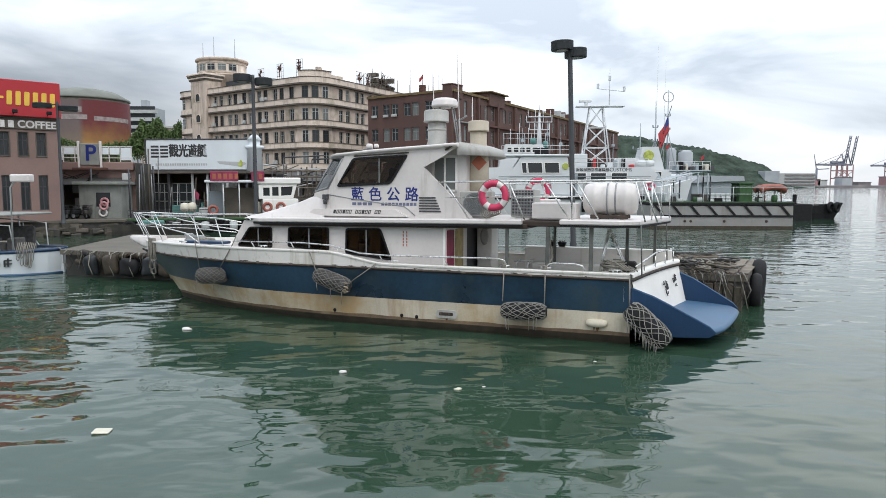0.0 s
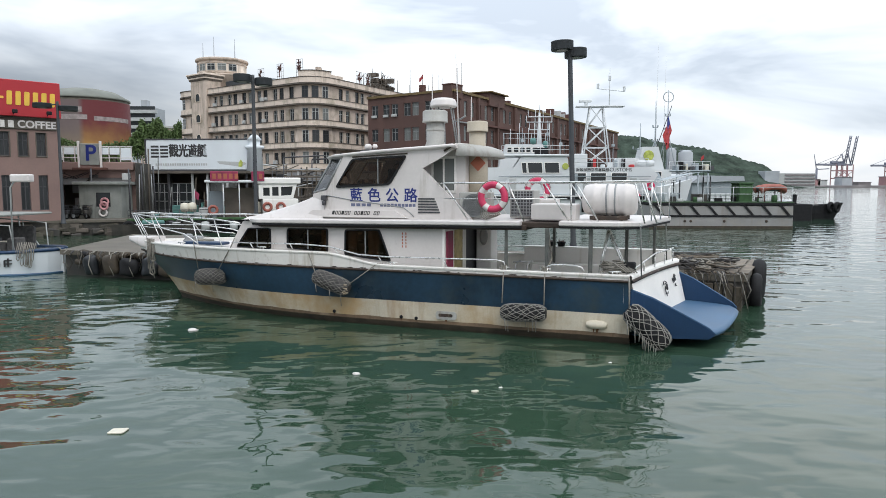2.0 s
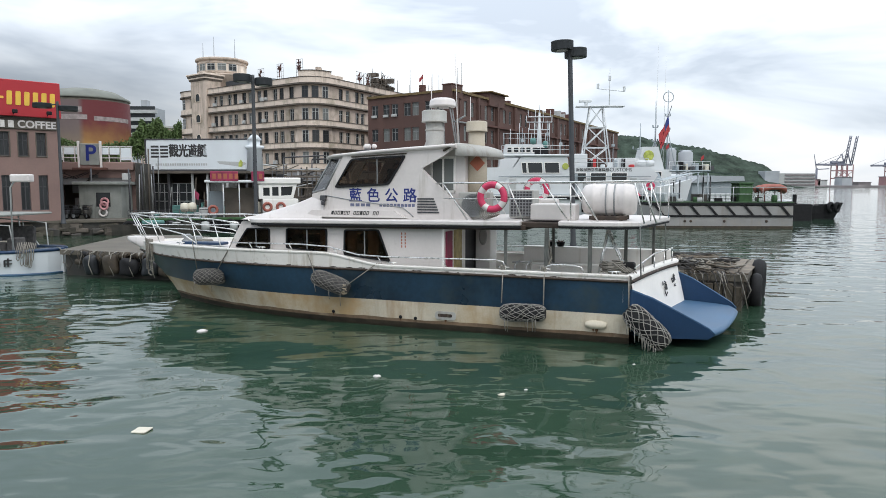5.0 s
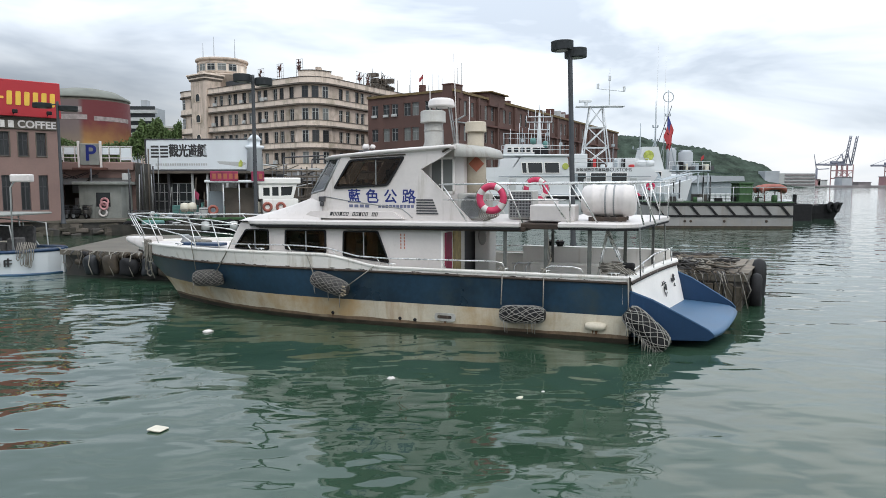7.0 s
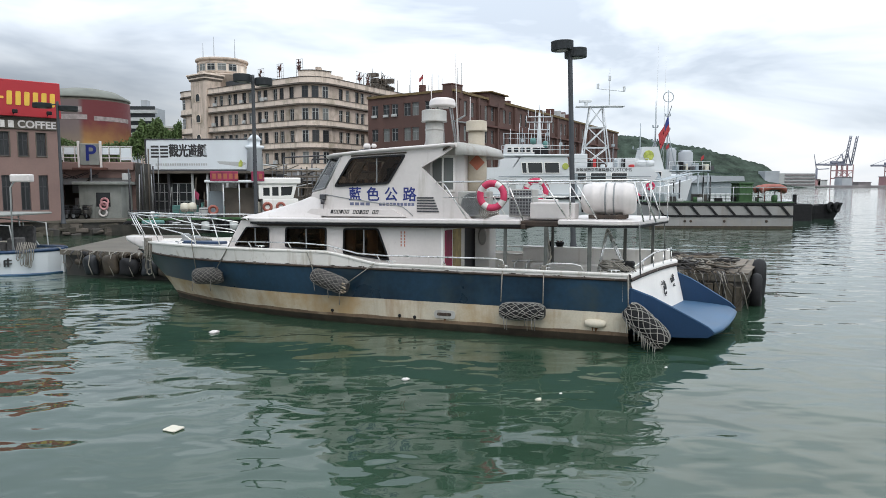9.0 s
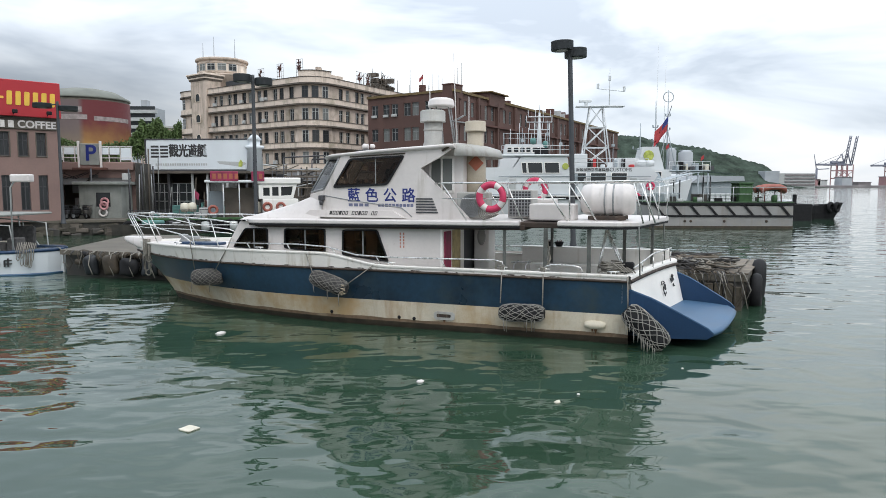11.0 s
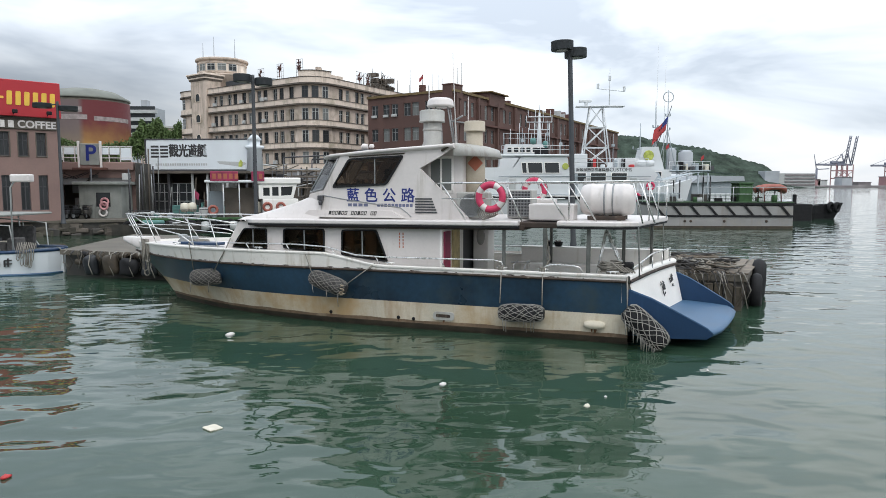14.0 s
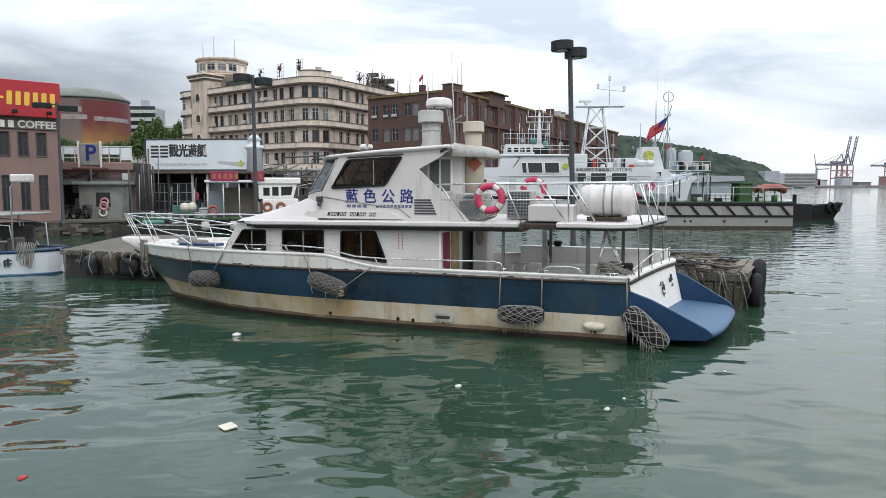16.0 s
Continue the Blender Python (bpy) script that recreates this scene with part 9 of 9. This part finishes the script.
    rbox(bm, 0, 6.4, 0, 8, -0.5, 4.1, 0.05, 1)
    part("wall", bm, M_SHIPGREY, sd)
    bm = bmesh.new()
    plate(bm, [(-0.3, 4.0), (1.0, 5.0), (6.8, 4.9), (6.9, 4.3)], (), 9, pose(0, -0.5, 0))
    part("roof", bm, M_FAR, sd)
    rn = random.Random(9)
    for i in range(8):
        bm = bmesh.new()
        x = -1.0 + i * 0.55
        rbox(bm, x, x + rn.uniform(0.25, 0.5), -1.2, 0.5, 5.42, 5.8 + rn.uniform(0, 0.7), 0.04, 1)
        part("deck_gear", bm, (M_SHIPGREY, M_BLACK, M_PVC, M_DGREY)[i % 4], t2)
    for sx, sy, sr, sh in ((46.7, 140, 1.0, 11.2), (50.0, 141, 1.45, 10.8)):
        sl = thing("silo", pose(sx, sy, -0.5), "distant grey cylindrical silo on the quay", "silo", "silos")
        bm = bmesh.new()
        lathe(bm, [(sr, 0), (sr, sh), (sr * 0.6, sh + 0.5), (0.1, sh + 0.6)], 18)
        part("shell", bm, M_FAR, sl)
        bm = bmesh.new()
        rbox(bm, -sr * 0.9, sr * 0.9, -0.4, 0.4, sh + 0.45, sh + 0.6, 0.05, 1)
        part("top_walkway", bm, M_SHIPGREY, sl)


def barge():
    """Grey flat barge with a black rubbing frame, carrying gear."""
    th = thing("barge", pose(17.8, 58.5, 0, 0, 0, -4), "grey steel barge with black diagonal rubbing bars", "barge")
    bm = bmesh.new()
    rbox(bm, 0, 12.0, 0, 5, -0.6, 1.95, 0.06, 1)
    part("hull", bm, M_BARGE, th)
    bm = bmesh.new()
    rbox(bm, -0.05, 12.05, -0.1, 5.1, 2.0, 2.22, 0.03, 1)
    part("top_rail", bm, M_BLACK, th)
    bm = bmesh.new()
    rbox(bm, 0.0, 12.0, -0.06, 5.05, 2.2, 2.27, 0.02, 1)
    part("deck", bm, M_CARGREEN, th, "mossy green steel deck")
    bm = bmesh.new()
    rbox(bm, -0.05, 12.05, -0.1, 0.02, 0.98, 1.15, 0.03, 1)
    part("lower_rail", bm, M_BLACK, th)
    bm = bmesh.new()
    rbox(bm, -0.02, 12.02, -0.04, 5.0, -0.3, 0.22, 0.03, 1)
    part("weed_band", bm, M_WEED, th)
    for i in range(8):
        bm = bmesh.new()
        x = 0.3 + i * 1.5
        plate(bm, [(x, 2.0), (x + 0.22, 2.0), (x + 0.95, 1.15), (x + 0.73, 1.15)], (), 0.1, pose(0, -0.1, 0))
        part("diagonal_bar", bm, M_BLACK, th)
    bm = bmesh.new()
    for i in range(5):
        lathe(bm, [(0.12, 0), (0.12, 0.03), (0.04, 0.03)], 10, pose((1.4, 3.0, 3.5, 6.3, 9.8)[i], -0.002, 0.62, 90, 0, 0))
    part("rust_spot", bm, M_RUB, th)
    rail_line(th, [(4.6, 0.3, 2.22), (12.0, 0.3, 2.22)], 1.3, 2.2)
    rail_line(th, [(-0.5, 0.5, 2.22), (2.4, 0.5, 2.22)], 1.3, 0.35)
    # shelter with arched roof
    s = thing("deck_shelter", th.matrix_world @ pose(2.6, 1.2, 2.22), "open shelter with dark sagging roof on the barge", "shelter")
    for x in (0.2, 2.8):
        for v in (0, 2):
            bm = bmesh.new()
            tube(bm, [(x, v, 0), (x, v, 1.9 + 0.12 * x)], 0.06, 6)
            part("post", bm, M_DGREY, s)
    bm = bmesh.new()
    rows = [[Vector((x, v, 1.9 + 0.6 * math.sin(math.pi * (x + 1.5) / 7.5) + 0.05 * x)) for v in (-0.6, 2.6)] for x in (-1.0, 0, 1, 2, 3, 4, 5)]
    grid_faces(bm, rows)
    bmesh.ops.solidify(bm, geom=bm.faces[:], thickness=0.12)
    part("roof", bm, M_SHIPGREY, s)
    for x, w, mm, nm, lab in ((7.8, 1.15, M_CARGREEN, "green_container", "green covered deck container on the barge"), (0.8, 1.9, M_SHIPGREY, "deck_crate", "grey deck crate with gear on the barge")):
        t = thing(nm, th.matrix_world @ pose(x, 1.0, 2.22), lab, "container")
        bm = bmesh.new()
        rbox(bm, 0, w, 0, 2, 0, 1.55 if nm == "green_container" else 0.7, 0.05, 1)
        part("body", bm, mm, t)
        bm = bmesh.new()
        rbox(bm, -0.05, w + 0.05, -0.05, 2.05, 1.55 if nm == "green_container" else 0.7, 1.7 if nm == "green_container" else 0.8, 0.03, 1)
        part("lid", bm, mm, t)
    rib = thing("inflatable_boat", th.matrix_world @ pose(10.7, 1.6, 3.5), "orange inflatable boat on a cradle", "boat")
    bm = bmesh.new()
    for v in (-0.7, 0.7):
        tube(bm, [(-1.15, v, -0.30), (-0.8, v, -0.08), (-0.15, v, 0.06), (0.45, v, 0.03), (0.9, v * 0.7, -0.14), (1.1, 0, -0.30)], 0.26, 12)
    part("tube", bm, M_ORANGE, rib)
    bm = bmesh.new()
    rbox(bm, -1.1, 0.8, -0.6, 0.6, -0.3, 0.02, 0.1, 2)
    part("floor", bm, M_DGREY, rib)
    for x in (-0.8, 0.6):
        for v in (-0.8, 0.8):
            bm = bmesh.new()
            tube(bm, [(x, v, -1.33), (x, v * 0.75, -0.25)], 0.06, 6)
            part("cradle_leg", bm, M_BRICK2, rib)
    cl = thing("deck_gear", th.matrix_world @ pose(0, 0, 2.22), "mixed crates, coils and drums on the barge", "gear")
    rnd = random.Random(8)
    for i in range(18):
        bm = bmesh.new()
        x, w, hh = rnd.uniform(0.2, 11.3), rnd.uniform(0.25, 0.8), rnd.uniform(0.25, 0.75)
        if i % 3:
            rbox(bm, x, x + w, 0.6 + rnd.uniform(0, 2), 1.2 + rnd.uniform(2, 2.5), 0, hh, 0.04, 1)
        else:
            lathe(bm, [(w * 0.4, 0), (w * 0.45, hh * 0.5), (w * 0.4, hh)], 12, pose(x, 0.8, 0))
        part("crate" if i % 3 else "drum", bm, (M_PALE, M_DARKNET, M_BLACK, M_CARGREEN, M_WETC, M_SHIP)[i % 6], cl)
    sk = thing("bagged_goods", th.matrix_world @ pose(5.4, 1.2, 2.22), "stack of white bagged goods on the barge", "sacks")
    for i in range(12):
        bm = bmesh.new()
        rbox(bm, (i % 4) * 0.46, (i % 4) * 0.46 + 0.44, 0, 0.8, (i // 4) * 0.26, (i // 4) * 0.26 + 0.25, 0.09, 2)
        part("sack", bm, M_SHIP, sk)
    # mooring pontoon end and black launch beyond
    po = thing("pontoon", pose(35.6, 70.0, 0, 0, 0, -4), "dark timber pontoon beside the barge", "pontoon")
    bm = bmesh.new()
    rbox(bm, 0, 2.4, 0, 5, -0.5, 1.75, 0.06, 1)
    part("body", bm, M_BLACK, po)
    bm = bmesh.new()
    lathe(bm, [(0.28, 1.75), (0.22, 1.9), (0.22, 2.6), (0.3, 2.7), (0.1, 2.75)], 14, pose(0.8, 0.6, 0))
    part("bollard", bm, M_BLACK, po)
    bl = thing("black_launch", pose(38.0, 75.0, 0, 0, 0, -3), "low black launch with pale cabin top", "boat")
    simple_hull(10.0, 3.0, 1.3, 0.5, M_BLACK, bl)
    bm = bmesh.new()
    rbox(bm, -0.7, 0.5, -0.9, 0.9, 1.2, 2.1, 0.18, 2)
    part("cabin", bm, M_SHIP, bl, "small white cabin top")
    bm = bmesh.new()
    rbox(bm, -0.5, 0.3, -0.93, -0.88, 1.55, 1.95, 0.03, 1)
    part("cabin_window", bm, M_WIN, bl)
    rail_line(bl, [(1.4, -0.8, 1.35), (3.6, -0.6, 1.5)], 1.1, 1.1)
    rail_line(bl, [(1.4, 0.8, 1.35), (3.6, 0.6, 1.5)], 1.1, 1.1)
    for x in (4.2, 4.9):
        tyre(bl, pose(x, -0.9, 1.3, 0, 0, 40), 0.45, 0.18)


# ---- the quay on which the camera stands, out of sight ----
near_quay = thing("near_quay", pose(0, 0, 0), "plain concrete quay on the near side", "quay", kind="structure")
bm = bmesh.new()
rbox(bm, -40, 40, -30, 0.9, -1.5, 2.0, 0.05, 1)
part("quay_block", bm, M_CONC, near_quay)


# ---- far shore ----
def hills():
    bm = bmesh.new()
    rnd = random.Random(2)
    def ridge(x):
        # ridge height along the shore, metres
        return float(np.interp(x, [-120, 60, 200, 279, 340, 403, 456, 495, 535, 570, 590, 600], [60, 72, 82, 78, 68, 58, 45, 34, 10, 0, 0, 0]))
    rows = []
    for i in range(361):
        x = -120 + 2.0 * i
        h = max(0.0, ridge(x))
        row = []
        for j in range(46):
            t = j / 45
            n = noise.noise((x * 0.035, t * 6, 1.0)) * 3 + abs(noise.noise((x * 0.11, t * 14, 4.0))) * 4.2 + abs(noise.noise((x * 0.31, t * 30, 8.0))) * 2.4 - 2
            row.append(Vector(((x + rnd.uniform(-0.6, 0.6)) * (900 + 160 * t) / 1060, 900 + 160 * t, max(-1.0, h * math.sin(min(1.0, t * 1.25) * math.pi / 2) + (n if h > 6 else n * 0.3) * min(1, t * 3)))))
        rows.append(row)
    grid_faces(bm, rows)
    tagged(part("wooded_slope", bm, M_HILL, thing("wooded_hill", pose(0, 0, 0), "green wooded hill across the harbour", "hill", kind="structure")), kind="stuff")


def far_shore():
    q = thing("far_quay", pose(0, 0, 0), "distant port quay with sheds", "quay", kind="structure")
    bm = bmesh.new()
    rbox(bm, 380, 1400, 1000, 1250, -2, 3.2, 0.3, 1)
    part("quay_edge", bm, M_FARBROWN, q)
    b = thing("waterfront_block", pose(0, 0, 0), "long pale waterfront building with flat storeys", "building")
    bm = bmesh.new()
    rbox(bm, 442, 508, 930, 950, -1, 20, 0.4, 1)
    part("wall", bm, M_PALE, b)
    for i in range(4):
        bm = bmesh.new()
        box(bm, 466, 507, 929, 930.5, 3 + i * 4.4, 5.2 + i * 4.4)
        part("window_strip", bm, M_FARBROWN, b)
    bm = bmesh.new()
    rbox(bm, 438, 458, 928, 948, -1, 23, 0.4, 1)
    part("end_block", bm, M_FAR, b)
    rnd = random.Random(21)
    for i in range(26):
        s = thing("port_shed", pose(0, 0, 0), "distant port shed and stacked containers", "shed", "far port sheds")
        x, w = 470 + i * 30 + rnd.uniform(-8, 8), rnd.uniform(14, 34)
        hh = rnd.uniform(4, 14)
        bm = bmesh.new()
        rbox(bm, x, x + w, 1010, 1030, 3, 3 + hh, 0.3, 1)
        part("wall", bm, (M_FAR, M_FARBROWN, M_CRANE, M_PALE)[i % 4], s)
        bm = bmesh.new()
        rbox(bm, x - 0.6, x + w + 0.6, 1009, 1031, 3 + hh, 4 + hh, 0.3, 1)
        part("roof", bm, M_FARBROWN, s)


def port_crane(x, y, up, s=1.0):
    """A quayside container crane, its boom raised or level."""
    th = thing("container_crane", pose(x, y, 3, 0, 0, 0), "distant red-grey container crane at the port", "crane", "port cranes")
    for lx in (-9, 9):
        for ly in (-8, 8):
            bm = bmesh.new()
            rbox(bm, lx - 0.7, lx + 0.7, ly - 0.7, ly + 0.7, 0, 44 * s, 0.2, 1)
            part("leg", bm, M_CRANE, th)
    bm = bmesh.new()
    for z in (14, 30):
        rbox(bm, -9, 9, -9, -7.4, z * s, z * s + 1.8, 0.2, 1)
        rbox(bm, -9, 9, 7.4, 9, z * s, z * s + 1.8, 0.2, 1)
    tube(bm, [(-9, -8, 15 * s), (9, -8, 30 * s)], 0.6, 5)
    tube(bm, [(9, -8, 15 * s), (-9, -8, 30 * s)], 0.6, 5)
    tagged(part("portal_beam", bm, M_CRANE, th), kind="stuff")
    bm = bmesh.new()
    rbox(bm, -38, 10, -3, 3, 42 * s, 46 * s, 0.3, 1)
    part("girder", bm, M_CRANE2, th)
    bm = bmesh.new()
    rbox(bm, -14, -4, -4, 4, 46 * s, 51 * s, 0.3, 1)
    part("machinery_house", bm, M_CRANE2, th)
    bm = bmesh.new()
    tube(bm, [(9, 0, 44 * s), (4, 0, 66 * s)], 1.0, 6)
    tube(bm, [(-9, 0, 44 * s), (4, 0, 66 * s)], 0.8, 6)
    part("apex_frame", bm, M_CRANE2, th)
    bm = bmesh.new()
    if up:
        a, b_ = Vector((10, 0, 44 * s)), Vector((18, 0, 104 * s))
    else:
        a, b_ = Vector((10, 0, 44 * s)), Vector((62, 0, 45 * s))
    for d in (-1.6, 1.6):
        o = Vector((d if up else 0, 0, 0 if up else d))
        tube(bm, [a + o, b_ + o], 0.9, 5)
    for k in range(9):
        tube(bm, [a.lerp(b_, k / 9), a.lerp(b_, (k + 1) / 9) + Vector((1.6 if k % 2 else -1.6, 0, 0))], 0.6, 5)
    part("boom", bm, M_CRANE2, th)
    bm = bmesh.new()
    tube(bm, [(4, 0, 66 * s), a.lerp(b_, 0.6)], 0.3, 4)
    tube(bm, [(4, 0, 66 * s), (-36, 0, 46 * s)], 0.3, 4)
    part("stay", bm, M_CRANE2, th)


customs_ship()
second_ship()
barge()
hills()
far_shore()
port_crane(684, 1180, True, 0.82)
port_crane(701, 1190, True, 0.82)
port_crane(778, 1180, False, 0.78)
port_crane(812, 1200, False, 0.78)
jib_crane = thing("jib_crane", pose(602, 1100, 3), "distant slim jib crane at the port", "crane")
bm = bmesh.new()
tube(bm, [(0, 0, 0), (0, 0, 28)], 1.6, 6)
part("tower", bm, M_CRANE2, jib_crane)
bm = bmesh.new()
tube(bm, [(0, 0, 24), (-5, 0, 50)], 0.9, 5, 0.5)
tube(bm, [(0, 0, 26), (20, 0, 27)], 0.8, 5)
part("jib", bm, M_CRANE2, jib_crane)


# ---- flags ----
def cloth(bm, x0, x1, z0, z1, seed):
    """A wavy piece of flag cloth; its hoist is at x = 0 and it hangs away to -x."""
    rows = []
    for a in range(9):
        u = x0 + (x1 - x0) * a / 8
        rows.append([Vector((-u * 0.72 - 0.14 * (1 - v), 0.14 * math.sin(2.4 * u + 1.2 * v + seed) * min(1, u), -1.75 * (1 - v) - u * 0.79)) for v in (z0 + (z1 - z0) * b / 6 for b in range(7))])
    grid_faces(bm, rows)
    bmesh.ops.solidify(bm, geom=bm.faces[:], thickness=0.02)


bm = bmesh.new()
tube(bm, [(23.6, 80.0, 4.2), (26.6, 80.0, 12.9)], 0.06, 6, 0.04)
solo("flag_staff", bm, M_DGREY, "dark slanting flag staff on the tug", "flagstaff")
flag = thing("flag", pose(26.2, 79.9, 11.7), "red flag with blue corner blowing from the staff", "flag", "flags")
bm = bmesh.new()
cloth(bm, 0.0, 2.4, 0.0, 0.5, 0.4)
part("red_field", bm, M_FLAG, flag)
bm = bmesh.new()
cloth(bm, 1.2, 2.4, 0.5, 1.0, 0.4)
part("red_fly", bm, M_FLAG, flag)
bm = bmesh.new()
cloth(bm, 0.0, 1.2, 0.5, 1.0, 0.4)
part("blue_canton", bm, M_LETTER, flag, "blue corner of the flag")
# seconds, droop below the mean in degrees, swing about the staff
FLUTTER = [(0, 8, 50), (0.5, -4, 55), (1.0, 26, 20), (1.5, 22, 35), (2.0, 18, 62), (2.5, 20, 30), (3.0, -2, 30), (3.5, 15, 58), (4.0, 18, 40), (5.2, 8, 45),
           (6.5, -2, 30), (7.0, 26, 40), (7.5, 22, 50), (8.0, 16, 58), (8.5, 3, 48), (9.0, 10, 44), (10.2, 4, 40), (11.5, -7, 30), (12.0, -14, 10), (12.5, -14, 24),
           (13.0, 22, 54), (13.5, 3, 35), (14.0, -7, 50), (14.5, 10, 58), (15.0, -12, 20), (15.5, -18, 10), (16.0, -15, 15)]
for x, y, z, in ((26.3, 79.6, 8.2), (30.4, 79.6, 6.9)):
    bm = bmesh.new()
    tube(bm, [(0, 0, -2.2), (0, 0, 0.4)], 0.03, 5)
    pn = thing("pennant", pose(x, y, z), "small red pennant on a thin staff", "flag", "flags")
    part("staff", bm, M_DGREY, pn)
    bm = bmesh.new()
    rows = [[Vector((-u * 0.4, 0.05 * math.sin(4 * u), 0.1 - 0.3 * u + v)) for v in (-0.22, 0, 0.22)] for u in (0, 0.25, 0.5, 0.75, 1.0)]
    grid_faces(bm, rows)
    bmesh.ops.solidify(bm, geom=bm.faces[:], thickness=0.02)
    part("cloth", bm, M_FLAG, pn)

# ---- litter afloat ----
def litter(name, pts, thick, material, label):
    bm = bmesh.new()
    plate(bm, rounded(pts, 0.03, 2), (), thick, pose(0, 0, 0, 90, 0, 0))
    bmesh.ops.translate(bm, verts=bm.verts[:], vec=(0, 0, thick * 0.6))
    return solo(name, bm, material, label, "litter", "floating litter")


card = litter("floating_card", [(-0.13, -0.1), (0.12, -0.13), (0.14, 0.09), (-0.1, 0.12)], 0.014, M_PVC, "pale yellow card floating on the water")
FLOATERS.append((card, -5.14, 9.9, -3.3, 10.09, -55, 0.0))
for (x0, y0, x1, y1, s, mm, lab, ph) in (
        (-6.58, 17.15, -5.10, 16.49, 0.13, M_WHITE, "small white foam lump floating on the water", 0.6),
        (-1.98, 13.14, 0.28, 12.23, 0.085, M_WHITE, "small white foam lump floating on the water", 1.9),
        (0.27, 12.03, 2.72, 10.96, 0.07, M_PVC, "small yellow scrap floating on the water", 2.6),
        (-6.99, 8.3, -5.34, 8.3, 0.07, M_RED, "small red wrapper floating on the water", 3.3),
        (0.75, 12.2, 3.15, 11.5, 0.04, M_WHITE, "tiny pale crumb floating on the water", 4.2),
        (3.2, 14.0, 5.6, 13.2, 0.04, M_WHITE, "tiny pale crumb floating on the water", 5.2)):
    rn = random.Random(int(ph * 10))
    bm = bmesh.new()
    lathe(bm, [(s * 0.4, -s * 0.3), (s * 0.95, -s * 0.05), (s, s * 0.25), (s * 0.6, s * 0.55), (s * 0.1, s * 0.6)], 9, Matrix.Diagonal((1.0, 0.7, 0.8, 1)))
    for v in bm.verts:
        v.co *= 1 + rn.uniform(-0.18, 0.18)
    ob = solo("floating_scrap", bm, mm, lab, "litter", "floating litter")
    FLOATERS.append((ob, x0, y0, x1, y1, 70, ph))


# ---- what moves ----
def yacht_pose(t):
    """Slow drift ahead and a gentle roll of three seconds."""
    s = t / 16.0
    ph = math.cos(2 * math.pi * (t - 1.25) / 3.0)
    return Matrix.Translation((-0.09 * s, -0.016 * s, -0.012 * ph)) @ Matrix.Translation(YACHT_AT.translation) @ pose(0, 0, 0, 0, 0, 160 + 0.72 * s) @ pose(0, 0, 0, -0.75 * ph, 0, 0)


def motions():
    times = [i * 0.25 for i in range(65)]
    walk(yacht, [(t, yacht_pose(t)) for t in times])
    for ob, m in RIDERS:
        walk(ob, [(t, yacht_pose(t) @ m) for t in times])
    drift = Vector((0.115, 0.01, 0))
    walk(water, [(0, pose(0, 0, 0)), (16.0, Matrix.Translation(drift * 16.0))])
    for ob, x0, y0, x1, y1, turn, ph in FLOATERS:
        rows = []
        for i in range(33):
            t = i * 0.5
            s = t / 16.0
            rows.append((t, pose(x0 + (x1 - x0) * s, y0 + (y1 - y0) * s, 0.008 * math.sin(2.1 * t + ph), 2.5 * math.sin(1.7 * t + ph), 2.5 * math.cos(1.9 * t + ph), turn * s)))
        walk(ob, rows)
    walk(flag, [(t, pose(26.2, 79.9, 11.7, 0, -droop, 0) @ pose(0, 0, 0, 0, 0, swing * 0.5)) for t, droop, swing in FLUTTER])


motions()
